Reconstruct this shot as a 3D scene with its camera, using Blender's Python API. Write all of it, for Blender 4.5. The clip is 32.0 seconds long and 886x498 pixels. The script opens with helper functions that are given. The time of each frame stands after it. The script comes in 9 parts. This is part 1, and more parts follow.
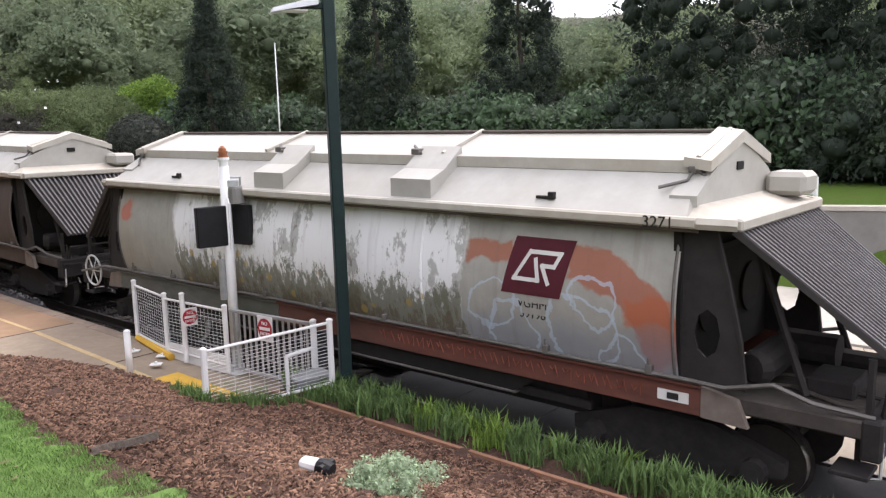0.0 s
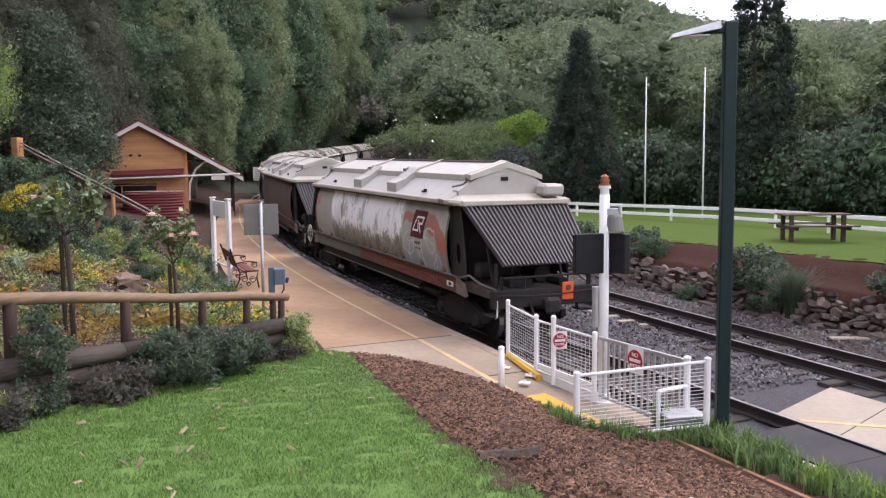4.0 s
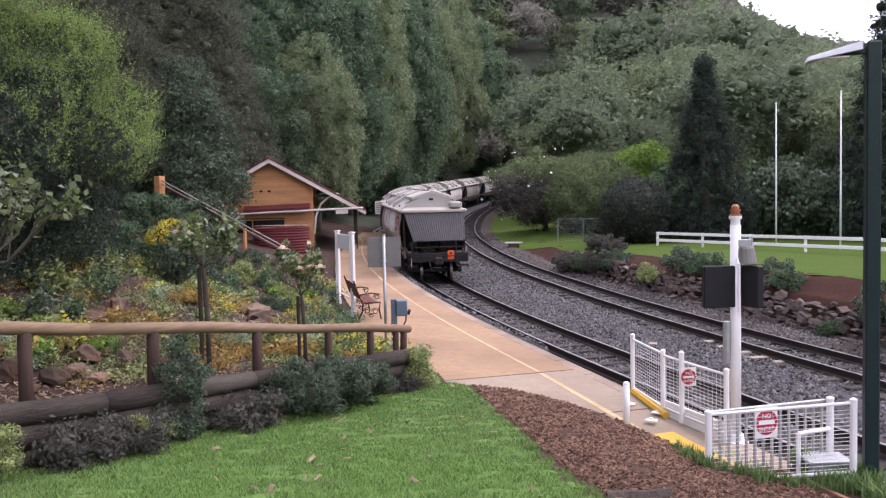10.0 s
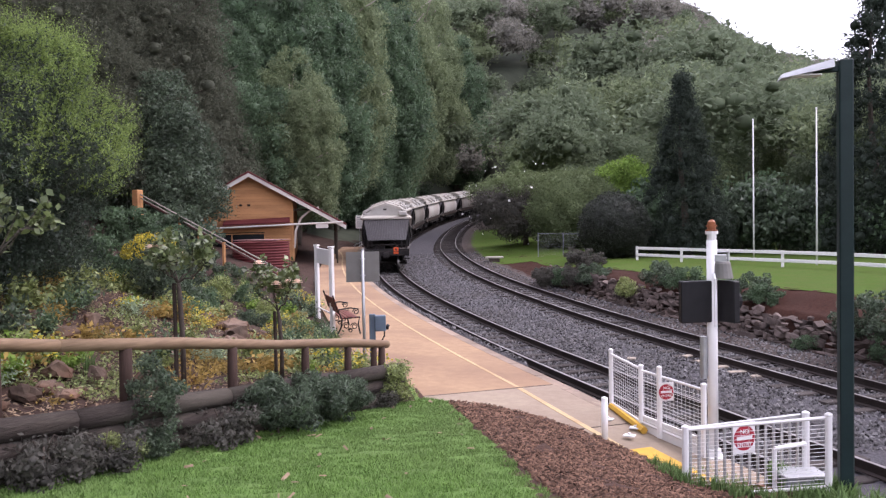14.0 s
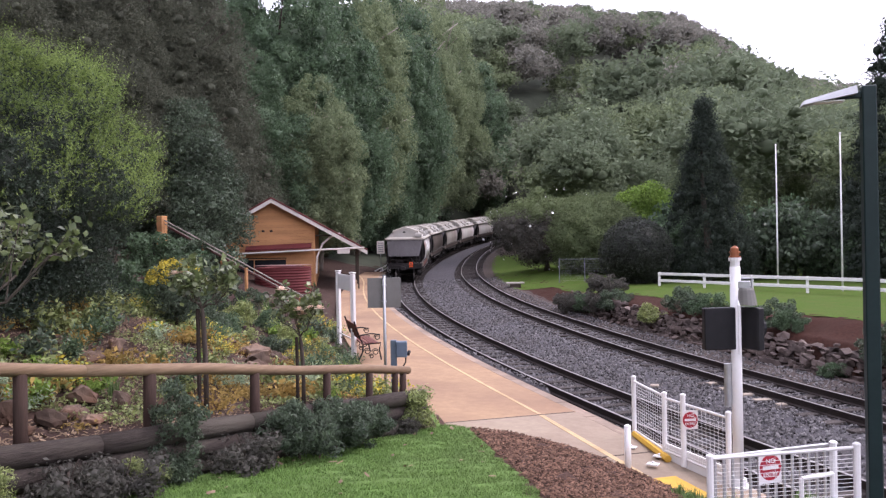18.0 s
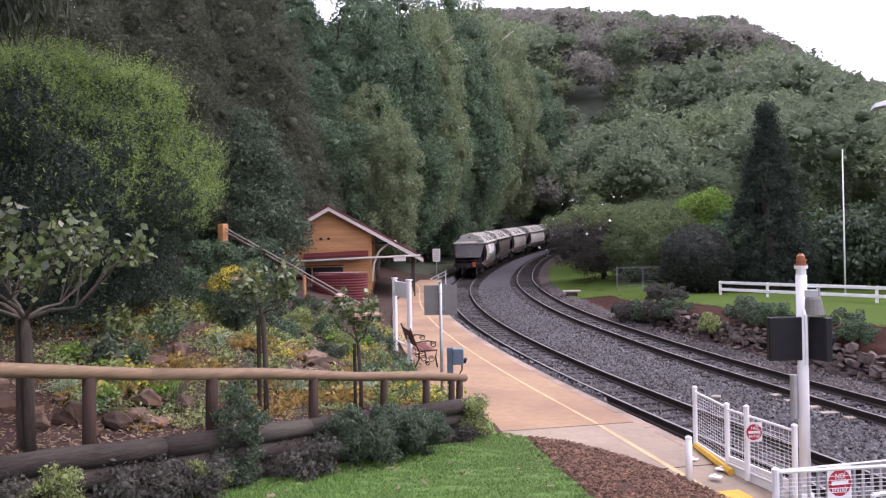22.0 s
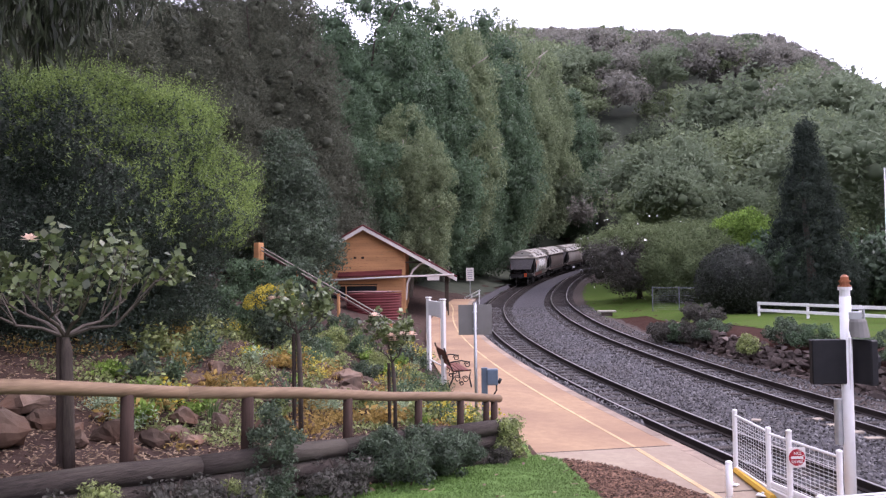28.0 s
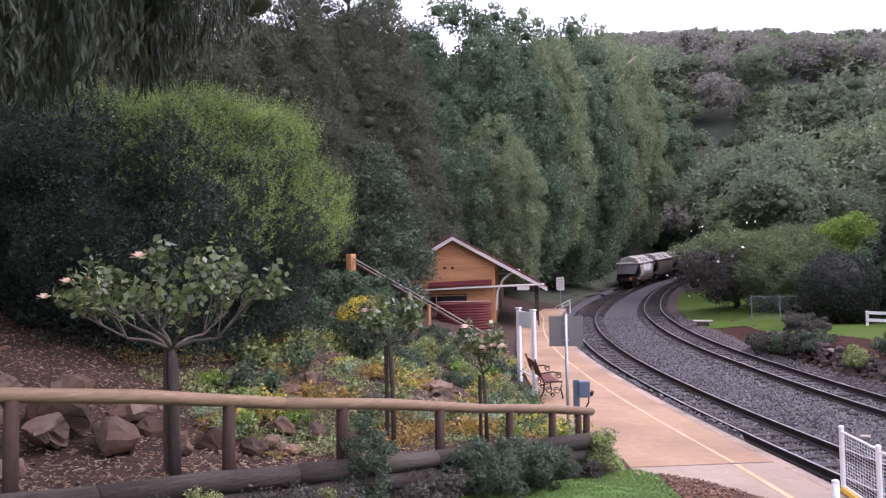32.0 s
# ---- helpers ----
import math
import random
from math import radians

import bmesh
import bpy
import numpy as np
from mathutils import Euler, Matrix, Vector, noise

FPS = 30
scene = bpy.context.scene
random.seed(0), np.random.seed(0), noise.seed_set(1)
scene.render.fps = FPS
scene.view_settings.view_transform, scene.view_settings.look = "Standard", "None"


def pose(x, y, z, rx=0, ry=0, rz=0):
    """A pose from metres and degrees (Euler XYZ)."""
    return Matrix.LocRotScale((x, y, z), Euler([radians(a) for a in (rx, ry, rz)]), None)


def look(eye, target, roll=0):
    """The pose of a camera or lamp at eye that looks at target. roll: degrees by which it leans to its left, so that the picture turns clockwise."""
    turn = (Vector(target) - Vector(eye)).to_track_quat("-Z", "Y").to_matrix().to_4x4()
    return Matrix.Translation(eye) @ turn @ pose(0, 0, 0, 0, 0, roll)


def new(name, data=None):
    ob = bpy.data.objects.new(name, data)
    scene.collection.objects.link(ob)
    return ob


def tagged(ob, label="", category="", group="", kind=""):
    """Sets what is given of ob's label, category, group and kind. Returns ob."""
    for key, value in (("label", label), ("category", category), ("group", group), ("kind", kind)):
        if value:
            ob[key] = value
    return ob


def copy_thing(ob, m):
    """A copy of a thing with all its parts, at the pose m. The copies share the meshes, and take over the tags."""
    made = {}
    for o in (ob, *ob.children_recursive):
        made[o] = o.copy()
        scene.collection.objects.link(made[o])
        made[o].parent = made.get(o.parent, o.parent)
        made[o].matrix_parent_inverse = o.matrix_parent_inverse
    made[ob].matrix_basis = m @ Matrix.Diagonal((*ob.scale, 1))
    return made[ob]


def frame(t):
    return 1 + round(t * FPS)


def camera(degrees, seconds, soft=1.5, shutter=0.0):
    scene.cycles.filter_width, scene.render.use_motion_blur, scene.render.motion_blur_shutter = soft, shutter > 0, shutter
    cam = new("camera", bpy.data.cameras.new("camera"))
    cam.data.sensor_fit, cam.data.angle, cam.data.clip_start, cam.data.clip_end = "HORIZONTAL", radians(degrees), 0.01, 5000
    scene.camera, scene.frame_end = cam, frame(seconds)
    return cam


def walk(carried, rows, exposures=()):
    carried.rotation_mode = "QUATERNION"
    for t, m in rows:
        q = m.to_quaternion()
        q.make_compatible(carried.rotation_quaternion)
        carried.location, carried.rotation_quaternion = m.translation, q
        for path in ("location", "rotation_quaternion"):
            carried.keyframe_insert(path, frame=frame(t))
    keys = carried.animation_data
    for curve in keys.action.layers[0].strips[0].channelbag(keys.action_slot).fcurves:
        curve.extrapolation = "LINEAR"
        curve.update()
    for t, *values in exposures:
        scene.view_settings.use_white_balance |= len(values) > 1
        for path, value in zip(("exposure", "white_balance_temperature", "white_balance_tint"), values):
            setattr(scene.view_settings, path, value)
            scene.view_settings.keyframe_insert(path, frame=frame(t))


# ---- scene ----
cam = camera(57.0, 32.0, soft=1.3)
PATH = [
    (0, (0.402, -0.055, 3.386), (0.453, 1.924, 3.098), -1.8),
    (0.5, (0.273, -0.072, 3.359), (-0.007, 1.893, 3.114), -1.4),
    (1, (0.214, -0.043, 3.316), (-0.242, 1.891, 3.094), -0.6),
    (1.5, (0.167, -0.035, 3.312), (-0.391, 1.873, 3.092), 0.3),
    (2, (0.121, -0.01, 3.318), (-0.501, 1.877, 3.086), 0.2),
    (2.5, (0.087, -0.005, 3.314), (-0.589, 1.864, 3.092), -0.1),
    (3, (0.06, 0.0, 3.314), (-0.658, 1.855, 3.099), -0.3),
    (3.5, (0.058, -0.009, 3.305), (-0.689, 1.836, 3.111), -0.4),
    (5.5, (0.041, 0.022, 3.313), (-0.814, 1.822, 3.146), -1.1),
    (6, (0.034, 0.029, 3.318), (-0.846, 1.819, 3.168), -1.2),
    (6.5, (0.02, 0.015, 3.314), (-0.873, 1.799, 3.173), -1.2),
    (7, (0.023, 0.017, 3.315), (-0.88, 1.797, 3.189), -1.2),
    (7.5, (0.036, 0.049, 3.308), (-0.877, 1.826, 3.197), -1.1),
    (8, (0.037, 0.024, 3.309), (-0.883, 1.796, 3.209), -1.1),
    (8.5, (0.007, -0.011, 3.319), (-0.929, 1.754, 3.228), -0.8),
    (9, (0.0, -0.024, 3.314), (-0.978, 1.718, 3.22), -1.0),
    (9.5, (-0.003, -0.018, 3.311), (-1.02, 1.701, 3.207), -1.1),
    (10, (0.001, -0.003, 3.308), (-1.032, 1.707, 3.206), -1.2),
    (10.5, (0.014, 0.012, 3.312), (-1.014, 1.726, 3.223), -1.1),
    (11, (0.016, 0.03, 3.308), (-0.998, 1.752, 3.225), -1.1),
    (11.5, (0.011, 0.021, 3.322), (-0.987, 1.752, 3.241), -1.3),
    (12, (-0.002, 0.005, 3.317), (-0.993, 1.741, 3.236), -1.3),
    (12.5, (0.008, 0.013, 3.313), (-0.983, 1.748, 3.228), -1.3),
    (13, (0.01, 0.02, 3.331), (-0.981, 1.755, 3.245), -1.1),
    (13.5, (0.02, 0.039, 3.313), (-0.973, 1.773, 3.238), -1.1),
    (14, (0.027, 0.043, 3.315), (-0.967, 1.778, 3.247), -1.1),
    (14.5, (0.015, 0.039, 3.313), (-0.976, 1.775, 3.255), -1.0),
    (16.5, (0.02, 0.028, 3.322), (-0.986, 1.757, 3.308), -1.4),
    (17, (0.038, 0.024, 3.317), (-0.973, 1.749, 3.308), -1.4),
    (17.5, (0.046, 0.033, 3.323), (-0.974, 1.753, 3.316), -1.2),
    (18, (0.033, 0.016, 3.328), (-1.004, 1.726, 3.323), -1.1),
    (18.5, (0.01, 0.021, 3.325), (-1.043, 1.722, 3.321), -1.1),
    (19, (-0.007, 0.026, 3.315), (-1.063, 1.725, 3.31), -1.3),
    (19.5, (0.013, 0.014, 3.315), (-1.051, 1.707, 3.312), -1.4),
    (20, (0.011, 0.039, 3.323), (-1.067, 1.723, 3.324), -1.4),
    (20.5, (0.016, 0.01, 3.321), (-1.071, 1.688, 3.325), -1.1),
    (21, (0.009, 0.013, 3.317), (-1.102, 1.675, 3.326), -1.0),
    (21.5, (-0.004, 0.014, 3.315), (-1.144, 1.658, 3.33), -1.0),
    (22, (0.009, 0.011, 3.319), (-1.141, 1.647, 3.336), -1.0),
    (22.5, (-0.001, 0.025, 3.311), (-1.155, 1.658, 3.329), -1.0),
    (23, (0.004, 0.008, 3.309), (-1.153, 1.64, 3.331), -1.0),
    (23.5, (0.005, 0.009, 3.317), (-1.154, 1.639, 3.343), -0.9),
    (24, (0.007, 0.012, 3.312), (-1.152, 1.642, 3.343), -0.7),
    (24.5, (-0.002, 0.02, 3.314), (-1.159, 1.65, 3.345), -0.4),
    (25, (-0.005, -0.002, 3.323), (-1.171, 1.622, 3.35), -0.3),
    (25.5, (-0.01, 0.016, 3.31), (-1.191, 1.63, 3.322), -0.5),
    (27.5, (-0.047, 0.028, 3.308), (-1.251, 1.624, 3.362), -0.6),
    (28, (-0.028, 0.023, 3.327), (-1.243, 1.611, 3.392), -0.8),
    (28.5, (-0.044, 0.072, 3.327), (-1.274, 1.648, 3.395), -1.0),
    (29, (-0.042, 0.093, 3.312), (-1.288, 1.656, 3.384), -1.3),
    (29.5, (-0.044, 0.079, 3.318), (-1.297, 1.635, 3.396), -1.1),
    (30, (-0.033, 0.033, 3.313), (-1.31, 1.57, 3.398), -1.0),
    (30.5, (-0.028, 0.016, 3.323), (-1.342, 1.522, 3.402), -1.0),
    (31, (-0.027, 0.004, 3.338), (-1.373, 1.481, 3.414), -1.1),
    (31.5, (-0.016, -0.003, 3.354), (-1.384, 1.454, 3.432), -1.2),
    (32, (0.001, -0.016, 3.368), (-1.379, 1.429, 3.459), -1.1),
]
walk(cam, [(t, look(eye, target, roll)) for t, eye, target, roll in PATH],
     [(0, 0.78, 6500, 18), (1, 0.5, 6450, 19), (2, 0.36, 6400, 20), (3, 0.54, 6350, 22), (4, 0.6, 6300, 24), (9, 0.62, 6200, 28), (20, 0.66, 6150, 31), (32, 0.72, 5980, 36)])

# ---- daylight: bright overcast sky, soft sun behind thin cloud ----
SUN_EL, SUN_AZ = 52.0, -40.0  # height, and compass angle from +y towards -x
world = bpy.data.worlds.new("world")
scene.world = world
world.use_nodes = True
wn = world.node_tree.nodes
bg = wn["Background"]
sky = wn.new("ShaderNodeTexSky")
sky.sky_type = "NISHITA"
sky.sun_disc = False
sky.sun_elevation = radians(SUN_EL)
sky.sun_rotation = radians(-SUN_AZ)
sky.dust_density = 3.0
cloud = wn.new("ShaderNodeMixRGB")
cloud.inputs[0].default_value = 0.86
cloud.inputs[2].default_value = (8.6, 8.8, 9.2, 1)
world.node_tree.links.new(sky.outputs[0], cloud.inputs[1])
world.node_tree.links.new(cloud.outputs[0], bg.inputs[0])
bg.inputs[1].default_value = 0.2
sun = new("sun", bpy.data.lights.new("sun", "SUN"))
sun.data.energy = 1.7
sun.data.angle = radians(25)
sun.data.color = (1.0, 0.95, 0.86)
sun.matrix_world = look((0, 0, 0), (math.sin(radians(SUN_AZ)) * math.cos(radians(SUN_EL)), -math.cos(radians(SUN_AZ)) * math.cos(radians(SUN_EL)), -math.sin(radians(SUN_EL))))

# ---- geometry helpers ----
rng = np.random.default_rng(7)


class Geo:
    """Collects vertices and faces of one mesh."""

    def __init__(self):
        self.v, self.f, self.smooth = [], [], False

    def add(self, verts, faces, m=None):
        n = len(self.v)
        self.v += [tuple(m @ Vector(p)) for p in verts] if m else [tuple(p) for p in verts]
        self.f += [tuple(i + n for i in face) for face in faces]
        return self

    def box(self, c, s, m=None, bev=0.0):
        hx, hy, hz = s[0] / 2, s[1] / 2, s[2] / 2
        b = min(bev, hx * 0.9, hy * 0.9, hz * 0.9)
        if b <= 0:
            v = [(c[0] + x * hx, c[1] + y * hy, c[2] + z * hz) for z in (-1, 1) for y in (-1, 1) for x in (-1, 1)]
            return self.add(v, [(0, 2, 3, 1), (4, 5, 7, 6), (0, 1, 5, 4), (2, 6, 7, 3), (0, 4, 6, 2), (1, 3, 7, 5)], m)
        v = []
        for z in (-1, 1):
            for y in (-1, 1):
                for x in (-1, 1):
                    v += [(c[0] + x * hx, c[1] + y * (hy - b), c[2] + z * (hz - b)), (c[0] + x * (hx - b), c[1] + y * hy, c[2] + z * (hz - b)), (c[0] + x * (hx - b), c[1] + y * (hy - b), c[2] + z * hz)]
        k = lambda x, y, z, a: (x + 2 * y + 4 * z) * 3 + a
        f = [(k(1, 0, 0, 0), k(1, 1, 0, 0), k(1, 1, 1, 0), k(1, 0, 1, 0)), (k(0, 0, 0, 0), k(0, 0, 1, 0), k(0, 1, 1, 0), k(0, 1, 0, 0)),
             (k(0, 1, 0, 1), k(0, 1, 1, 1), k(1, 1, 1, 1), k(1, 1, 0, 1)), (k(0, 0, 0, 1), k(1, 0, 0, 1), k(1, 0, 1, 1), k(0, 0, 1, 1)),
             (k(0, 0, 1, 2), k(1, 0, 1, 2), k(1, 1, 1, 2), k(0, 1, 1, 2)), (k(0, 0, 0, 2), k(0, 1, 0, 2), k(1, 1, 0, 2), k(1, 0, 0, 2))]
        for p in (0, 1):
            for q in (0, 1):
                f += [(k(p, q, 0, 0), k(p, q, 0, 1), k(p, q, 1, 1), k(p, q, 1, 0)), (k(p, 0, q, 0), k(p, 1, q, 0), k(p, 1, q, 2), k(p, 0, q, 2)), (k(0, p, q, 1), k(0, p, q, 2), k(1, p, q, 2), k(1, p, q, 1))]
                for r in (0, 1):
                    f.append((k(p, q, r, 0), k(p, q, r, 1), k(p, q, r, 2)))
        return self.add(v, f, m)

    def tube(self, pts, r, seg=8, m=None, close=True):
        pts = [Vector(p) for p in pts]
        rs = r if isinstance(r, (list, tuple)) else [r] * len(pts)
        v, f, ref = [], [], None
        for i, p in enumerate(pts):
            d = (pts[min(i + 1, len(pts) - 1)] - pts[max(i - 1, 0)]).normalized()
            if ref is None:
                ref = Vector((0, 0, 1)) if abs(d.z) < 0.9 else Vector((1, 0, 0))
            a = d.cross(ref).normalized()
            b = a.cross(d).normalized()
            ref = b
            for k in range(seg):
                t = 2 * math.pi * k / seg
                v.append(p + (a * math.cos(t) + b * math.sin(t)) * rs[i])
        for i in range(len(pts) - 1):
            for k in range(seg):
                k2 = (k + 1) % seg
                f.append((i * seg + k, i * seg + k2, (i + 1) * seg + k2, (i + 1) * seg + k))
        if close:
            f += [tuple(range(seg))[::-1], tuple(range((len(pts) - 1) * seg, len(pts) * seg))]
        return self.add(v, f, m)

    def grid(self, fn, nu, nv, m=None):
        v = [fn(i / nu, j / nv) for i in range(nu + 1) for j in range(nv + 1)]
        w = nv + 1
        return self.add(v, [(i * w + j, (i + 1) * w + j, (i + 1) * w + j + 1, i * w + j + 1) for i in range(nu) for j in range(nv)], m)

    def prism(self, outline, y0, y1, m=None):
        """Outline in x, z, pushed along y."""
        n = len(outline)
        v = [(x, y0, z) for x, z in outline] + [(x, y1, z) for x, z in outline]
        f = [tuple(range(n)), tuple(range(n, 2 * n))[::-1]] + [(i, i + n, (i + 1) % n + n, (i + 1) % n) for i in range(n)]
        return self.add(v, f, m)


def part(name, geo, material, parent=None, label="", smooth=False):
    """One mesh object from a Geo, a bmesh or a mesh, under a thing or a part."""
    if isinstance(geo, bpy.types.Mesh):
        me = geo
    else:
        me = bpy.data.meshes.new(name)
        if isinstance(geo, Geo):
            me.from_pydata(geo.v, [], geo.f)
        else:
            geo.to_mesh(me)
            geo.free()
        bm = bmesh.new()
        bm.from_mesh(me)
        if len(bm.faces) < 60000:
            bmesh.ops.recalc_face_normals(bm, faces=bm.faces)
        bm.to_mesh(me)
        bm.free()
        me.materials.append(material)
        if smooth:
            me.polygons.foreach_set("use_smooth", [True] * len(me.polygons))
    ob = new(name, me)
    if parent is not None:
        ob.parent = parent
    if label:
        ob["label"] = label
    return ob


def thing(name, label, category, group="", kind=""):
    return tagged(new(name), label, category, group, kind)


def fast_mesh(name, verts, faces_n, idx, material):
    """A mesh from numpy arrays: faces of faces_n corners each."""
    me = bpy.data.meshes.new(name)
    me.vertices.add(len(verts))
    me.vertices.foreach_set("co", np.asarray(verts, np.float32).ravel())
    idx = np.asarray(idx, np.int32).ravel()
    me.loops.add(len(idx))
    me.loops.foreach_set("vertex_index", idx)
    n = len(idx) // faces_n
    me.polygons.add(n)
    me.polygons.foreach_set("loop_start", np.arange(n, dtype=np.int32) * faces_n)
    me.update(calc_edges=True)
    me.materials.append(material)
    return me


def leaves(c, nrm, size, aspect=0.5, spread=0.9, r=rng, tri=False, droop=0.0):
    """Leaf blades round the points c that face roughly along nrm."""
    n = len(c)
    nn = nrm + r.normal(0, spread, (n, 3))
    nn /= np.linalg.norm(nn, axis=1, keepdims=True) + 1e-9
    a = np.cross(nn, r.normal(0, 1, (n, 3)))
    if droop:
        a[:, 2] -= droop
    a /= np.linalg.norm(a, axis=1, keepdims=True) + 1e-9
    b = np.cross(nn, a)
    b /= np.linalg.norm(b, axis=1, keepdims=True) + 1e-9
    sz = (size * r.uniform(0.6, 1.3, n))[:, None]
    a, b, k = a * sz, b * sz * aspect, 3 if tri else 4
    if tri:
        v = np.stack([c - a * 0.5 - b * 0.5, c - a * 0.5 + b * 0.5, c + a * 0.6], 1)
    else:
        v = np.stack([c - a * 0.5, c - b * 0.5 + nn * sz * 0.08, c + a * 0.5, c + b * 0.5 + nn * sz * 0.08], 1)
    return v.reshape(-1, 3), np.arange(n * k).reshape(-1, k)


# ---- the line of the railway ----
STEP = 0.25
S_ALL = -70 + np.arange(int(300 / STEP) + 1) * STEP
TURN = np.where(S_ALL < 0, 0, np.interp(S_ALL, [0, 12, 24, 36, 48, 60, 80, 110], [-0.0027, 0.0069, 0.00885, 0.0078, 0.00715, 0.003, 0.0039, 0.0059]))
HEAD = 0.8449 - np.cumsum(TURN) * STEP
LINE = np.cumsum(np.stack([-np.sin(HEAD), np.cos(HEAD)], 1) * STEP, 0)
LINE += np.array([0.168, 10.806]) - LINE[int(70 / STEP)]
NORM = np.stack([-np.cos(HEAD), -np.sin(HEAD)], 1)  # towards the platform
RISE = np.cumsum(np.interp(S_ALL, [-20, 0, 15, 30, 45, 60, 80, 110], [0.0094, 0.0183, 0.028, 0.0335, 0.0333, 0.0385, 0.0474, 0.0572])) * STEP
RISE -= RISE[int(70 / STEP)]


def rise(s):
    """Height of the rails at s."""
    return np.interp(np.asarray(s, float), S_ALL, RISE)


def far_off(s):
    """Distance from the near track's middle to the far track's."""
    return np.interp(s, [0, 20, 40, 60, 90], [3.915, 4.37, 4.35, 4.12, 3.8])


def at_line(s, o=0.0):
    """Plan place and heading at s along the near track, o metres towards the platform."""
    s = np.asarray(s, float)
    x = np.interp(s, S_ALL, LINE[:, 0] + NORM[:, 0] * 0) + o * np.interp(s, S_ALL, NORM[:, 0])
    y = np.interp(s, S_ALL, LINE[:, 1]) + o * np.interp(s, S_ALL, NORM[:, 1])
    return x, y, np.interp(s, S_ALL, HEAD)


def on_line(s, o, z=0.0):
    x, y, _ = at_line(s, o)
    return (float(x), float(y), float(rise(s)) + z)


def to_line(x, y):
    """s and o of places."""
    p = np.stack([np.ravel(x), np.ravel(y)], 1)
    s, o = np.empty(len(p)), np.empty(len(p))
    pts, nr, ss = LINE[::2], NORM[::2], S_ALL[::2]
    for i in range(0, len(p), 4000):
        q = p[i:i + 4000]
        k = ((q[:, None] - pts[None]) ** 2).sum(-1).argmin(1)
        d = q - pts[k]
        o[i:i + 4000] = (d * nr[k]).sum(1)
        s[i:i + 4000] = ss[k] + (d[:, 0] * nr[k][:, 1] - d[:, 1] * nr[k][:, 0])
    return s.reshape(np.shape(x)), o.reshape(np.shape(x))


def sstep(a, b, x):
    t = np.clip((np.asarray(x, float) - a) / (b - a), 0, 1)
    return t * t * (3 - 2 * t)


def back_edge(s):
    """o of the platform's garden side."""
    return np.interp(s, [0, 6, 10, 15, 25, 40, 60], [4.9, 4.75, 4.4, 4.15, 3.7, 3.0, 2.6])


def lawn_plane(x, y):
    return 1.65 + 0.0227 * x - 0.0908 * y


BED = np.array([(-6.3, 11.2), (-6.05, 10.65), (-5.4, 9.85), (-4.4, 8.55), (-3.5, 7.45), (-2.8, 6.5), (-1.9, 5.55), (-1.2, 4.8), (0.0, 3.7), (4.0, 0.7), (12.0, -5.0)])  # lawn's edge to the mulch


def bed_side(x, y):
    """How far a place lies past the lawn's edge, towards the track."""
    edge = np.interp(np.asarray(x, float), BED[:, 0], BED[:, 1])
    return (np.asarray(y, float) - edge) * 0.7


RIDGE_AZ = [-180, -120, -60, -40, -15, -10, 0, 6, 11, 15, 21, 26, 31, 36, 60, 120, 180]
RIDGE_EL = [6, 6, 6, 6.0, 5.6, 6.8, 8.0, 8.8, 11.7, 13.8, 14.8, 15.4, 15.6, 15.4, 15, 14, 6]


PATH_S, PATH_O = [-0.5, 0.9, 2.0, 3.0, 4.2, 5.5, 6.2], [2.5, 2.85, 3.05, 3.3, 3.8, 4.35, 4.85]


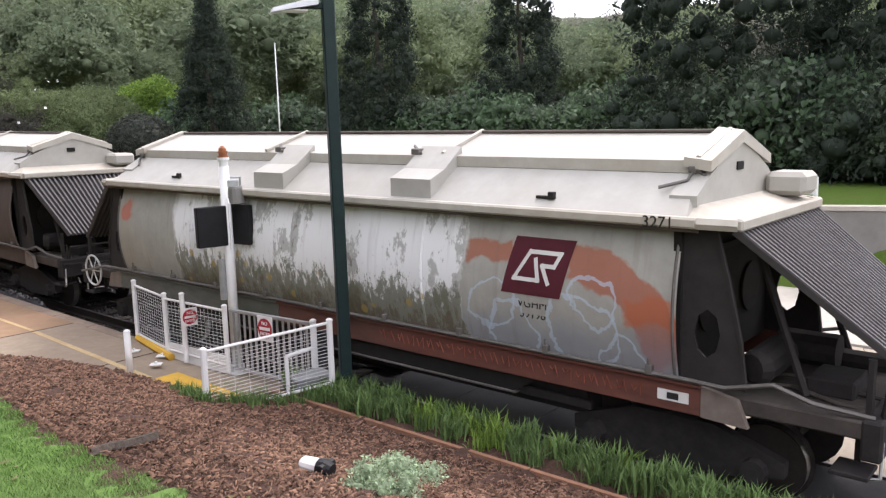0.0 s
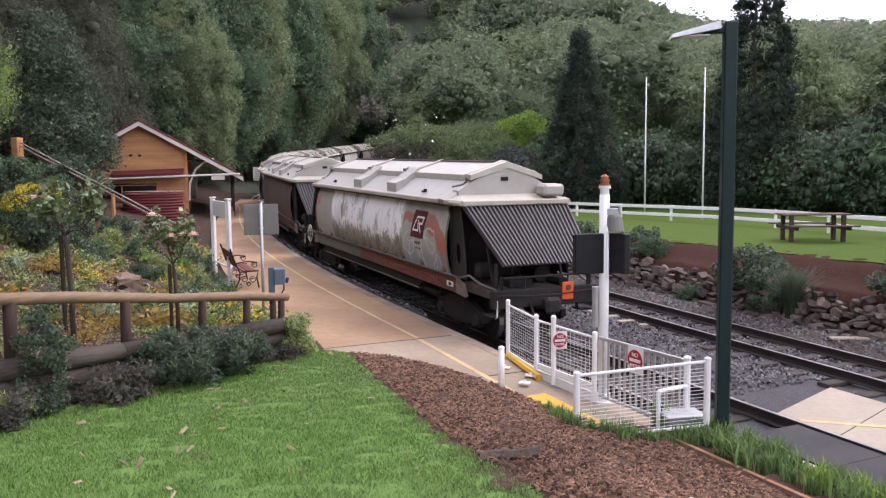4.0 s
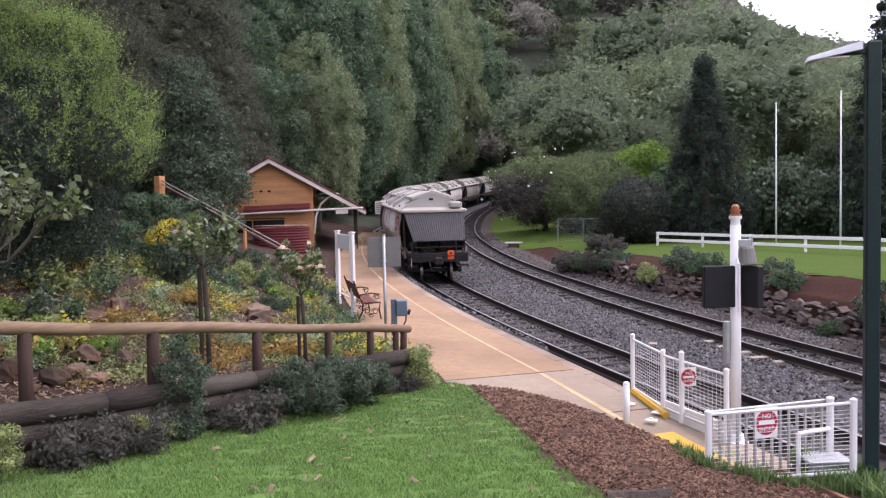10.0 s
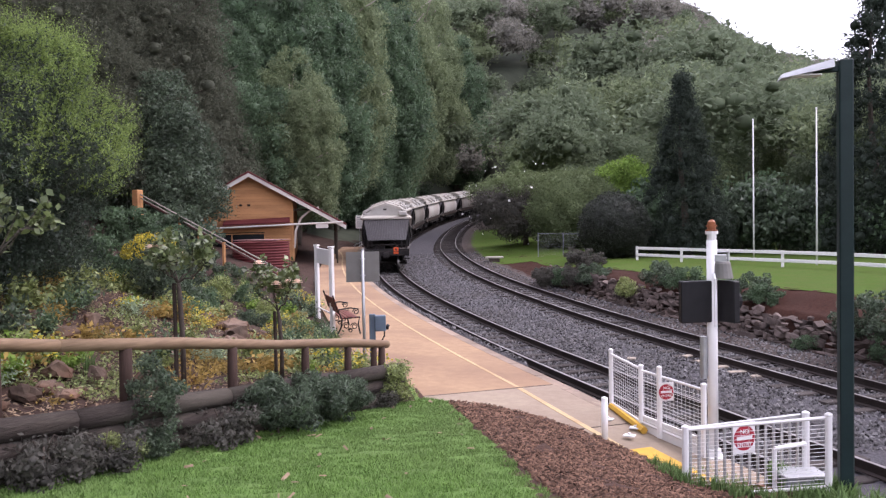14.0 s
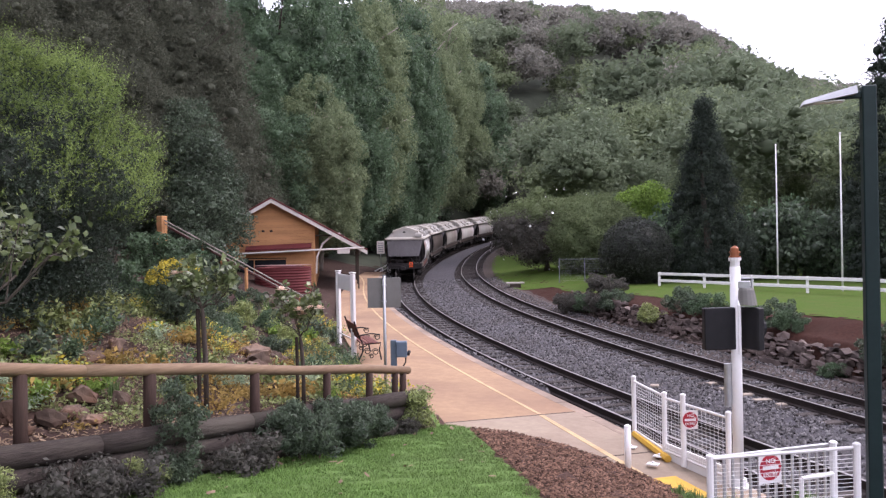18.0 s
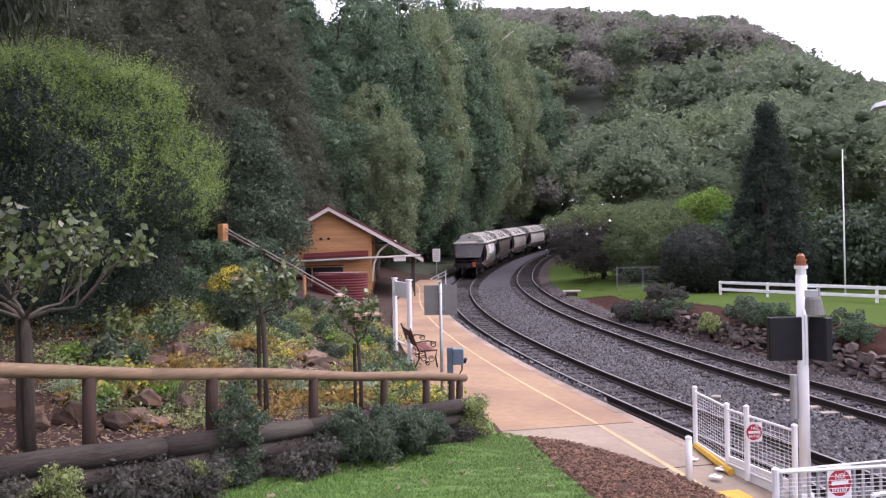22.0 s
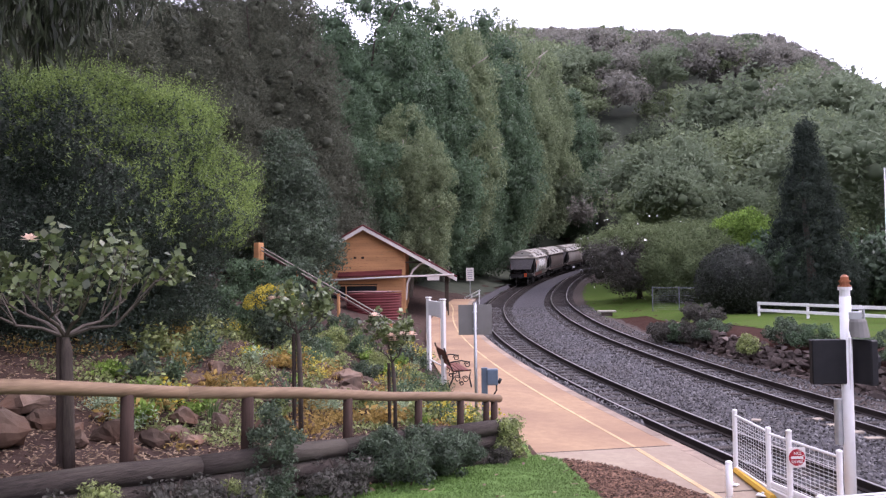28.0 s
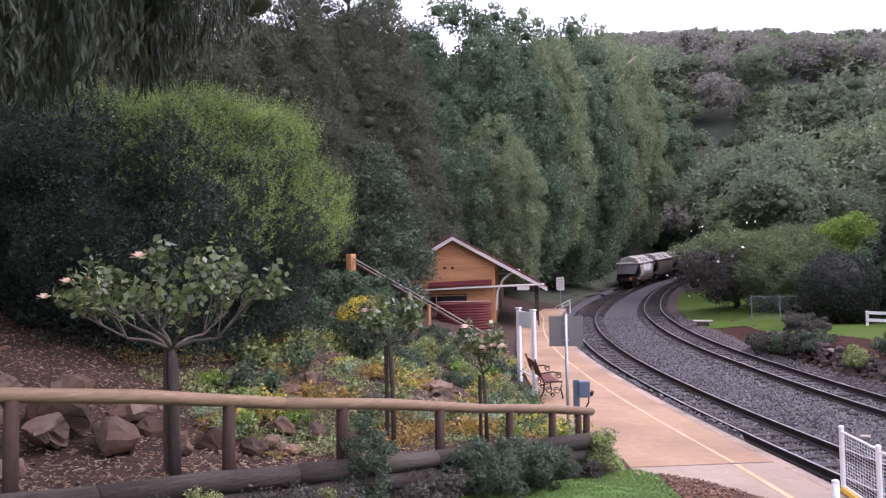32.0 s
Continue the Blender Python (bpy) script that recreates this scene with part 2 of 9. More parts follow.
def ground_z(x, y):
    x, y = np.asarray(x, float), np.asarray(y, float)
    s, o = to_line(x, y)
    rz = rise(s)
    r = np.hypot(x, y)
    az = np.degrees(np.arctan2(-x, y))
    # track bed
    z = rz - 0.2
    # camera side
    lawn = lawn_plane(x, y)
    d = bed_side(x, y)
    low = 0.36 + rz
    mulch = np.where(d > 0, lawn + (low - lawn) * sstep(0, 3.0, d) + 0.05 * sstep(0, 0.6, d), lawn)
    near = mulch
    near = np.where(o < 1.9, rz - 0.2 + (near - rz + 0.2) * sstep(1.15, 1.75, o), near)
    wall_top = 1.81 - 0.0835 * (y - 2.5)
    dg = np.clip(-6.9 - x, 0, None)
    garden_a = wall_top - 0.16 + 0.08 * np.minimum(dg, 1.5) + 0.27 * np.clip(dg - 1.5, 0, 5) + 0.34 * np.clip(dg - 6.5, 0, 40)
    db = np.clip(o - back_edge(s), 0, None)
    garden_b = rz + 0.2 + 0.22 * np.minimum(db, 7) + 0.4 * np.clip(db - 7, 0, 60)
    w = sstep(9.0, 13.5, y)
    garden = garden_a * (1 - w) + garden_b * w
    camside = np.where(x < -6.75, garden, near)
    past = (s > 6.2) & (o > 1.3)
    plat = past & (o < back_edge(s))
    camside = np.where(plat, rz + 0.05, camside)
    paved = (s > 0.2) & (s <= 6.3) & (o > 1.3) & (o < np.interp(s, PATH_S, PATH_O) - 0.04)
    camside = np.where(paved, rz - 0.02, camside)
    camside = np.where(past & ~plat & (x >= -6.75), near, camside)
    camside = np.where(past & ~plat & (x < -6.75), garden, camside)
    z = np.where(o > 1.15, camside, z)
    # far side: wall, soil slope, upper lawn
    top = np.maximum(1.25, rz + 0.25)
    far = np.where(o > -6.25, rz - 0.2 + 0.1 * sstep(5.2, 5.9, -o), rz - 0.1)
    soil = np.minimum(rz - 0.05 + 0.72 * sstep(6.25, 6.75, -o) + 0.2 * sstep(6.75, 8.2, -o), top)
    soil = soil + (top - soil) * sstep(7.2, 8.3, -o)
    wallness = 1 - sstep(24.5, 27.0, s)
    soil = np.where(s < -1.4, rz - 0.1 + (soil - rz + 0.1) * sstep(9.3, 9.8, -o), soil)
    gentle = rz - 0.15 + (top - rz + 0.15) * sstep(6.2, 11.0, -o)
    far = np.where(o < -6.25, soil * wallness + gentle * (1 - wallness), far)
    z = np.where(o < -5.2, far, z)
    # the valley's hillsides
    el = np.interp(az, RIDGE_AZ, RIDGE_EL)
    t = np.clip((r - 62) / (350 - 62), 0, 1)
    hill = np.where(r < 350, (350 * np.tan(np.radians(el)) + 3.3) * t ** 1.25, 350 * np.tan(np.radians(el)) + 3.3 - 0.1 * (r - 350))
    w = sstep(60, 100, r) * sstep(8, 24, np.abs(o + 2))
    return z * (1 - w) + np.maximum(hill + 2.0, np.minimum(z, 6.0)) * w


def ground_at(x, y):
    return float(ground_z(np.array([x]), np.array([y]))[0])


# ---- materials ----
def mat(name, c1, c2=None, rough=0.8, metal=0.0, scale=8.0, big=0.5, bump=0.15, bscale=None, dirt=None, dirt_amt=0.35, island=0.0, objrand=0.0, spec=0.18, stretch=(1, 1, 1), transl=0.0):
    """Two-tone surface with fine grain, broad stains and relief. dirt: stain colour."""
    m = bpy.data.materials.new(name)
    m.use_nodes = True
    nt = m.node_tree
    n, l = nt.nodes, nt.links
    b = n["Principled BSDF"]
    c2 = c2 or tuple(v * 0.7 for v in c1)
    tc = n.new("ShaderNodeTexCoord")
    mp = n.new("ShaderNodeMapping")
    mp.inputs["Scale"].default_value = stretch
    l.new(tc.outputs["Object"], mp.inputs[0])
    n1 = n.new("ShaderNodeTexNoise")
    n1.inputs["Scale"].default_value = scale
    n1.inputs["Detail"].default_value = 8
    n1.inputs["Roughness"].default_value = 0.65
    l.new(mp.outputs[0], n1.inputs["Vector"])
    n2 = n.new("ShaderNodeTexNoise")
    n2.inputs["Scale"].default_value = scale * 0.09
    n2.inputs["Detail"].default_value = 5
    l.new(mp.outputs[0], n2.inputs["Vector"])
    r1 = n.new("ShaderNodeMapRange")
    r1.inputs[1].default_value, r1.inputs[2].default_value = 0.3, 0.7
    l.new(n1.outputs[0], r1.inputs[0])
    mix = n.new("ShaderNodeMixRGB")
    mix.inputs[1].default_value, mix.inputs[2].default_value = (*c1, 1), (*c2, 1)
    l.new(r1.outputs[0], mix.inputs[0])
    r2 = n.new("ShaderNodeMapRange")
    r2.inputs[1].default_value, r2.inputs[2].default_value = 0.42, 0.68
    r2.inputs[4].default_value = big
    l.new(n2.outputs[0], r2.inputs[0])
    mix2 = n.new("ShaderNodeMixRGB")
    d = dirt or tuple(v * 0.55 for v in c2)
    mix2.inputs[2].default_value = (*d, 1)
    l.new(r2.outputs[0], mix2.inputs[0])
    l.new(mix.outputs[0], mix2.inputs[1])
    out = mix2.outputs[0]
    if island or objrand:
        src = n.new("ShaderNodeNewGeometry").outputs["Random Per Island"] if island else n.new("ShaderNodeObjectInfo").outputs["Random"]
        hsv = n.new("ShaderNodeHueSaturation")
        amt = island or objrand
        rr = n.new("ShaderNodeMapRange")
        rr.inputs[3].default_value, rr.inputs[4].default_value = 1 - amt, 1 + amt
        l.new(src, rr.inputs[0])
        l.new(rr.outputs[0], hsv.inputs["Value"])
        l.new(out, hsv.inputs["Color"])
        out = hsv.outputs[0]
    l.new(out, b.inputs["Base Color"])
    b.inputs["Roughness"].default_value = rough
    b.inputs["Metallic"].default_value = metal
    b.inputs["Specular IOR Level"].default_value = spec
    if bump:
        bp = n.new("ShaderNodeBump")
        bp.inputs["Strength"].default_value = bump
        bp.inputs["Distance"].default_value = 0.02
        if bscale:
            n3 = n.new("ShaderNodeTexNoise")
            n3.inputs["Scale"].default_value = bscale
            n3.inputs["Detail"].default_value = 4
            l.new(mp.outputs[0], n3.inputs["Vector"])
            l.new(n3.outputs[0], bp.inputs["Height"])
        else:
            l.new(n1.outputs[0], bp.inputs["Height"])
        l.new(bp.outputs[0], b.inputs["Normal"])
    if transl:
        tr = n.new("ShaderNodeBsdfTranslucent")
        l.new(out, tr.inputs["Color"])
        ms = n.new("ShaderNodeMixShader")
        ms.inputs[0].default_value = transl
        l.new(b.outputs[0], ms.inputs[1])
        l.new(tr.outputs[0], ms.inputs[2])
        l.new(ms.outputs[0], n["Material Output"].inputs["Surface"])
    return m


def leafmat(name, c1, c2, big=0.5, scale=0.6, vary=0.45, gloss=0.06, rough=0.6):
    return mat(name, c1, c2, rough, 0, scale, big, 0, island=vary, spec=gloss, transl=0.38)


M = {
    "grass": mat("lawn_grass", (0.108, 0.194, 0.0427), (0.0792, 0.151, 0.0342), 0.9, 0, 30, 0.5, 0.5, dirt=(0.0936, 0.137, 0.0475)),
    "grass_blade": mat("grass_blade", (0.137, 0.238, 0.057), (0.0936, 0.18, 0.0427), 0.7, 0, 3, 0.6, 0, dirt=(0.122, 0.158, 0.0665), island=0.35, transl=0.2),
    "far_grass": mat("upper_lawn_grass", (0.062, 0.104, 0.018), (0.040, 0.074, 0.013), 0.95, 0, 16, 0.6, 0.5, dirt=(0.072, 0.086, 0.026), spec=0.05),
    "mulch": mat("mulch", (0.095, 0.054, 0.040), (0.040, 0.023, 0.018), 0.95, 0, 28, 0.4, 1.0, dirt=(0.050, 0.028, 0.021)),
    "chip": mat("mulch_chip", (0.205, 0.122, 0.084), (0.066, 0.037, 0.026), 0.95, 0, 5, 0.4, 0, island=0.8),
    "soil": mat("garden_soil", (0.052, 0.030, 0.023), (0.024, 0.015, 0.0125), 0.95, 0, 16, 0.5, 0.9, dirt=(0.070, 0.043, 0.031)),
    "redsoil": mat("red_soil", (0.055, 0.026, 0.019), (0.026, 0.0125, 0.0095), 0.95, 0, 14, 0.5, 1.0, dirt=(0.040, 0.023, 0.018), spec=0.05),
    "ballast": mat("ballast", (0.0828, 0.0792, 0.0868), (0.0324, 0.031, 0.0354), 0.9, 0, 22, 0.35, 1.0, dirt=(0.054, 0.0468, 0.0438)),
    "stone_chip": mat("ballast_stone", (0.125, 0.122, 0.124), (0.050, 0.049, 0.050), 0.85, 0, 4, 0.4, 0, dirt=(0.055, 0.046, 0.040), island=0.85),
    "dirt": mat("shoulder_dirt", (0.092, 0.076, 0.068), (0.040, 0.033, 0.031), 0.95, 0, 20, 0.5, 1.0, dirt=(0.070, 0.047, 0.037), spec=0.08),
    "hill": mat("hill_undergrowth", (0.070, 0.082, 0.056), (0.040, 0.048, 0.034), 0.95, 0, 0.5, 0.5, 0.6),
    "platform": mat("ochre_paving", (0.335, 0.225, 0.136), (0.262, 0.170, 0.104), 0.85, 0, 5, 0.75, 0.12, bscale=60, dirt=(0.190, 0.118, 0.082)),
    "concrete": mat("worn_concrete", (0.31, 0.25, 0.185), (0.245, 0.195, 0.145), 0.85, 0, 7, 0.65, 0.15, bscale=70, dirt=(0.185, 0.135, 0.105)),
    "pale": mat("pale_concrete", (0.40, 0.375, 0.335), (0.33, 0.31, 0.275), 0.8, 0, 9, 0.5, 0.12, bscale=70, dirt=(0.25, 0.22, 0.185)),
    "tan": mat("tan_concrete", (0.33, 0.285, 0.23), (0.27, 0.23, 0.185), 0.85, 0, 9, 0.5, 0.15, bscale=70, dirt=(0.21, 0.175, 0.14)),
    "coping": mat("coping_stone", (0.33, 0.25, 0.19), (0.22, 0.17, 0.135), 0.9, 0, 10, 0.6, 0.2, dirt=(0.14, 0.11, 0.09), objrand=0.12),
    "yellow": mat("worn_yellow_paint", (0.50, 0.38, 0.20), (0.38, 0.275, 0.15), 0.7, 0, 14, 0.7, 0.1, dirt=(0.30, 0.19, 0.105)),
    "yellow2": mat("kerb_yellow", (0.62, 0.38, 0.05), (0.52, 0.30, 0.05), 0.7, 0, 9, 0.4, 0.1, dirt=(0.36, 0.22, 0.06)),
    "asphalt": mat("dark_crossing_panel", (0.0273, 0.0273, 0.0306), (0.0169, 0.0169, 0.0195), 0.65, 0, 9, 0.5, 0.15, bscale=60, dirt=(0.0553, 0.0488, 0.0442)),
    "rail": mat("rusty_rail", (0.050, 0.038, 0.034), (0.028, 0.023, 0.022), 0.7, 0.3, 30, 0.4, 0.2),
    "railtop": mat("worn_rail_top", (0.34, 0.32, 0.31), (0.24, 0.22, 0.21), 0.35, 0.9, 20, 0.3, 0),
    "sleeper": mat("old_sleeper", (0.070, 0.060, 0.055), (0.036, 0.031, 0.029), 0.9, 0, 18, 0.5, 0.5, stretch=(1, 6, 6), objrand=0.25),
    "stone": mat("wall_stone", (0.135, 0.108, 0.096), (0.062, 0.048, 0.044), 0.9, 0, 6, 0.5, 0.8, dirt=(0.082, 0.056, 0.044), objrand=0.5),
    "stone_far": mat("wall_stone_joined", (0.135, 0.108, 0.096), (0.062, 0.048, 0.044), 0.9, 0, 6, 0.5, 0.8, dirt=(0.082, 0.056, 0.044), island=0.5),
    "rock": mat("garden_rock", (0.150, 0.108, 0.080), (0.064, 0.046, 0.036), 0.9, 0, 5, 0.6, 0.8, dirt=(0.165, 0.072, 0.036), objrand=0.5),
    "log": mat("weathered_log", (0.062, 0.050, 0.042), (0.024, 0.020, 0.018), 0.9, 0, 11, 0.6, 1.0, stretch=(5, 0.7, 5), dirt=(0.105, 0.094, 0.075)),
    "railwood": mat("pole_timber", (0.265, 0.182, 0.112), (0.160, 0.106, 0.068), 0.65, 0, 7, 0.6, 0.4, stretch=(5, 0.5, 5), dirt=(0.130, 0.082, 0.052)),
    "postwood": mat("post_timber", (0.069, 0.042, 0.0325), (0.039, 0.0252, 0.0208), 0.85, 0, 9, 0.5, 0.4, stretch=(5, 5, 0.5)),
    "edging": mat("edging_timber", (0.30, 0.16, 0.10), (0.21, 0.11, 0.07), 0.85, 0, 8, 0.5, 0.3, dirt=(0.14, 0.08, 0.055)),
    "white": mat("white_paint", (0.72, 0.72, 0.72), (0.666, 0.666, 0.666), 0.45, 0, 8, 0.3, 0.05, dirt=(0.522, 0.504, 0.477)),
    "offwhite": mat("cream_trim", (0.666, 0.63, 0.576), (0.612, 0.567, 0.513), 0.5, 0, 8, 0.3, 0.05),
    "galv": mat("galvanised_steel", (0.46, 0.47, 0.48), (0.36, 0.37, 0.38), 0.45, 0.7, 10, 0.3, 0.05),
    "grey": mat("grey_metal", (0.22, 0.235, 0.25), (0.19, 0.20, 0.215), 0.55, 0.2, 8, 0.3, 0.05),
    "bluegrey": mat("blue_grey_box", (0.13, 0.17, 0.22), (0.105, 0.14, 0.185), 0.5, 0.2, 8, 0.3, 0.05),
    "signgrey": mat("sign_back", (0.20, 0.195, 0.185), (0.17, 0.165, 0.155), 0.6, 0.3, 6, 0.4, 0.03),
    "black": mat("black_metal", (0.018, 0.018, 0.02), (0.012, 0.012, 0.014), 0.5, 0, 10, 0.3, 0.05),
    "polegreen": mat("dark_green_paint", (0.014, 0.028, 0.028), (0.010, 0.020, 0.021), 0.4, 0, 8, 0.3, 0.05),
    "red": mat("sign_red", (0.36, 0.030, 0.045), (0.32, 0.026, 0.038), 0.5, 0, 10, 0.3, 0.0),
    "orange": mat("amber_lamp", (0.33, 0.125, 0.06), (0.22, 0.08, 0.042), 0.4, 0, 10, 0.3, 0),
    "weather": mat("ochre_weatherboard", (0.52, 0.27, 0.12), (0.46, 0.235, 0.105), 0.7, 0, 6, 0.4, 0.1, stretch=(1, 1, 5), objrand=0.06),
    "maroon": mat("maroon_paint", (0.15, 0.035, 0.035), (0.115, 0.026, 0.027), 0.6, 0, 8, 0.4, 0.1),
    "roof": mat("maroon_roof", (0.10, 0.032, 0.03), (0.075, 0.025, 0.024), 0.6, 0.2, 5, 0.5, 0.1),
    "dark": mat("dark_opening", (0.02, 0.018, 0.017), (0.014, 0.013, 0.012), 0.8, 0, 4, 0.3, 0),
    "glass": mat("dark_glass", (0.02, 0.022, 0.025), (0.014, 0.016, 0.02), 0.25, 0, 4, 0.3, 0, spec=0.2),
    "slat": mat("red_brown_slat", (0.17, 0.06, 0.045), (0.12, 0.042, 0.034), 0.6, 0, 8, 0.4, 0.15, stretch=(1, 6, 6)),
    "tablewood": mat("dark_stained_timber", (0.075, 0.045, 0.038), (0.045, 0.028, 0.025), 0.7, 0, 8, 0.4, 0.2),
    "tabletop": mat("table_boards", (0.102, 0.069, 0.06), (0.072, 0.048, 0.042), 0.7, 0, 8, 0.4, 0.2, objrand=0.15),
    "lidwood": mat("faded_lid_boards", (0.30, 0.20, 0.185), (0.20, 0.12, 0.11), 0.8, 0, 8, 0.5, 0.2, objrand=0.2),
    "bark": mat("bark", (0.10, 0.08, 0.065), (0.05, 0.04, 0.034), 0.95, 0, 12, 0.5, 0.8, stretch=(3, 3, 0.5)),
    "rosebark": mat("rose_stake", (0.075, 0.055, 0.045), (0.04, 0.03, 0.026), 0.9, 0, 14, 0.5, 0.5, stretch=(3, 3, 0.5)),
    "stakegrey": mat("grey_rose_bark", (0.120, 0.102, 0.086), (0.062, 0.052, 0.044), 0.9, 0, 10, 0.5, 0.4),
    "palebark": mat("pale_bark", (0.36, 0.33, 0.29), (0.24, 0.21, 0.18), 0.9, 0, 4, 0.5, 0.4),
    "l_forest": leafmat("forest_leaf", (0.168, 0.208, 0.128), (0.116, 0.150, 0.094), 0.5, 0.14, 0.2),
    # paler grey-brown leaf: distance haze put into the far crowns' colour
    "l_ridge": leafmat("hazed_ridge_leaf", (0.240, 0.236, 0.196), (0.176, 0.174, 0.150), 0.5, 0.14, 0.3),
    "l_gum": leafmat("gum_leaf", (0.200, 0.246, 0.134), (0.148, 0.186, 0.104), 0.5, 0.2, 0.3),
    "l_dark": leafmat("dark_tree_leaf", (0.120, 0.129, 0.092), (0.082, 0.090, 0.066), 0.5, 0.4, 0.3),
    "l_willow": leafmat("mid_green_leaf", (0.106, 0.166, 0.088), (0.070, 0.114, 0.066), 0.5, 0.4, 0.4, 0.25, 0.5),
    "l_conifer": leafmat("conifer_leaf", (0.05, 0.066, 0.05), (0.034, 0.046, 0.036), 0.5, 0.7, 0.3),
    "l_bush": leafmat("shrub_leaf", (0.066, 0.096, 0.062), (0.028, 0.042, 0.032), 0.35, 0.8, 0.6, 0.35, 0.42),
    # sunlight on the big shrub's upper side, put into the leaf colour
    "l_tip": leafmat("sunlit_shoot_leaf", (0.265, 0.355, 0.11), (0.175, 0.25, 0.088), 0.4, 0.8, 0.35),
    "l_weep": leafmat("weeping_leaf", (0.098, 0.116, 0.072), (0.044, 0.055, 0.036), 0.4, 0.8, 0.6, 0.4, 0.4),
    "l_rose": leafmat("rose_leaf", (0.190, 0.232, 0.090), (0.066, 0.096, 0.042), 0.4, 3, 0.6, 0.5, 0.35),
    "l_hedge": leafmat("hedge_leaf", (0.108, 0.148, 0.092), (0.056, 0.082, 0.054), 0.5, 2, 0.5, 0.3, 0.45),
    "l_ball": leafmat("clipped_leaf", (0.058, 0.070, 0.050), (0.026, 0.032, 0.025), 0.5, 2, 0.5, 0.35, 0.42),
    "l_bright": leafmat("bright_leaf", (0.234, 0.344, 0.0761), (0.147, 0.246, 0.0565), 0.4, 1),
    "l_garden": leafmat("garden_leaf", (0.300, 0.345, 0.125), (0.160, 0.205, 0.082), 0.4, 2, 0.55, 0.35, 0.45),
    "l_yellow": leafmat("yellow_flower", (0.60, 0.50, 0.07), (0.46, 0.40, 0.08), 0.3, 2, 0.3),
    "l_autumn": leafmat("yellowing_leaf", (0.400, 0.275, 0.085), (0.250, 0.185, 0.066), 0.4, 2),
    "l_silver": leafmat("silver_leaf", (0.392, 0.483, 0.324), (0.277, 0.368, 0.237), 0.4, 2),
    "l_strap": leafmat("strap_leaf", (0.175, 0.265, 0.095), (0.105, 0.175, 0.070), 0.5, 2),
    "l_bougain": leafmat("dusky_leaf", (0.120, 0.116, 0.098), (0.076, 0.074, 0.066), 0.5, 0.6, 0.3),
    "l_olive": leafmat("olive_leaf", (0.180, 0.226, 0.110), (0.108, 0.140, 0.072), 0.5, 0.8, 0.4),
    "petal": leafmat("pale_petal", (0.900, 0.744, 0.624), (0.816, 0.600, 0.504), 0.2, 2, 0.15),
    "straw": mat("dry_leaf_litter", (0.304, 0.232, 0.16), (0.152, 0.1, 0.064), 0.9, 0, 5, 0.4, 0, island=0.5),
}

# ---- the ground, in one sheet cut into its surfaces ----
def spread(a, fine0, fine1, step, mids):
    pts = list(np.arange(fine0, fine1 + 1e-6, step))
    for end, st in mids:
        while pts[-1] < end:
            pts.append(pts[-1] + st)
    return pts


def axis(lo, hi, step, grow, end_lo, end_hi):
    pts = list(np.arange(lo, hi + 1e-6, step))
    st = step
    while pts[-1] < end_hi:
        st = min(st * grow, 60)
        pts.append(pts[-1] + st)
    st = step
    while pts[0] > end_lo:
        st = min(st * grow, 60)
        pts.insert(0, pts[0] - st)
    return np.array(pts)


GX = axis(-14, 6, 0.14, 1.06, -1500, 1500)
GY = axis(-3, 24, 0.14, 1.06, -900, 2200)
XX, YY = np.meshgrid(GX, GY, indexing="ij")
ZZ = ground_z(XX, YY)


def zone(x, y):
    s, o = to_line(x, y)
    r = np.hypot(x, y)
    d = bed_side(x, y)
    z = np.full(x.shape, 8)  # hillside
    z[(o < -5.2) & (r < 75)] = 7  # upper lawn
    z[(o < -6.2) & (o > -8.1) & (s < 26) & (r < 62)] = 6  # red soil slope
    z[(o <= -5.1) & (o >= -6.25) & (s < 60)] = 5  # shoulder dirt
    z[(o < -5.2) & (o > -9) & (s > 26) & (s < 40)] = 5
    z[(o > -5.15) & (o < 1.45)] = 4  # ballast
    cs = o >= 1.45
    z[cs & (r < 62)] = 3  # garden soil
    inside = cs & (x > -6.75) & (s < 9) & (o < 60) & (r < 62)
    z[inside & (d <= 0)] = 1
    z[inside & (d > 0)] = 2
    z[(o > -8.3) & (o < 1.45) & (s > -55) & (s < 200)] = 0
    z[(o <= -8.3) & (o > -46) & (s > -40) & (s < 44) & (r < 68)] = 0
    return z


CX, CY = (XX[:-1, :-1] + XX[1:, 1:]) / 2, (YY[:-1, :-1] + YY[1:, 1:]) / 2
wob = 0.10 * np.sin(CX * 5.1 + CY * 3.3) + 0.07 * np.sin(CX * 11.7 - CY * 9.1)
ZN = zone(CX + wob * 0.6, CY + wob)
w_ = len(GY)
ii, jj = np.meshgrid(np.arange(len(GX) - 1), np.arange(len(GY) - 1), indexing="ij")
quads = np.stack([ii * w_ + jj, (ii + 1) * w_ + jj, (ii + 1) * w_ + jj + 1, ii * w_ + jj + 1], -1)
allv = np.stack([XX, YY, ZZ], -1).reshape(-1, 3)
rough_ = np.random.default_rng(3).normal(0, 1, len(allv))
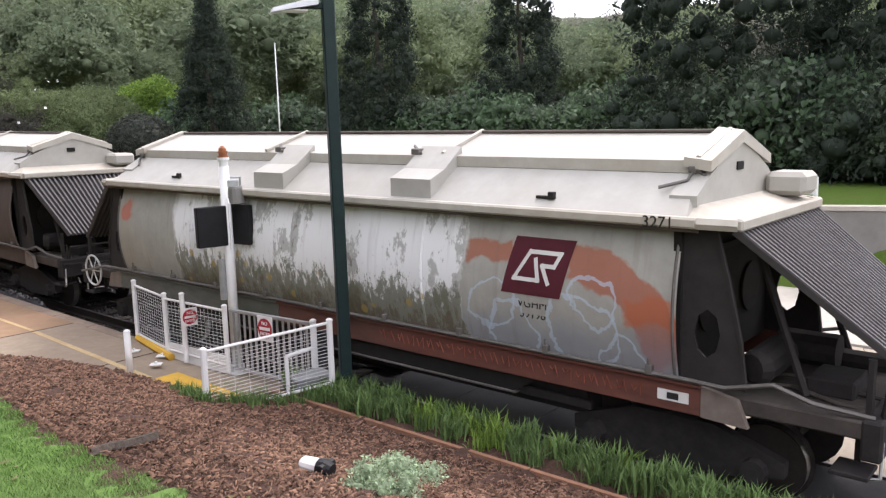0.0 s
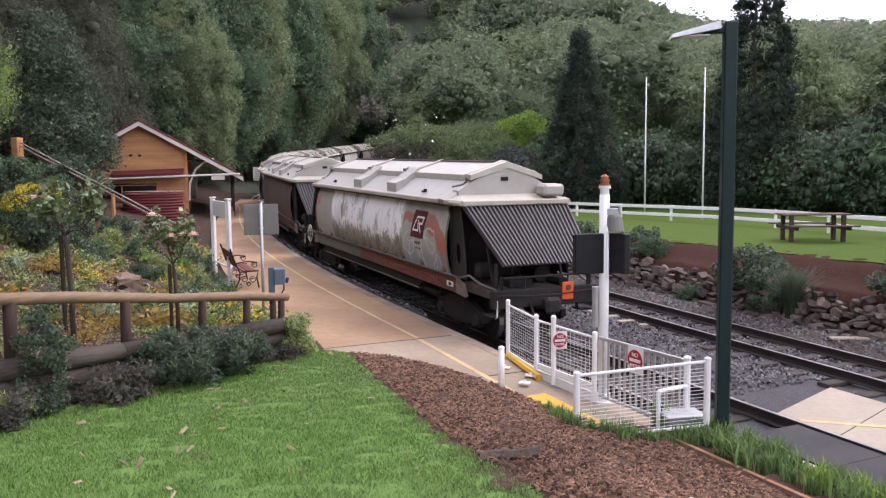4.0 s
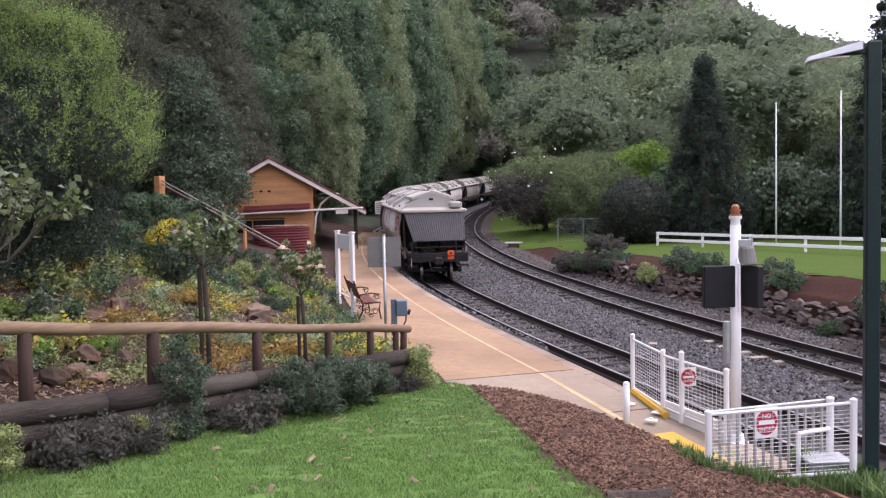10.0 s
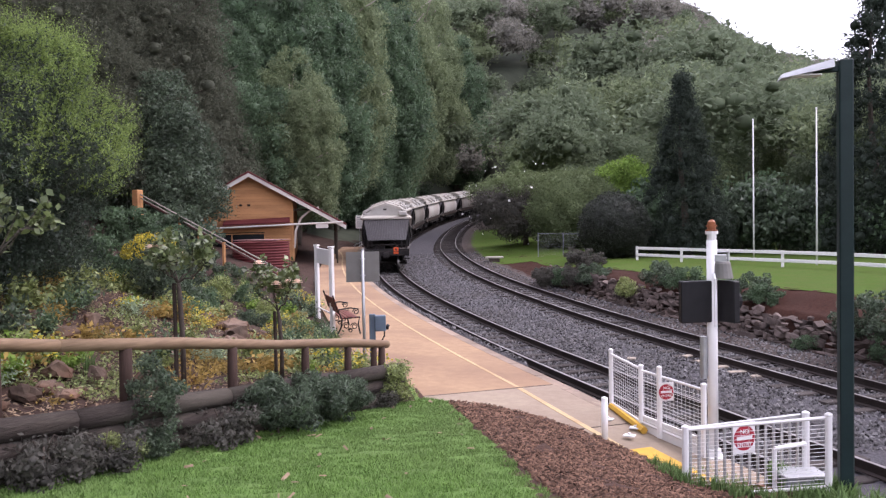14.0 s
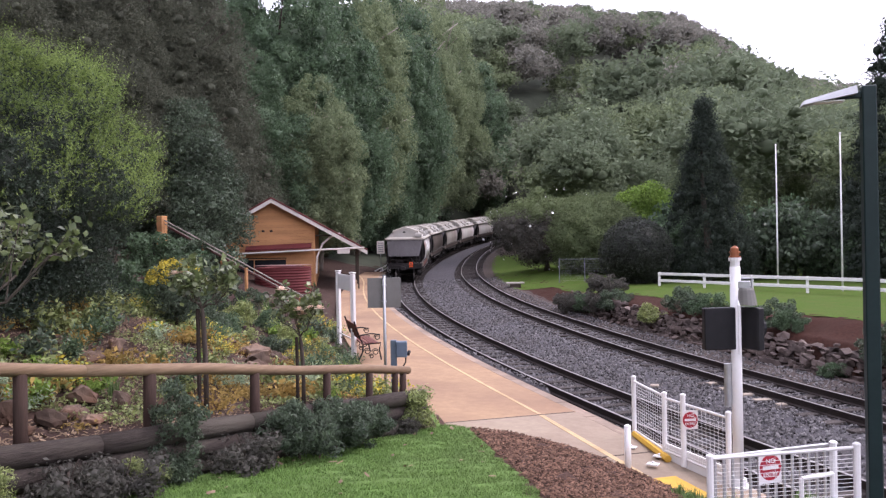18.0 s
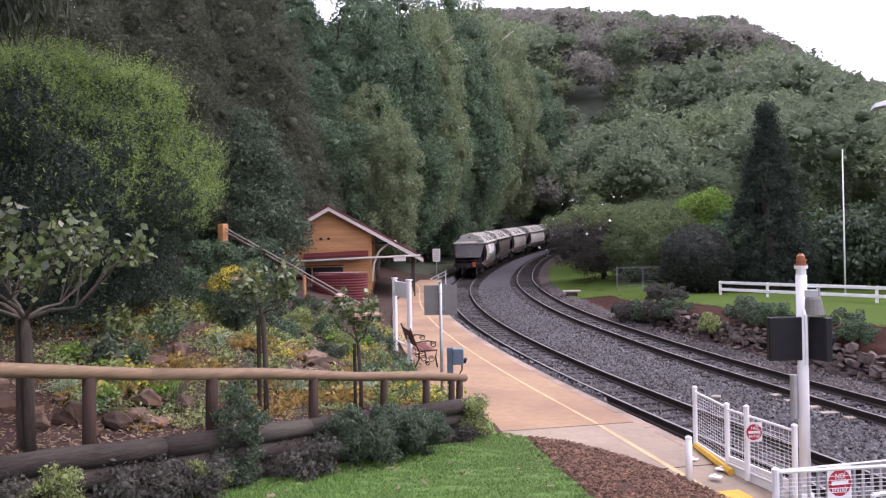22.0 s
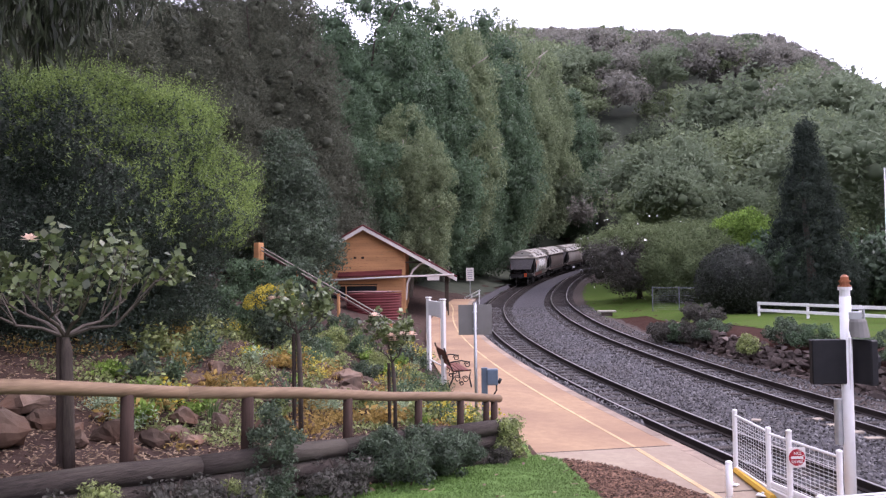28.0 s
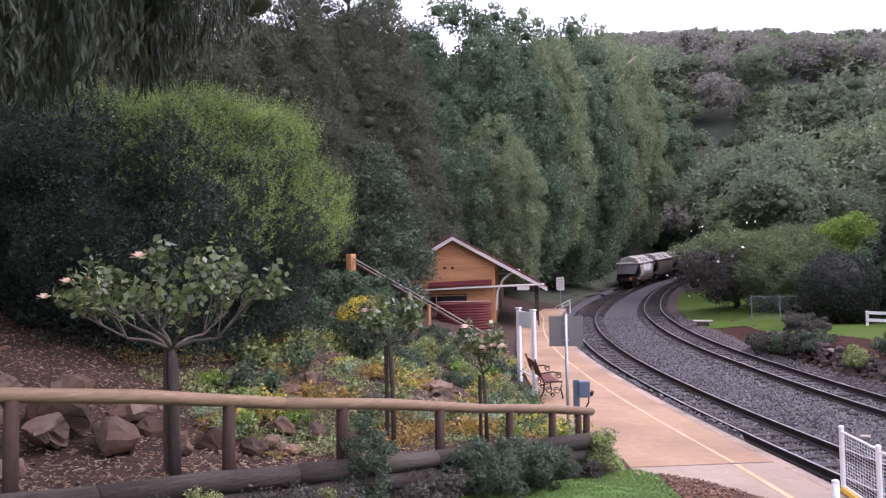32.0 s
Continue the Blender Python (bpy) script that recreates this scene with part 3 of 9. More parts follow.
for code, (nm, mt, lab, bumpy) in {1: ("lawn", "grass", "mown green lawn that slopes to the platform", 0.006), 2: ("mulch_bed", "mulch", "brown bark mulch bed beside the lawn", 0.02), 3: ("garden_bank", "soil", "brown garden bank with dry leaf litter", 0.02),
                              7: ("far_lawn", "far_grass", "bright green mown lawn above the stone wall", 0.004), 8: ("ground", "hill", "dark wooded hillside ground", 0.0)}.items():
    q = quads[ZN == code].reshape(-1, 4)
    used, inv = np.unique(q, return_inverse=True)
    v = allv[used].copy()
    near_ = np.hypot(v[:, 0], v[:, 1]) < 40
    v[:, 2] += rough_[used] * (0.011 + 0.012 * sstep(0.15, 0.6, bed_side(v[:, 0], v[:, 1]))) * near_
    me = fast_mesh(nm, v, 4, inv, M[mt])
    me.polygons.foreach_set("use_smooth", [True] * len(me.polygons))
    tagged(new(nm, me), lab, "ground", kind="structure")


def strip(name, s_list, o_list, material, label, bumpy=0.0, wavy=0.0, lift=0.0):
    """Ground laid out along the track."""
    SS, OO = np.meshgrid(s_list, o_list, indexing="ij")
    wv = np.zeros_like(OO)
    if wavy:
        wv[:, 0] = wavy * (np.sin(SS[:, 0] * 2.3) + 0.6 * np.sin(SS[:, 0] * 6.1))
        wv[:, -1] = wavy * (np.sin(SS[:, 0] * 1.9 + 1) + 0.6 * np.sin(SS[:, 0] * 5.3))
    X, Y, _ = at_line(SS, OO + wv)
    rr_ = np.random.default_rng(len(name))
    Z = ground_z(X, Y) + rr_.normal(0, 1, X.shape) * bumpy + lift
    k = len(o_list)
    a, b = np.meshgrid(np.arange(len(s_list) - 1), np.arange(k - 1), indexing="ij")
    q = np.stack([a * k + b, (a + 1) * k + b, (a + 1) * k + b + 1, a * k + b + 1], -1).reshape(-1, 4)
    me = fast_mesh(name, np.stack([X, Y, Z], -1).reshape(-1, 3), 4, q, material)
    me.polygons.foreach_set("use_smooth", [True] * len(me.polygons))
    return tagged(new(name, me), label, "ground", kind="structure")


S_FINE = np.concatenate([np.arange(-56, -8, 1.0), np.arange(-8, 50, 0.22), np.arange(50, 202, 1.0)])
strip("ballast_bed", S_FINE, np.arange(1.6, -5.3, -0.2), M["ballast"], "grey crushed-stone ballast round the tracks", 0.012)
strip("line_verge", np.arange(40, 201, 1.0), np.arange(3.2, 1.2, -0.25), M["soil"], "bare earth beside the line past the platform", 0.01, 0.0, -0.03)
strip("far_verge", np.arange(30, 201, 1.0), -np.arange(5.0, 9.6, 0.4), M["dirt"], "rough earth verge beyond the far track", 0.01, 0.0, -0.03)
strip("track_shoulder", S_FINE, np.arange(-4.95, -6.6, -0.2), M["dirt"], "dusty dirt strip beside the far track", 0.01, 0.06, 0.012)
strip("soil_slope", S_FINE[S_FINE < 60], np.arange(-6.3, -8.6, -0.2), M["redsoil"], "bare red-brown soil above the stone wall", 0.015, 0.0, 0.008)
strip("upper_lawn", np.arange(-42, 46, 0.5), -np.concatenate([np.arange(8.1, 14, 0.5), np.arange(14, 48, 1.5)]), M["far_grass"], "bright green mown lawn above the stone wall", 0.004, 0.05, 0.02)
strip("bend_grass", np.arange(36, 75, 0.5), -np.arange(6.0, 16, 0.5), M["far_grass"], "patch of green grass inside the bend", 0.004, 0.1, 0.03)

# ---- rails and sleepers ----
def rail_track(name, off, s0, s1, label):
    tr = thing(name, label, "railway track", kind="structure")
    for side in (-0.5685, 0.5685):
        for nm, prof, mt in (("rail", [(-0.065, -0.16), (0.065, -0.16), (0.065, -0.145), (0.012, -0.125), (0.012, -0.04), (0.035, -0.03), (0.035, -0.004), (-0.035, -0.004), (-0.035, -0.03), (-0.012, -0.04), (-0.012, -0.125), (-0.065, -0.145)], "rail"),
                            ("running_surface", [(-0.026, -0.0035), (0.026, -0.0035), (0.026, 0.001), (-0.026, 0.001)], "railtop")):
            g = Geo()
            ss = np.arange(s0, s1, 1.0)
            k = len(prof)
            for s in ss:
                for a, z in prof:
                    g.v.append(on_line(s, off(s) + side + a, z))
            for i in range(len(ss) - 1):
                for j in range(k):
                    g.f.append((i * k + j, i * k + (j + 1) % k, (i + 1) * k + (j + 1) % k, (i + 1) * k + j))
            part(nm, g, M[mt], tr)
    base = Geo().box((0, 0, 0), (2.15, 0.23, 0.12), bev=0.012)
    me = None
    far = Geo()
    r = random.Random(5)
    for i, s in enumerate(np.arange(s0, s1, 0.68)):
        x, y, z = on_line(s, off(s), -0.215 + r.uniform(-0.008, 0.008))
        h = float(at_line(s)[2])
        m = pose(x, y, z, 0, 0, math.degrees(h) + r.uniform(-1, 1))
        if -8 < s < 60:
            if me is None:
                ob = part("sleeper", base, M["sleeper"], tr)
                me = ob.data
            else:
                ob = part("sleeper", me, None, tr)
            ob.matrix_basis = m
        else:
            far.box((0, 0, 0), (2.15, 0.23, 0.12), m)
    tagged(part("sleepers", far, M["sleeper"], tr), kind="stuff")
    return tr


rail_track("near_track", lambda s: 0.0, -60, 215, "rusty steel rails on old timber sleepers beside the platform")
rail_track("far_track", lambda s: -far_off(s), -60, 215, "rusty steel rails on old sleepers of the second track")


# ---- platform and path ----
def slab_strip(name, s0, s1, inner, outer, ztop, thick, material, label, step=0.5, parent=None):
    g = Geo()
    ss = np.linspace(s0, s1, max(2, int((s1 - s0) / step) + 1))
    for s in ss:
        a, b = inner(s), outer(s)
        for o, z in ((a, ztop(s)), (b, ztop(s)), (b, ztop(s) - thick), (a, ztop(s) - thick)):
            x, y, zz = on_line(s, o, z)
            g.v.append((x, y, zz))
    n = len(ss)
    for i in range(n - 1):
        for j in range(4):
            g.f.append((i * 4 + j, i * 4 + (j + 1) % 4, (i + 1) * 4 + (j + 1) % 4, (i + 1) * 4 + j))
    g.f += [(0, 1, 2, 3), tuple((n - 1) * 4 + k for k in (3, 2, 1, 0))]
    ob = part(name, g, material, parent)
    if parent is None:
        tagged(ob, label, "paving", kind="structure")
    return ob


PZ = lambda s: 0.21 + 0.0042 * (s - 6.2) if s > 6.2 else 0.10 + 0.11 * max(0.0, s) / 6.2
platform = slab_strip("platform", 6.2, 46.4, lambda s: 1.62, back_edge, PZ, 0.5, M["platform"], "worn ochre-painted station platform")
cop = None
for i, s in enumerate(np.arange(4.6, 45.5, 1.2)):
    g = Geo()
    for ds in (0.01, 1.19):
        for o, z in ((1.4, 0.245), (1.62, 0.252), (1.62, -0.25), (1.4, -0.25)):
            g.v.append(on_line(s + ds, o, z - (0.25 - PZ(s + ds))))
    g.f += [(0, 1, 2, 3), (7, 6, 5, 4), (0, 4, 5, 1), (1, 5, 6, 2), (2, 6, 7, 3), (3, 7, 4, 0)]
    part("coping_stone", g, M["coping"], platform)
yl = slab_strip("yellow_line", 6.25, 45.5, lambda s: 2.26 + 0.012 * max(0, s - 36) ** 2, lambda s: 2.33 + 0.012 * max(0, s - 36) ** 2, lambda s: PZ(s) + 0.004, 0.006, M["yellow"], "faded yellow safety line painted along the platform")
BED_O = lambda s: float(np.interp(s, PATH_S, PATH_O))
path = slab_strip("concrete_path", 0.2, 6.19, lambda s: 1.35 if s < 4.6 else 1.62, BED_O, PZ, 0.3, M["concrete"], "worn pale concrete path that ramps to the crossing")
slab_strip("yellow_line_path", 2.6, 6.15, lambda s: 2.26 + 0.02 * (6.2 - s), lambda s: 2.35 + 0.02 * (6.2 - s), lambda s: PZ(s) + 0.004, 0.006, M["yellow"], "faded yellow line across the concrete path")
slab_strip("yellow_pad", 0.9, 2.5, lambda s: 2.0, lambda s: BED_O(s) - 0.02, lambda s: PZ(s) + 0.005, 0.02, M["yellow2"], "yellow painted patch on the path by the gate")
slab_strip("paving_joint", 6.18, 6.21, lambda s: 1.64, lambda s: 4.8, lambda s: PZ(s) + 0.003, 0.004, M["stone"], "dark joint between the platform and the concrete path")
slab_strip("path_joint", 3.58, 3.61, lambda s: 1.4, lambda s: BED_O(s) - 0.05, lambda s: PZ(s) + 0.003, 0.004, M["stone"], "thin joint across the concrete path")
# boards of the foot crossing
cross = thing("level_crossing", "pale concrete crossing panels laid between the rails", "crossing", kind="structure")
for k, (a, b, end, mt) in enumerate(((-0.47, 0.47, 0.3, "asphalt"), (0.60, 1.32, 0.3, "asphalt"), (-2.34, -0.60, 0.75, "tan"), (-3.32, -2.37, 0.05, "tan"), (-4.37, -3.43, 0.0, "tan"), (-5.3, -4.5, 0.0, "tan"))):
    s = end
    i = 0
    while s > -11:
        l = 1.25 if i or a > -2 else 1.0
        lean = 0.32 * (b - a) if mt == "tan" else 0.0
        g = Geo()
        for o, sh in ((b, 0.0), (a, lean)):
            for z in (-0.14, -0.010 + 0.003 * ((i * 7 + k) % 3)):
                for q in (s + sh, s - l + 0.015 + sh):
                    g.v.append(on_line(q, o, z))
        g.f = [(0, 1, 3, 2), (4, 6, 7, 5), (0, 2, 6, 4), (1, 5, 7, 3), (2, 3, 7, 6), (0, 4, 5, 1)]
        part("panel", g, M[mt], cross, "dark rubber panel" if mt == "asphalt" else "")
        s -= l
        i += 1
g = Geo()
g.v = [on_line(s_, o_, z) for z in (-0.012, 0.0) for s_, o_ in ((0.45, -0.62), (0.32, -0.62), (-1.62, -2.9), (-1.48, -2.9))]
g.f = [(0, 1, 2, 3), (7, 6, 5, 4), (0, 4, 5, 1), (1, 5, 6, 2), (2, 6, 7, 3), (3, 7, 4, 0)]
part("yellow_line", g, M["yellow"], cross, "worn yellow line across the panels")


# ---- the grain train ----
def mural_material():
    """Weathered hopper side with painted patches, all in the wagon's own space."""
    m = mat("painted_hopper_side", (0.36, 0.355, 0.32), (0.27, 0.265, 0.24), 0.6, 0, 3, 0.5, 0.05, dirt=(0.17, 0.145, 0.115), spec=0.3)
    nt = m.node_tree
    n, l = nt.nodes, nt.links
    b = n["Principled BSDF"]
    base = b.inputs["Base Color"].links[0].from_socket
    tc = n.new("ShaderNodeTexCoord")
    wobble = n.new("ShaderNodeTexNoise")
    wobble.inputs["Scale"].default_value = 2.6
    wobble.inputs["Detail"].default_value = 6
    l.new(tc.outputs["Object"], wobble.inputs["Vector"])
    addn = n.new("ShaderNodeMixRGB")
    addn.blend_type = "ADD"
    addn.inputs[0].default_value = 0.45
    l.new(tc.outputs["Object"], addn.inputs[1])
    sub = n.new("ShaderNodeMixRGB")
    sub.blend_type = "SUBTRACT"
    sub.inputs[0].default_value = 1
    sub.inputs[2].default_value = (0.5, 0.5, 0.5, 1)
    l.new(wobble.outputs["Color"], sub.inputs[1])
    l.new(sub.outputs[0], addn.inputs[2])
    sep = n.new("ShaderNodeSeparateXYZ")
    l.new(addn.outputs[0], sep.inputs[0])
    X, Z = sep.outputs[0], sep.outputs[2]

    def ramp(src, lo, hi, flip=False):
        r = n.new("ShaderNodeMapRange")
        r.inputs[1].default_value, r.inputs[2].default_value = lo, hi
        if flip:
            r.inputs[3].default_value, r.inputs[4].default_value = 1, 0
        l.new(src, r.inputs[0])
        return r.outputs[0]

    def both(a, c):
        k = n.new("ShaderNodeMath")
        k.operation = "MULTIPLY"
        l.new(a, k.inputs[0])
        l.new(c, k.inputs[1])
        return k.outputs[0]

    def paint(col, mask, colour, amt=1.0):
        mx = n.new("ShaderNodeMixRGB")
        mx.inputs[2].default_value = (*colour, 1)
        k = n.new("ShaderNodeMath")
        k.operation = "MULTIPLY"
        k.inputs[1].default_value = amt
        l.new(mask, k.inputs[0])
        l.new(k.outputs[0], mx.inputs[0])
        l.new(col, mx.inputs[1])
        return mx.outputs[0]

    def ring(cx, cz, r0, wd, sx=1.0):
        """A brushed arc round a centre."""
        cmb = n.new("ShaderNodeVectorMath")
        cmb.operation = "SUBTRACT"
        cmb.inputs[1].default_value = (cx, 0, cz)
        l.new(addn.outputs[0], cmb.inputs[0])
        fl = n.new("ShaderNodeVectorMath")
        fl.operation = "MULTIPLY"
        fl.inputs[1].default_value = (sx, 0, 1)
        l.new(cmb.outputs[0], fl.inputs[0])
        ln = n.new("ShaderNodeVectorMath")
        ln.operation = "LENGTH"
        l.new(fl.outputs[0], ln.inputs[0])
        sb = n.new("ShaderNodeMath")
        sb.operation = "SUBTRACT"
        sb.inputs[1].default_value = r0
        l.new(ln.outputs["Value"], sb.inputs[0])
        ab = n.new("ShaderNodeMath")
        ab.operation = "ABSOLUTE"
        l.new(sb.outputs[0], ab.inputs[0])
        return ramp(ab.outputs[0], wd, wd * 1.25, True)

    col = base
    sky_part = both(ramp(X, -2.39, -2.34), ramp(X, 3.1, 3.2, True))
    col = paint(col, sky_part, (0.74, 0.75, 0.75), 0.94)
    smear = n.new("ShaderNodeTexNoise")
    smear.inputs["Scale"].default_value = 1.5
    smear.inputs["Detail"].default_value = 7
    smear.inputs["Roughness"].default_value = 0.7
    smp = n.new("ShaderNodeMapping")
    smp.inputs["Location"].default_value = (3.1, 0, 1.4)
    smp.inputs["Scale"].default_value = (1.2, 1, 0.7)
    l.new(tc.outputs["Object"], smp.inputs[0])
    l.new(smp.outputs[0], smear.inputs["Vector"])
    col = paint(col, both(ramp(smear.outputs[0], 0.545, 0.57), sky_part), (0.30, 0.30, 0.28), 0.75)
    col = paint(col, both(both(ramp(smear.outputs[0], 0.615, 0.63), sky_part), ramp(Z, 2.3, 2.45, True)), (0.16, 0.15, 0.13), 0.7)
    col = paint(col, both(both(ramp(X, 2.3, 2.36), ramp(X, 2.75, 2.85, True)), ramp(Z, 1.3, 2.3, True)), (0.40, 0.42, 0.44), 0.8)
    scrub = n.new("ShaderNodeTexNoise")
    scrub.inputs["Scale"].default_value = 5.5
    scrub.inputs["Detail"].default_value = 9
    scrub.inputs["Roughness"].default_value = 0.8
    st = n.new("ShaderNodeMapping")
    st.inputs["Scale"].default_value = (2.2, 1, 0.8)
    l.new(tc.outputs["Object"], st.inputs[0])
    l.new(st.outputs[0], scrub.inputs["Vector"])
    zz = n.new("ShaderNodeMath")
    zz.operation = "MULTIPLY_ADD"
    zz.inputs[1].default_value = 1.9
    l.new(scrub.outputs[0], zz.inputs[0])
    neg = n.new("ShaderNodeMath")
    neg.operation = "MULTIPLY"
    neg.inputs[1].default_value = -1
    l.new(Z, neg.inputs[0])
    l.new(neg.outputs[0], zz.inputs[2])
    grassy = both(ramp(zz.outputs[0], -0.78, -0.66), sky_part)
    col = paint(col, grassy, (0.10, 0.105, 0.065), 0.85)
    deep = both(ramp(zz.outputs[0], -0.42, -0.3), sky_part)
    col = paint(col, deep, (0.10, 0.075, 0.045), 0.7)
    spots = n.new("ShaderNodeTexVoronoi")
    spots.inputs["Scale"].default_value = 3.2
    l.new(tc.outputs["Object"], spots.inputs["Vector"])
    col = paint(col, both(both(ramp(spots.outputs[0], 0.16, 0.2, True), sky_part), ramp(Z, 1.75, 1.9, True)), (0.38, 0.26, 0.06), 0.6)
    arc = both(both(ring(-3.72, 1.22, 0.93, 0.16), ramp(X, -3.66, -3.72)), ramp(Z, 1.2, 1.3))
    col = paint(col, arc, (0.31, 0.095, 0.05), 0.8)
    col = paint(col, both(ramp(X, -3.0, -2.95), both(ramp(X, -2.42, -2.37, True), both(ramp(Z, 2.03, 2.07), ramp(Z, 2.28, 2.32, True)))), (0.31, 0.095, 0.05), 0.8)
    right_part = ramp(X, -2.34, -2.39)
    col = paint(col, both(right_part, ramp(Z, 1.35, 1.6, True)), (0.19, 0.215, 0.27), 0.5)
    for cx, cz, r0 in ((-3.95, 1.78, 0.24), (-3.8, 1.45, 0.36), (-2.75, 1.6, 0.25), (-3.0, 1.35, 0.3), (-4.2, 1.25, 0.22)):
        col = paint(col, both(ring(cx, cz, r0, 0.014), right_part), (0.42, 0.50, 0.60), 0.6)
    col = paint(col, both(both(ramp(X, -4.75, -4.7), ramp(X, -4.3, -4.25, True)), both(ramp(Z, 1.55, 1.6), ramp(Z, 1.85, 1.9, True))), (0.38, 0.11, 0.05), 0.7)
    col = paint(col, ramp(X, 4.1, 4.4), (0.27, 0.245, 0.20), 0.5)
    col = paint(col, ring(4.45, 2.15, 0.0, 0.13), (0.42, 0.12, 0.08), 0.8)
    # rust streaks that run down from the rim
    sv = n.new("ShaderNodeTexNoise")
    sv.inputs["Scale"].default_value = 4
    sv.inputs["Detail"].default_value = 6
    sm = n.new("ShaderNodeMapping")
    sm.inputs["Scale"].default_value = (3, 1, 0.15)
    l.new(tc.outputs["Object"], sm.inputs[0])
    l.new(sm.outputs[0], sv.inputs["Vector"])
    col = paint(col, ramp(sv.outputs[0], 0.55, 0.75), (0.16, 0.115, 0.085), 0.3)
    l.new(col, b.inputs["Base Color"])
    return m


W_MATS = {
    "mural": mural_material(),
    "side_dark": mat("dirty_brown_side", (0.12, 0.098, 0.085), (0.08, 0.066, 0.058), 0.7, 0, 3, 0.5, 0.1, dirt=(0.06, 0.045, 0.038), stretch=(2, 1, 0.5)),
    "side_grey": mat("weathered_grey_side", (0.36, 0.34, 0.31), (0.27, 0.25, 0.225), 0.7, 0, 3, 0.5, 0.1, dirt=(0.16, 0.12, 0.095), stretch=(2, 1, 0.4)),
    "side_pale": mat("pale_side", (0.62, 0.60, 0.57), (0.52, 0.50, 0.47), 0.6, 0, 3, 0.4, 0.1, dirt=(0.34, 0.29, 0.24), stretch=(2, 1, 0.4)),
    "roof": mat("white_fibreglass_roof", (0.385, 0.375, 0.35), (0.33, 0.318, 0.29), 0.5, 0, 4, 0.5, 0.05, dirt=(0.33, 0.305, 0.255)),
    "rim": mat("stained_white_rim", (0.44, 0.42, 0.375), (0.36, 0.335, 0.29), 0.55, 0, 5, 0.6, 0.05, dirt=(0.34, 0.29, 0.23)),
    "sheet": mat("corrugated_grey_sheet", (0.105, 0.10, 0.102), (0.072, 0.068, 0.07), 0.6, 0.2, 6, 0.5, 0.1, dirt=(0.05, 0.043, 0.042)),
    "frame": mat("grimy_underframe", (0.034, 0.031, 0.030), (0.020, 0.018, 0.018), 0.85, 0, 8, 0.5, 0.2),
    "sill": mat("red_oxide_sill", (0.155, 0.058, 0.042), (0.095, 0.042, 0.034), 0.8, 0, 5, 0.85, 0.1, dirt=(0.085, 0.06, 0.05), stretch=(0.6, 1, 2)),
    "plate": mat("stained_plate", (0.22, 0.19, 0.165), (0.14, 0.115, 0.10), 0.7, 0, 6, 0.6, 0.1, dirt=(0.10, 0.075, 0.06)),
    "scrawl": mat("orange_scrawl", (0.27, 0.085, 0.05), (0.20, 0.065, 0.042), 0.7, 0, 9, 0.5, 0),
    "sill_grey": mat("grey_green_sill", (0.13, 0.125, 0.112), (0.085, 0.09, 0.078), 0.8, 0, 5, 0.7, 0.1, dirt=(0.07, 0.085, 0.06), stretch=(0.6, 1, 2)),
    "sill_dark": mat("dark_sill", (0.10, 0.075, 0.062), (0.065, 0.05, 0.043), 0.8, 0, 5, 0.5, 0.1),
    # grime, with the wagon end's shade put into the base colour as well
    "wing": mat("grimy_shaded_wing", (0.040, 0.037, 0.036), (0.022, 0.020, 0.020), 0.7, 0, 5, 0.6, 0.15, dirt=(0.025, 0.022, 0.021)),
    "deck": mat("dusty_deck", (0.085, 0.073, 0.064), (0.048, 0.042, 0.038), 0.85, 0, 7, 0.6, 0.3, dirt=(0.03, 0.026, 0.024)),
    "end": mat("grimy_bulkhead", (0.022, 0.02, 0.019), (0.014, 0.013, 0.012), 0.8, 0, 4, 0.5, 0.1),
    "pipe": mat("grey_pipe", (0.17, 0.16, 0.15), (0.11, 0.10, 0.093), 0.6, 0.3, 8, 0.5, 0.1),
    "wheel": mat("wheel_steel", (0.05, 0.042, 0.038), (0.03, 0.027, 0.025), 0.7, 0.4, 8, 0.4, 0.2),
    "tread": mat("wheel_tread", (0.35, 0.34, 0.33), (0.25, 0.24, 0.235), 0.35, 0.9, 8, 0.3, 0),
    "logo": mat("maroon_panel", (0.10, 0.022, 0.032), (0.082, 0.018, 0.027), 0.55, 0, 6, 0.4, 0.02),
    "logo_line": mat("white_lettering", (0.70, 0.69, 0.67), (0.62, 0.61, 0.59), 0.55, 0, 8, 0.3, 0),
    "ink": mat("black_stencil", (0.03, 0.03, 0.03), (0.02, 0.02, 0.02), 0.7, 0, 8, 0.3, 0),
    "orange": mat("orange_marker", (0.75, 0.12, 0.03), (0.62, 0.10, 0.03), 0.5, 0, 8, 0.3, 0),
    "handwheel": mat("pale_handwheel", (0.55, 0.55, 0.54), (0.42, 0.42, 0.41), 0.5, 0.2, 8, 0.3, 0),
}

HALF_B, HALF_R, Z_SILL, Z_GUT, Z_RIDGE, Z_KNEE = 4.77, 5.2, 1.14, 2.58, 3.36, 3.06


def side_y(z):
    """Half width of the bulged hopper side at height z."""
    t = (z - Z_SILL) / (Z_GUT - Z_SILL)
    return 1.10 + 0.17 * math.sin(math.pi * min(1, max(0, t * 0.86 + 0.1)))


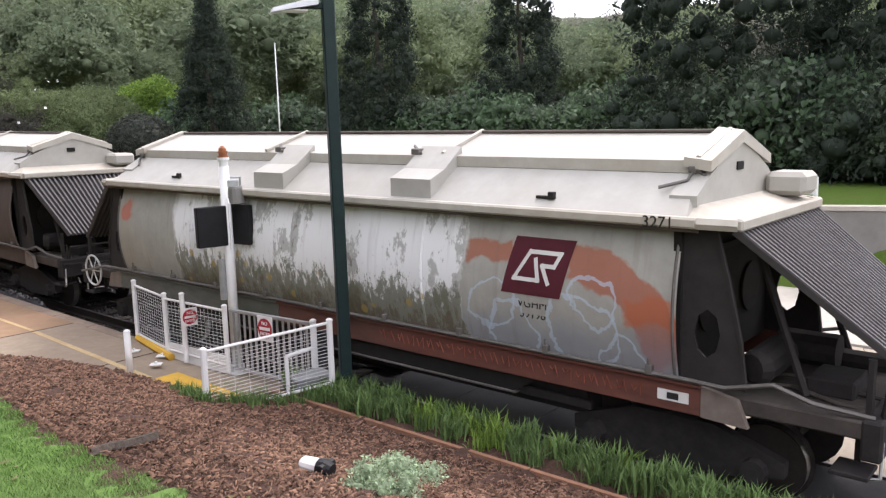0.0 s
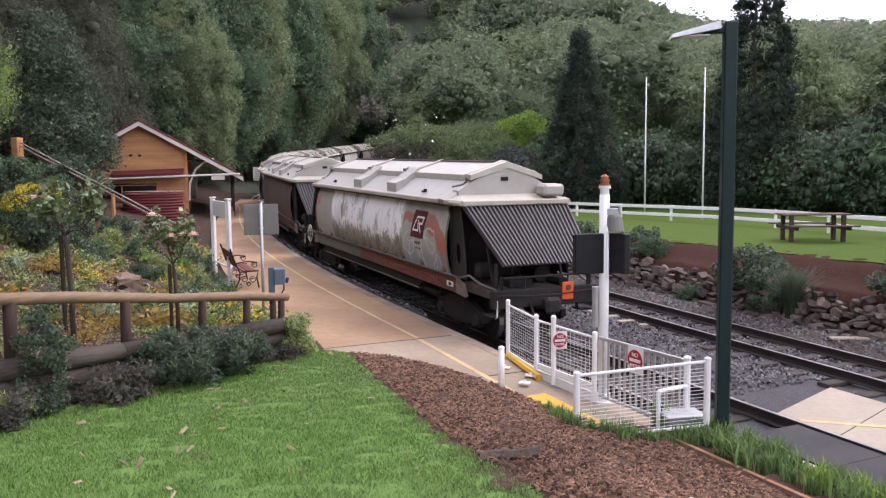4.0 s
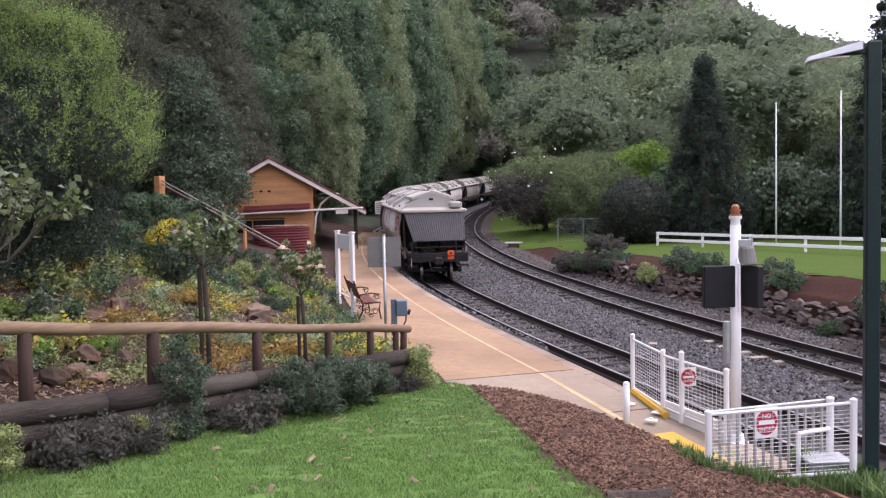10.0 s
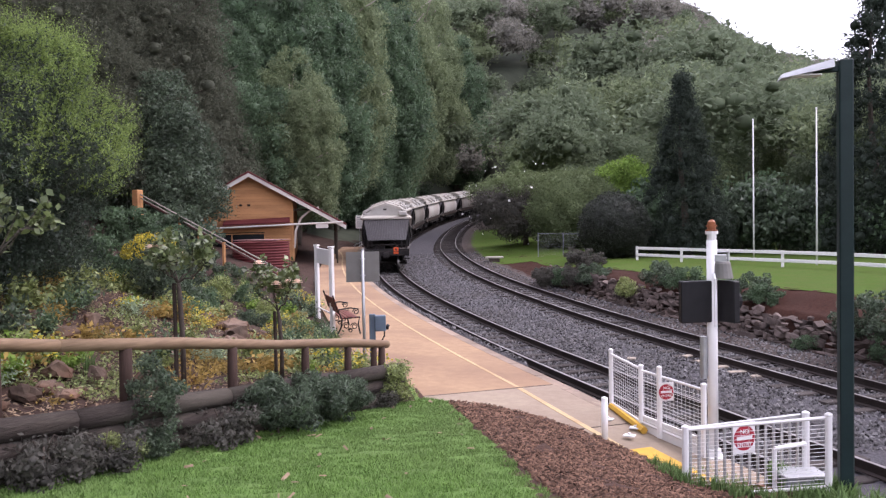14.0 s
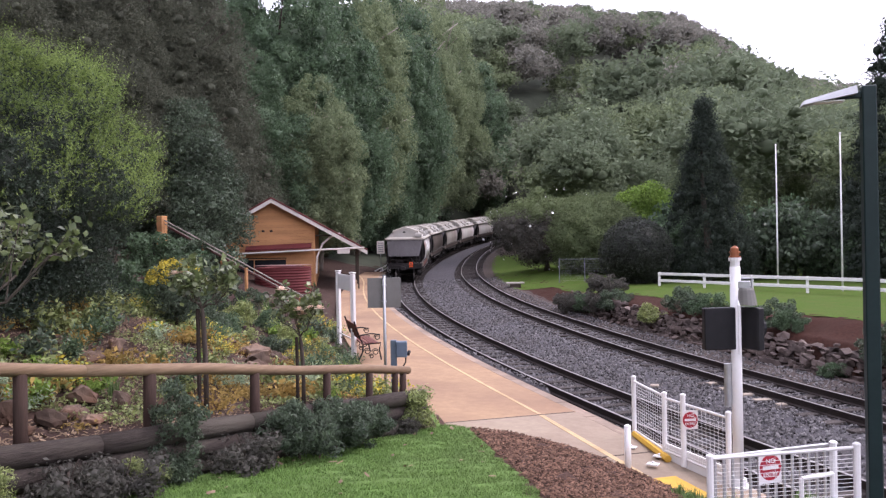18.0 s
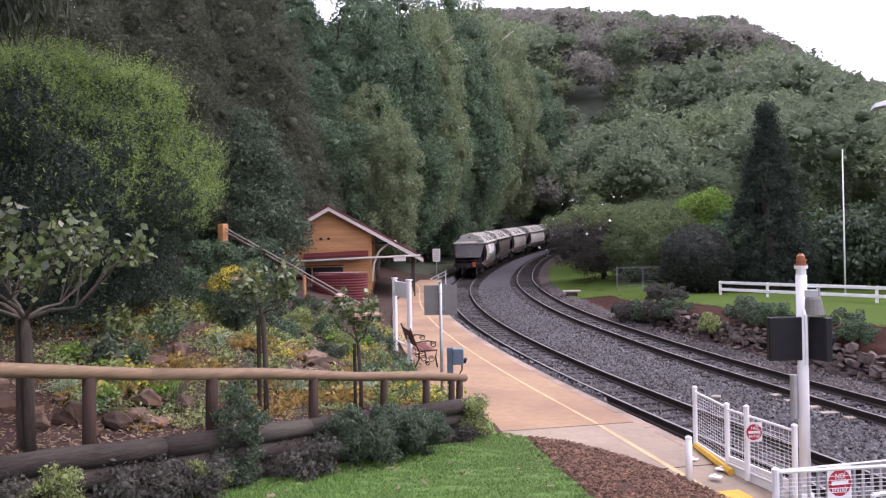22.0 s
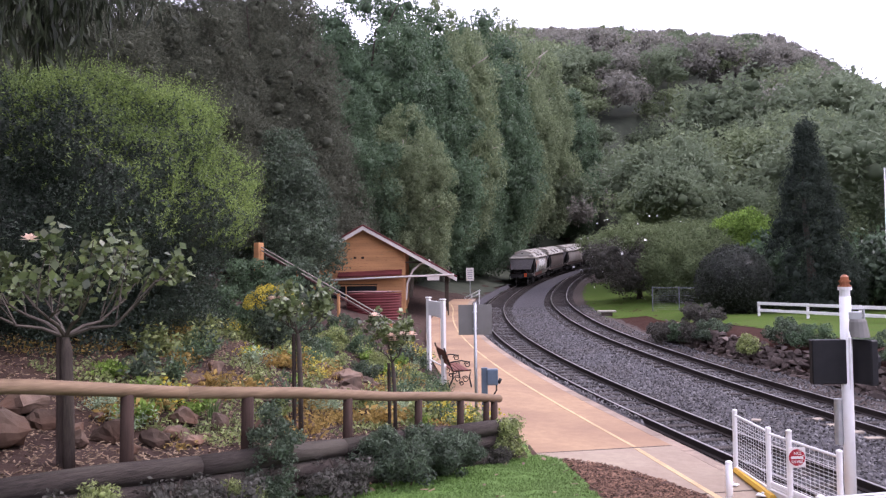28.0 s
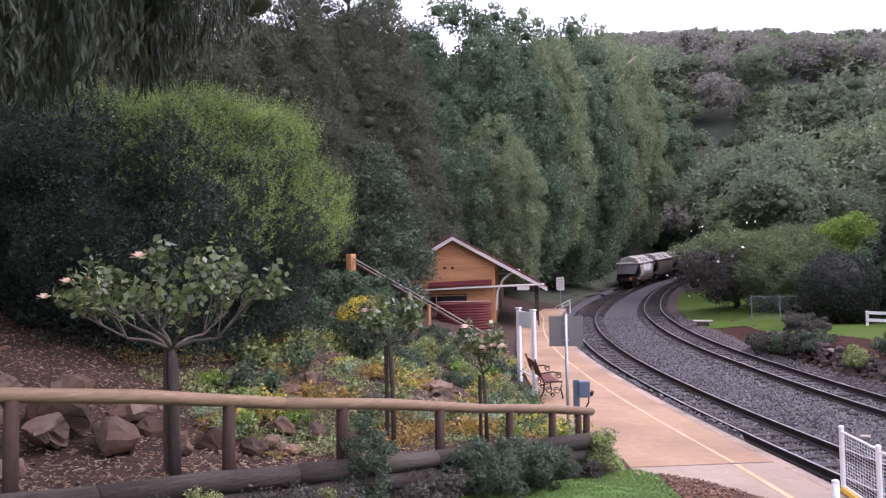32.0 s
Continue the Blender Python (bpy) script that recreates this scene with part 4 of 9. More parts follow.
def text_mesh(body, size, material, parent, m, name="lettering"):
    cu = bpy.data.curves.new(name, "FONT")
    cu.body, cu.size, cu.align_x = body, size, "CENTER"
    cu.extrude = 0.002
    tmp = bpy.data.objects.new(name, cu)
    me = bpy.data.meshes.new_from_object(tmp)
    bpy.data.objects.remove(tmp)
    me.materials.clear()
    me.materials.append(material)
    ob = new(name, me)
    ob.parent = parent
    ob.matrix_basis = m
    return ob


def make_wagon(label, side, sill, last=False):
    w = thing("grain_wagon", label, "railway wagon", "wagons of the grain train")
    W = W_MATS
    # curved sides
    for sg in (1, -1):
        g = Geo().grid(lambda u, v: ((u * 2 - 1) * HALF_B, sg * side_y(Z_SILL + v * (Z_GUT - Z_SILL)), Z_SILL + v * (Z_GUT - Z_SILL)), 24, 10)
        part("hopper_side", g, W[side], w, smooth=True)
        for x in (-1.77, 0.45, 2.7, -4.74, 4.74) if last else (-4.74, 4.74):
            g = Geo()
            zs_ = [Z_SILL + k * (Z_GUT - Z_SILL) / 8 for k in range(9)]
            g.tube([(x, sg * (side_y(z) + 0.004), z) for z in zs_], 0.016, 5)
            part("seam", g, W["pipe"] if abs(x) > 4 else W[side], w)
        for x0, x1, ms in ((-4.98, 0.9, sill), (0.902, 4.98, "sill_grey" if last else sill)):
            g = Geo().box(((x0 + x1) / 2, sg * 1.13, 0.995), (x1 - x0, 0.06, 0.28), bev=0.01).box(((x0 + x1) / 2, sg * 1.15, 1.14), (x1 - x0, 0.10, 0.03), bev=0.005)
            part("sill", g, W[ms], w)
        for e in (1, -1):
            part("sill_end_plate", Geo().prism([(e * 4.98, 0.855), (e * 5.40, 0.835), (e * 5.30, 1.07), (e * 4.98, 1.14)], sg * 1.10, sg * 1.165), W["plate"], w)
        pts = [(-6.35, sg * 1.0, 1.10), (-5.9, sg * 1.1, 1.16), (-5.6, sg * 1.18, 1.28), (-5.2, sg * 1.21, 1.18), (-4.9, sg * 1.21, 1.19), (4.9, sg * 1.21, 1.19), (5.4, sg * 1.21, 1.18), (6.3, sg * 1.16, 1.0)]
        pipe = part("brake_pipe", Geo().tube(pts, 0.022, 6), W["pipe"], w)
        clip = None
        for x in np.arange(-4.5, 4.6, 1.12):
            c = part("clamp", Geo().box((0, 0, 0), (0.07, 0.06, 0.10), bev=0.008).tube([(0, 0.02, 0.05), (0, 0.02, 0.11)], 0.012, 5), W["pipe"], w) if clip is None else part("clamp", clip.data, None, w)
            clip = clip or c
            c.matrix_basis = pose(x, sg * 1.205, 1.22)
    # roof: rim, lower slope, raised middle with hatch
    EX, EY = 5.25, 1.17  # where the rim turns across the end
    g = Geo()
    for sg in (1, -1):
        g.box((0, sg * 1.27, Z_GUT + 0.03), (9.9, 0.10, 0.10), bev=0.02)
    for e in (1, -1):
        g.box((e * EX, 0, Z_GUT + 0.02), (0.09, 2 * EY, 0.11), bev=0.02)
        for sg in (1, -1):
            g.tube([(e * 4.93, sg * 1.27, Z_GUT + 0.03), (e * EX, sg * EY, Z_GUT + 0.02)], 0.058, 6)
    part("rim", g, W["rim"], w)
    g = Geo()
    g.v = [(x, y, Z_GUT + 0.06) for x, y in ((-4.84, 1.27), (4.84, 1.27), (4.84, -1.27), (-4.84, -1.27))] + [(x, y, Z_KNEE) for x, y in ((-4.66, 0.66), (4.66, 0.66), (4.66, -0.66), (-4.66, -0.66))]
    g.f = [(i, (i + 1) % 4, (i + 1) % 4 + 4, i + 4) for i in range(4)] + [(4, 5, 6, 7), (3, 2, 1, 0)]
    part("roof_slope", g, W["roof"], w)
    for e in (1, -1):
        # sloping ledge round the end, below the upright gable
        g = Geo()
        g.v = [(e * 4.62, 1.27, Z_GUT + 0.05), (e * 4.93, 1.27, Z_GUT + 0.05), (e * EX, EY, Z_GUT + 0.04), (e * EX, -EY, Z_GUT + 0.04), (e * 4.93, -1.27, Z_GUT + 0.05), (e * 4.62, -1.27, Z_GUT + 0.05), (e * 4.62, 1.02, Z_GUT + 0.17), (e * 4.84, 1.0, Z_GUT + 0.16), (e * 4.84, -1.0, Z_GUT + 0.16), (e * 4.62, -1.02, Z_GUT + 0.17)]
        g.f = [(0, 1, 7, 6), (1, 2, 7), (2, 3, 8, 7), (3, 4, 8), (4, 5, 9, 8), (6, 7, 8, 9), (0, 5, 4, 3, 2, 1), (0, 6, 9, 5)]
        part("end_ledge", g, W["rim"], w)
    hatch = part("ridge_hatch", Geo().add([(x * 4.72, y * 0.74, z) for x in (-1, 1) for y, z in ((-1, Z_KNEE - 0.05), (-1, Z_KNEE + 0.06), (0, Z_RIDGE), (1, Z_KNEE + 0.06), (1, Z_KNEE - 0.05))],
                 [(0, 1, 6, 5), (1, 2, 7, 6), (2, 3, 8, 7), (3, 4, 9, 8), (0, 4, 3, 2, 1), (5, 6, 7, 8, 9), (0, 5, 9, 4)]), W["roof"], w)
    part("ridge_strip", Geo().box((0, 0, Z_RIDGE + 0.012), (9.5, 0.10, 0.035), bev=0.01), W["side_dark"], hatch, "dark ridge seal")
    for sg in (1, -1):
        part("hatch_edge", Geo().box((0, sg * 0.745, Z_KNEE), (9.46, 0.02, 0.12), bev=0.005), W["rim"], hatch)
        # black strip stands in for the shadow under the hatch edge
        part("hatch_seal", Geo().box((0, sg * 0.735, Z_KNEE - 0.075), (9.4, 0.03, 0.03)), W["end"], hatch, "black strip for the shadow under the hatch edge")
        # shade below the rim, put in as a dark brown bar
        part("gutter_lip", Geo().box((0, sg * 1.265, Z_GUT - 0.035), (9.9, 0.03, 0.04), bev=0.005), W["sill_dark"], w, "dark brown strip for the shade under the rim")
    for x in (-1.7, 1.5, -4.72, 4.72):
        part("cross_strap", Geo().tube([(x, -0.76, Z_KNEE + 0.08), (x, 0, Z_RIDGE + 0.02), (x, 0.76, Z_KNEE + 0.08)], 0.03, 5), W["rim"], hatch)
    for sg in (1, -1):
        for x, lx in ((-1.6, 0.6), (0.9, 0.6)):
            g = Geo()
            y0, y1 = sg * 1.22, sg * 0.66
            v = []
            for yy, zb, zt in ((y0, Z_GUT + 0.08, Z_GUT + 0.30), (sg * 0.98, Z_GUT + 0.22, Z_GUT + 0.40), (y1, Z_KNEE - 0.08, Z_KNEE + 0.16)):
                v += [(x - lx / 2, yy, zb), (x + lx / 2, yy, zb), (x + lx / 2, yy, zt), (x - lx / 2, yy, zt)]
            g.add(v, [(0, 1, 2, 3), (11, 10, 9, 8)] + [(i * 4 + j, i * 4 + (j + 1) % 4, i * 4 + 4 + (j + 1) % 4, i * 4 + 4 + j) for i in (0, 1) for j in range(4)])
            bx = part("latch_box", g, W["roof"], w)
            part("hinge", Geo().box((x + 0.3, sg * 0.72, Z_KNEE + 0.1), (0.12, 0.16, 0.07), bev=0.01).tube([(x + 0.2, sg * 0.8, Z_KNEE + 0.08), (x + 0.45, sg * 0.62, Z_KNEE + 0.16)], 0.02, 5), W["pipe"], bx)
        for x in (-3.4, 3.1):
            part("roof_cleat", Geo().box((x, sg * 1.14, Z_GUT + 0.19), (0.07, 0.05, 0.07), bev=0.005).box((x + 0.1, sg * 1.14, Z_GUT + 0.17), (0.16, 0.03, 0.03), bev=0.005), W["frame"], w)
    for e in (1, -1):
        part("gable_cover", Geo().add([(e * x, y, z) for x in (4.84, 4.58) for y, z in ((-1.05, Z_GUT + 0.13), (-1.05, Z_GUT + 0.24), (-0.74, Z_KNEE - 0.06), (0, Z_RIDGE - 0.04), (0.74, Z_KNEE - 0.06), (1.05, Z_GUT + 0.24), (1.05, Z_GUT + 0.13))],
                                      [tuple(range(7)), tuple(range(13, 6, -1))] + [(i, (i + 1) % 7, (i + 1) % 7 + 7, i + 7) for i in range(7)]), W["roof"], w, "upright white gable end")
        for sg in (1, -1):
            part("hatch_hinge", Geo().tube([(e * 4.45, sg * 1.0, Z_GUT + 0.30), (e * 4.66, sg * 0.86, Z_KNEE - 0.12), (e * 4.70, sg * 0.78, Z_KNEE - 0.02), (e * 4.80, sg * 0.76, Z_KNEE - 0.08)], 0.017, 5).box((e * 4.68, sg * 0.8, Z_KNEE - 0.02), (0.06, 0.05, 0.06), bev=0.008), W["pipe"], w, "rusty hatch hinge")
        part("vent_box", Geo().box((e * 5.06, -0.86, Z_GUT + 0.24), (0.40, 0.46, 0.24), bev=0.05), W["roof"], w)
        part("grille", Geo().box((e * 4.845, 0.05, Z_KNEE - 0.02), (0.02, 0.16, 0.08)), W["end"], w)
        for sg in (1, -1):
            part("ridge_hood", Geo().add([(e * 4.6, 0, Z_RIDGE + 0.05), (e * 4.6, sg * 0.80, Z_KNEE + 0.09), (e * 4.86, sg * 0.80, Z_KNEE + 0.06), (e * 4.86, 0, Z_RIDGE + 0.02), (e * 4.6, 0, Z_RIDGE - 0.03), (e * 4.6, sg * 0.80, Z_KNEE - 0.0), (e * 4.86, sg * 0.80, Z_KNEE - 0.04), (e * 4.86, 0, Z_RIDGE - 0.1)], [(0, 1, 2, 3), (7, 6, 5, 4), (0, 4, 5, 1), (1, 5, 6, 2), (2, 6, 7, 3), (3, 7, 4, 0)]), W["rim"], w)
        # sloping corrugated end sheet
        g = Geo()
        nseg = 25
        top, bot = [], []
        for i in range(nseg * 4 + 1):
            y = -1.16 + 2.32 * (i // 4 + (0, 0.34, 0.5, 0.84)[i % 4]) / nseg
            dz = 0.032 if i % 4 in (0, 1) else -0.032
            t_x, t_z, b_x, b_z = 5.22, Z_GUT - 0.04, 6.48, 1.55
            yb = y * 0.82
            g.v += [(e * (t_x + dz * 0.75), y, t_z + dz * 0.6), (e * (b_x + dz * 0.75), yb, b_z + dz * 0.6)]
        g.f = [(2 * i, 2 * i + 2, 2 * i + 3, 2 * i + 1) for i in range(nseg * 4)]
        part("end_sheet", g, W["sheet"], w)
        part("bulkhead", Geo().add([(e * 4.77, -1.2, Z_GUT), (e * 4.77, 1.2, Z_GUT), (e * 4.77, 1.15, Z_SILL), (e * 4.77, -1.15, Z_SILL), (e * 4.7, -1.2, Z_GUT), (e * 4.7, 1.2, Z_GUT), (e * 4.7, 1.15, Z_SILL), (e * 4.7, -1.15, Z_SILL)],
                                   [(0, 1, 2, 3), (7, 6, 5, 4), (0, 4, 5, 1), (1, 5, 6, 2), (2, 6, 7, 3), (3, 7, 4, 0)]), W["end"], w)
        for sg in (1, -1):
            part("end_stay", Geo().tube([(e * 6.3, sg * 0.98, 1.58), (e * 6.3, sg * 0.98, 1.05)], 0.035, 5), W["frame"], w)
            # upright wing plate with an oval hole, and the hopper's sloping end behind it
            g = Geo()
            rim_ = [(5.06, Z_GUT - 0.02), (4.77, Z_GUT - 0.02), (4.77, 1.86), (4.77, 1.16), (5.1, 1.16), (5.36, 1.16), (5.3, 1.6), (5.18, 2.1)]
            hole = [(5.0 + 0.12 * math.cos(a), 1.62 + 0.22 * math.sin(a)) for a in (1.57, 2.36, 3.14, 3.93, 4.71, 5.5, 6.28, 7.07)]
            order = [rim_[0], rim_[1], rim_[2], rim_[3], rim_[4], rim_[5], rim_[6], rim_[7]]
            for yy in (1.10, 1.13):
                g.v += [(e * x, sg * yy, z) for x, z in order] + [(e * x, sg * yy, z) for x, z in hole]
            g.f = [(i, (i + 1) % 8, (i + 1) % 8 + 8, i + 8) for i in range(8)] + [(i + 24, (i + 1) % 8 + 24, (i + 1) % 8 + 16, i + 16) for i in range(8)] + [(i, i + 16, (i + 1) % 8 + 16, (i + 1) % 8) for i in range(8)] + [(i + 8, (i + 1) % 8 + 8, (i + 1) % 8 + 24, i + 24) for i in range(8)]
            part("wing_plate", g, W["wing"], w, "grimy wing plate with an oval hole, shade in its colour")
            part("wing_edge", Geo().tube([(e * 5.06, sg * 1.13, Z_GUT - 0.05), (e * 5.18, sg * 1.13, 2.1), (e * 5.3, sg * 1.13, 1.6), (e * 5.36, sg * 1.13, 1.16)], 0.022, 5), W["wing"], w)
            part("strut", Geo().tube([(e * 5.3, sg * 0.75, 2.35), (e * 5.75, sg * 0.75, 1.1)], 0.035, 6), W["wing"], w)
            part("manhole", Geo().tube([(e * 4.78, sg * 0.55, 1.75), (e * 4.80, sg * 0.55, 1.75)], 0.26, 20), W["frame"], w)
            part("buffer_step", Geo().box((e * 6.2, sg * 0.95, 0.62), (0.30, 0.34, 0.04), bev=0.008).box((e * 6.2, sg * 0.80, 0.78), (0.05, 0.04, 0.34)), W["frame"], w)
        part("hopper_end", Geo().add([(e * 4.8, -1.08, 2.3), (e * 4.8, 1.08, 2.3), (e * 4.3, 0.6, 1.1), (e * 4.3, -0.6, 1.1), (e * 4.7, -1.08, 2.3), (e * 4.7, 1.08, 2.3), (e * 4.2, 0.6, 1.1), (e * 4.2, -0.6, 1.1)], [(0, 1, 2, 3), (7, 6, 5, 4), (0, 4, 5, 1), (1, 5, 6, 2), (2, 6, 7, 3), (3, 7, 4, 0)]), W["end"], w)
        part("end_platform", Geo().box((e * 5.65, 0, 1.0), (1.35, 2.15, 0.16), bev=0.02), W["deck"], w, "dusty brown end deck")
        for yy, zz in ((0.72, 1.10), (0.42, 1.12), (-0.62, 1.11)):
            part("deck_pipe", Geo().tube([(e * 5.1, yy, zz), (e * 5.6, yy * 0.9, zz + 0.03), (e * 6.0, yy * 1.1, zz), (e * 6.4, yy, zz - 0.04)], 0.022, 6), W["deck"], w)
        for yy in (-0.95, -0.45, 0.45, 0.95):
            part("rail_post", Geo().tube([(e * 6.4, yy, 1.08), (e * 6.42, yy, 1.36)], 0.016, 5), W["wheel"], w)
        part("reservoir", Geo().tube([(e * 5.35, 0.2, 1.32), (e * 5.37, 0.24, 1.32), (e * 5.37, 0.9, 1.32), (e * 5.35, 0.94, 1.32)], [0.12, 0.16, 0.16, 0.12], 12), W["frame"], w)
        part("headstock", Geo().box((e * 6.35, 0, 0.93), (0.16, 2.2, 0.34), bev=0.02), W["frame"], w)
        part("coupler", Geo().box((e * 6.55, 0, 0.82), (0.45, 0.2, 0.2), bev=0.03).box((e * 6.72, 0.05, 0.82), (0.12, 0.3, 0.30), bev=0.05), W["frame"], w)
        part("air_hose", Geo().tube([(e * 6.42, 0.35, 0.85), (e * 6.55, 0.36, 0.7), (e * 6.62, 0.3, 0.5), (e * 6.7, 0.2, 0.45)], 0.025, 6), W["frame"], w)
        part("grab_handle", Geo().tube([(e * 6.3, 1.0, 0.95), (e * 6.42, 1.02, 0.92), (e * 6.42, 1.02, 0.62), (e * 6.32, 1.0, 0.58)], 0.016, 5), W["handwheel"], w, "white grab handle")
        part("uncoupling_rod", Geo().tube([(e * 6.46, -1.0, 1.02), (e * 6.5, -0.3, 0.98), (e * 6.5, 0.3, 0.98), (e * 6.46, 1.05, 1.02)], 0.014, 5), W["wheel"], w)
        part("brake_cylinder", Geo().tube([(e * 5.2, -0.3, 1.25), (e * 5.75, -0.3, 1.25)], [0.17, 0.17], 12), W["frame"], w)
        part("end_rail", Geo().tube([(e * 6.38, -0.9, 1.1), (e * 6.42, -0.9, 1.32), (e * 6.42, 0.9, 1.32), (e * 6.38, 0.9, 1.1)], 0.02, 5), W["wheel"], w)
        part("brake_gear", Geo().box((e * 5.9, 0.35, 1.15), (0.4, 0.5, 0.16), bev=0.02).tube([(e * 5.5, -0.5, 1.14), (e * 6.2, -0.5, 1.14)], 0.1, 8), W["frame"], w)
        # bogie
        bg_ = part("bogie", Geo().box((e * 4.6, 0, 0.55), (0.5, 1.7, 0.24), bev=0.03), W["frame"], w)
        for sg in (1, -1):
            part("side_frame", Geo().prism([(e * 4.6 - 1.05, 0.36), (e * 4.6 - 0.75, 0.30), (e * 4.6 - 0.3, 0.22), (e * 4.6 + 0.3, 0.22), (e * 4.6 + 0.75, 0.30), (e * 4.6 + 1.05, 0.36), (e * 4.6 + 1.05, 0.5), (e * 4.6 + 0.4, 0.72), (e * 4.6 - 0.4, 0.72), (e * 4.6 - 1.05, 0.5)], sg * 0.80, sg * 0.92), W["frame"], bg_)
            for dx in (-0.8, 0.8):
                part("axle_box", Geo().tube([(e * 4.6 + dx, sg * 0.90, 0.38), (e * 4.6 + dx, sg * 1.0, 0.38)], [0.13, 0.11], 10), W["frame"], bg_)
        for dx in (-0.8, 0.8):
            g = Geo()
            for sg in (1, -1):
                g.tube([(0, sg * 0.50, 0), (0, sg * 0.51, 0), (0, sg * 0.62, 0)], [0.40, 0.36, 0.355], 20)
            g.tube([(0, -0.8, 0), (0, 0.8, 0)], 0.07, 8)
            ax = part("wheelset", g, W["wheel"], w)
            ax.matrix_basis = pose(e * 4.6 + dx, 0, 0.36)
            for sg in (1, -1):
                part("tread", Geo().tube([(0, sg * 0.515, 0), (0, sg * 0.615, 0)], 0.3615, 20, close=False), W["tread"], ax)
    part("centre_sill", Geo().box((0, 0, 0.85), (12.7, 0.36, 0.3), bev=0.02).box((0, 0, 0.62), (6.0, 0.9, 0.26), bev=0.05), W["frame"], w)
    for x in (-2.4, 0.2, 2.6):
        g = Geo().add([(x - 1.1, -0.95, 1.1), (x + 1.1, -0.95, 1.1), (x + 1.1, 0.95, 1.1), (x - 1.1, 0.95, 1.1), (x - 0.45, -0.4, 0.38), (x + 0.45, -0.4, 0.38), (x + 0.45, 0.4, 0.38), (x - 0.45, 0.4, 0.38)], [(0, 1, 2, 3), (7, 6, 5, 4), (0, 4, 5, 1), (1, 5, 6, 2), (2, 6, 7, 3), (3, 7, 4, 0)])
        part("discharge_hopper", g, W["frame"], w)
    g = Geo().add([(x, y * ww, z) for x in (-3.7, 3.7) for y, ww, z in ((-1, 1.05, 1.12), (-1, 0.86, 0.5), (1, 0.86, 0.5), (1, 1.05, 1.12))], [(0, 1, 2, 3), (7, 6, 5, 4), (0, 4, 5, 1), (1, 5, 6, 2), (2, 6, 7, 3), (3, 7, 4, 0)])
    part("hopper_floor", g, W["frame"], w)
    for sg in (1, -1):
        part("side_channel", Geo().prism([(-3.2, 0.835), (-2.9, 0.66), (4.3, 0.66), (4.6, 0.835)], sg * 1.02, sg * 1.10), W["end"], w)
        part("channel_lip", Geo().box((0.7, sg * 1.08, 0.655), (7.3, 0.10, 0.02), bev=0.004), W["pipe"], w)
        part("truss_bar", Geo().box((0, sg * 1.0, 0.66), (7.6, 0.06, 0.09), bev=0.01), W["frame"], w)
    g = Geo()
    c = (5.9, 1.16, 1.05)
    ringp = [(c[0] + 0.26 * math.cos(a), c[1], c[2] + 0.26 * math.sin(a)) for a in np.linspace(0, 2 * math.pi, 21)]
    g.tube(ringp, 0.018, 5, close=False)
    for a in np.linspace(0, 2 * math.pi, 7)[:-1]:
        g.tube([c, (c[0] + 0.26 * math.cos(a), c[1], c[2] + 0.26 * math.sin(a))], 0.012, 4)
    part("handwheel", g, W["handwheel"], w, "pale spoked brake handwheel")
    return w


def panel_on_side(x0, x1, z0, z1, skew, lift, nx=6, nz=8):
    """A sheet that lies on the platform side's bulge; skew leans it."""
    return Geo().grid(lambda u, v: (x0 + (x1 - x0) * u + skew * (v - 0.5), side_y(z0 + (z1 - z0) * v) + lift, z0 + (z1 - z0) * v), nx, nz)


def stroke_on_side(pts, wd, lift, cx, cz, skew):
    """A painted line of straight strokes on the bulged side."""
    g = Geo()
    for (x0, z0), (x1, z1) in zip(pts, pts[1:]):
        d = Vector((x1 - x0, z1 - z0))
        n_ = Vector((-d.y, d.x)).normalized() * wd / 2
        e = d.normalized() * wd / 2
        c = [(x0 - e.x + n_.x, z0 - e.y + n_.y), (x1 + e.x + n_.x, z1 + e.y + n_.y), (x1 + e.x - n_.x, z1 + e.y - n_.y), (x0 - e.x - n_.x, z0 - e.y - n_.y)]
        k = 5
        for j in range(k):
            q = []
            for t, a, b in ((j / k, 0, 1), ((j + 1) / k, 0, 1), ((j + 1) / k, 3, 2), (j / k, 3, 2)):
                px, pz = c[a][0] + (c[b][0] - c[a][0]) * t, c[a][1] + (c[b][1] - c[a][1]) * t
                xx, zz = cx - px + skew * pz, cz + pz
                q.append((xx, side_y(zz) + lift, zz))
            g.add(q, [(0, 1, 2, 3)])
    return g


wagons = []
last = make_wagon("last grain wagon, white roof, painted mural and graffiti side", "mural", "sill", True)
wagons.append(last)
LOGO_X, LOGO_Z = -3.3, 2.06
lg = part("emblem_panel", panel_on_side(LOGO_X - 0.35, LOGO_X + 0.35, 1.77, 2.35, -0.15, 0.006), W_MATS["logo"], last, "maroon leaning emblem panel")
part("emblem_line", stroke_on_side([(-0.05, -0.13), (-0.235, -0.13), (-0.115, 0.15), (0.24, 0.15), (0.2, 0.02), (0.06, 0.02), (0.17, -0.15)], 0.042, 0.011, LOGO_X, LOGO_Z, -0.22), W_MATS["logo_line"], lg)
part("emblem_line", stroke_on_side([(-0.05, -0.13), (0.05, -0.13), (-0.03, 0.075)], 0.042, 0.0115, LOGO_X, LOGO_Z, -0.22), W_MATS["logo_line"], lg)
for txt, z in (("VGHM", 1.64), ("39198", 1.53)):
    text_mesh(txt, 0.125, W_MATS["ink"], last, Matrix.Translation((LOGO_X + 0.05, side_y(z) + 0.008, z)) @ pose(0, 0, 0, 84, 0, 180))
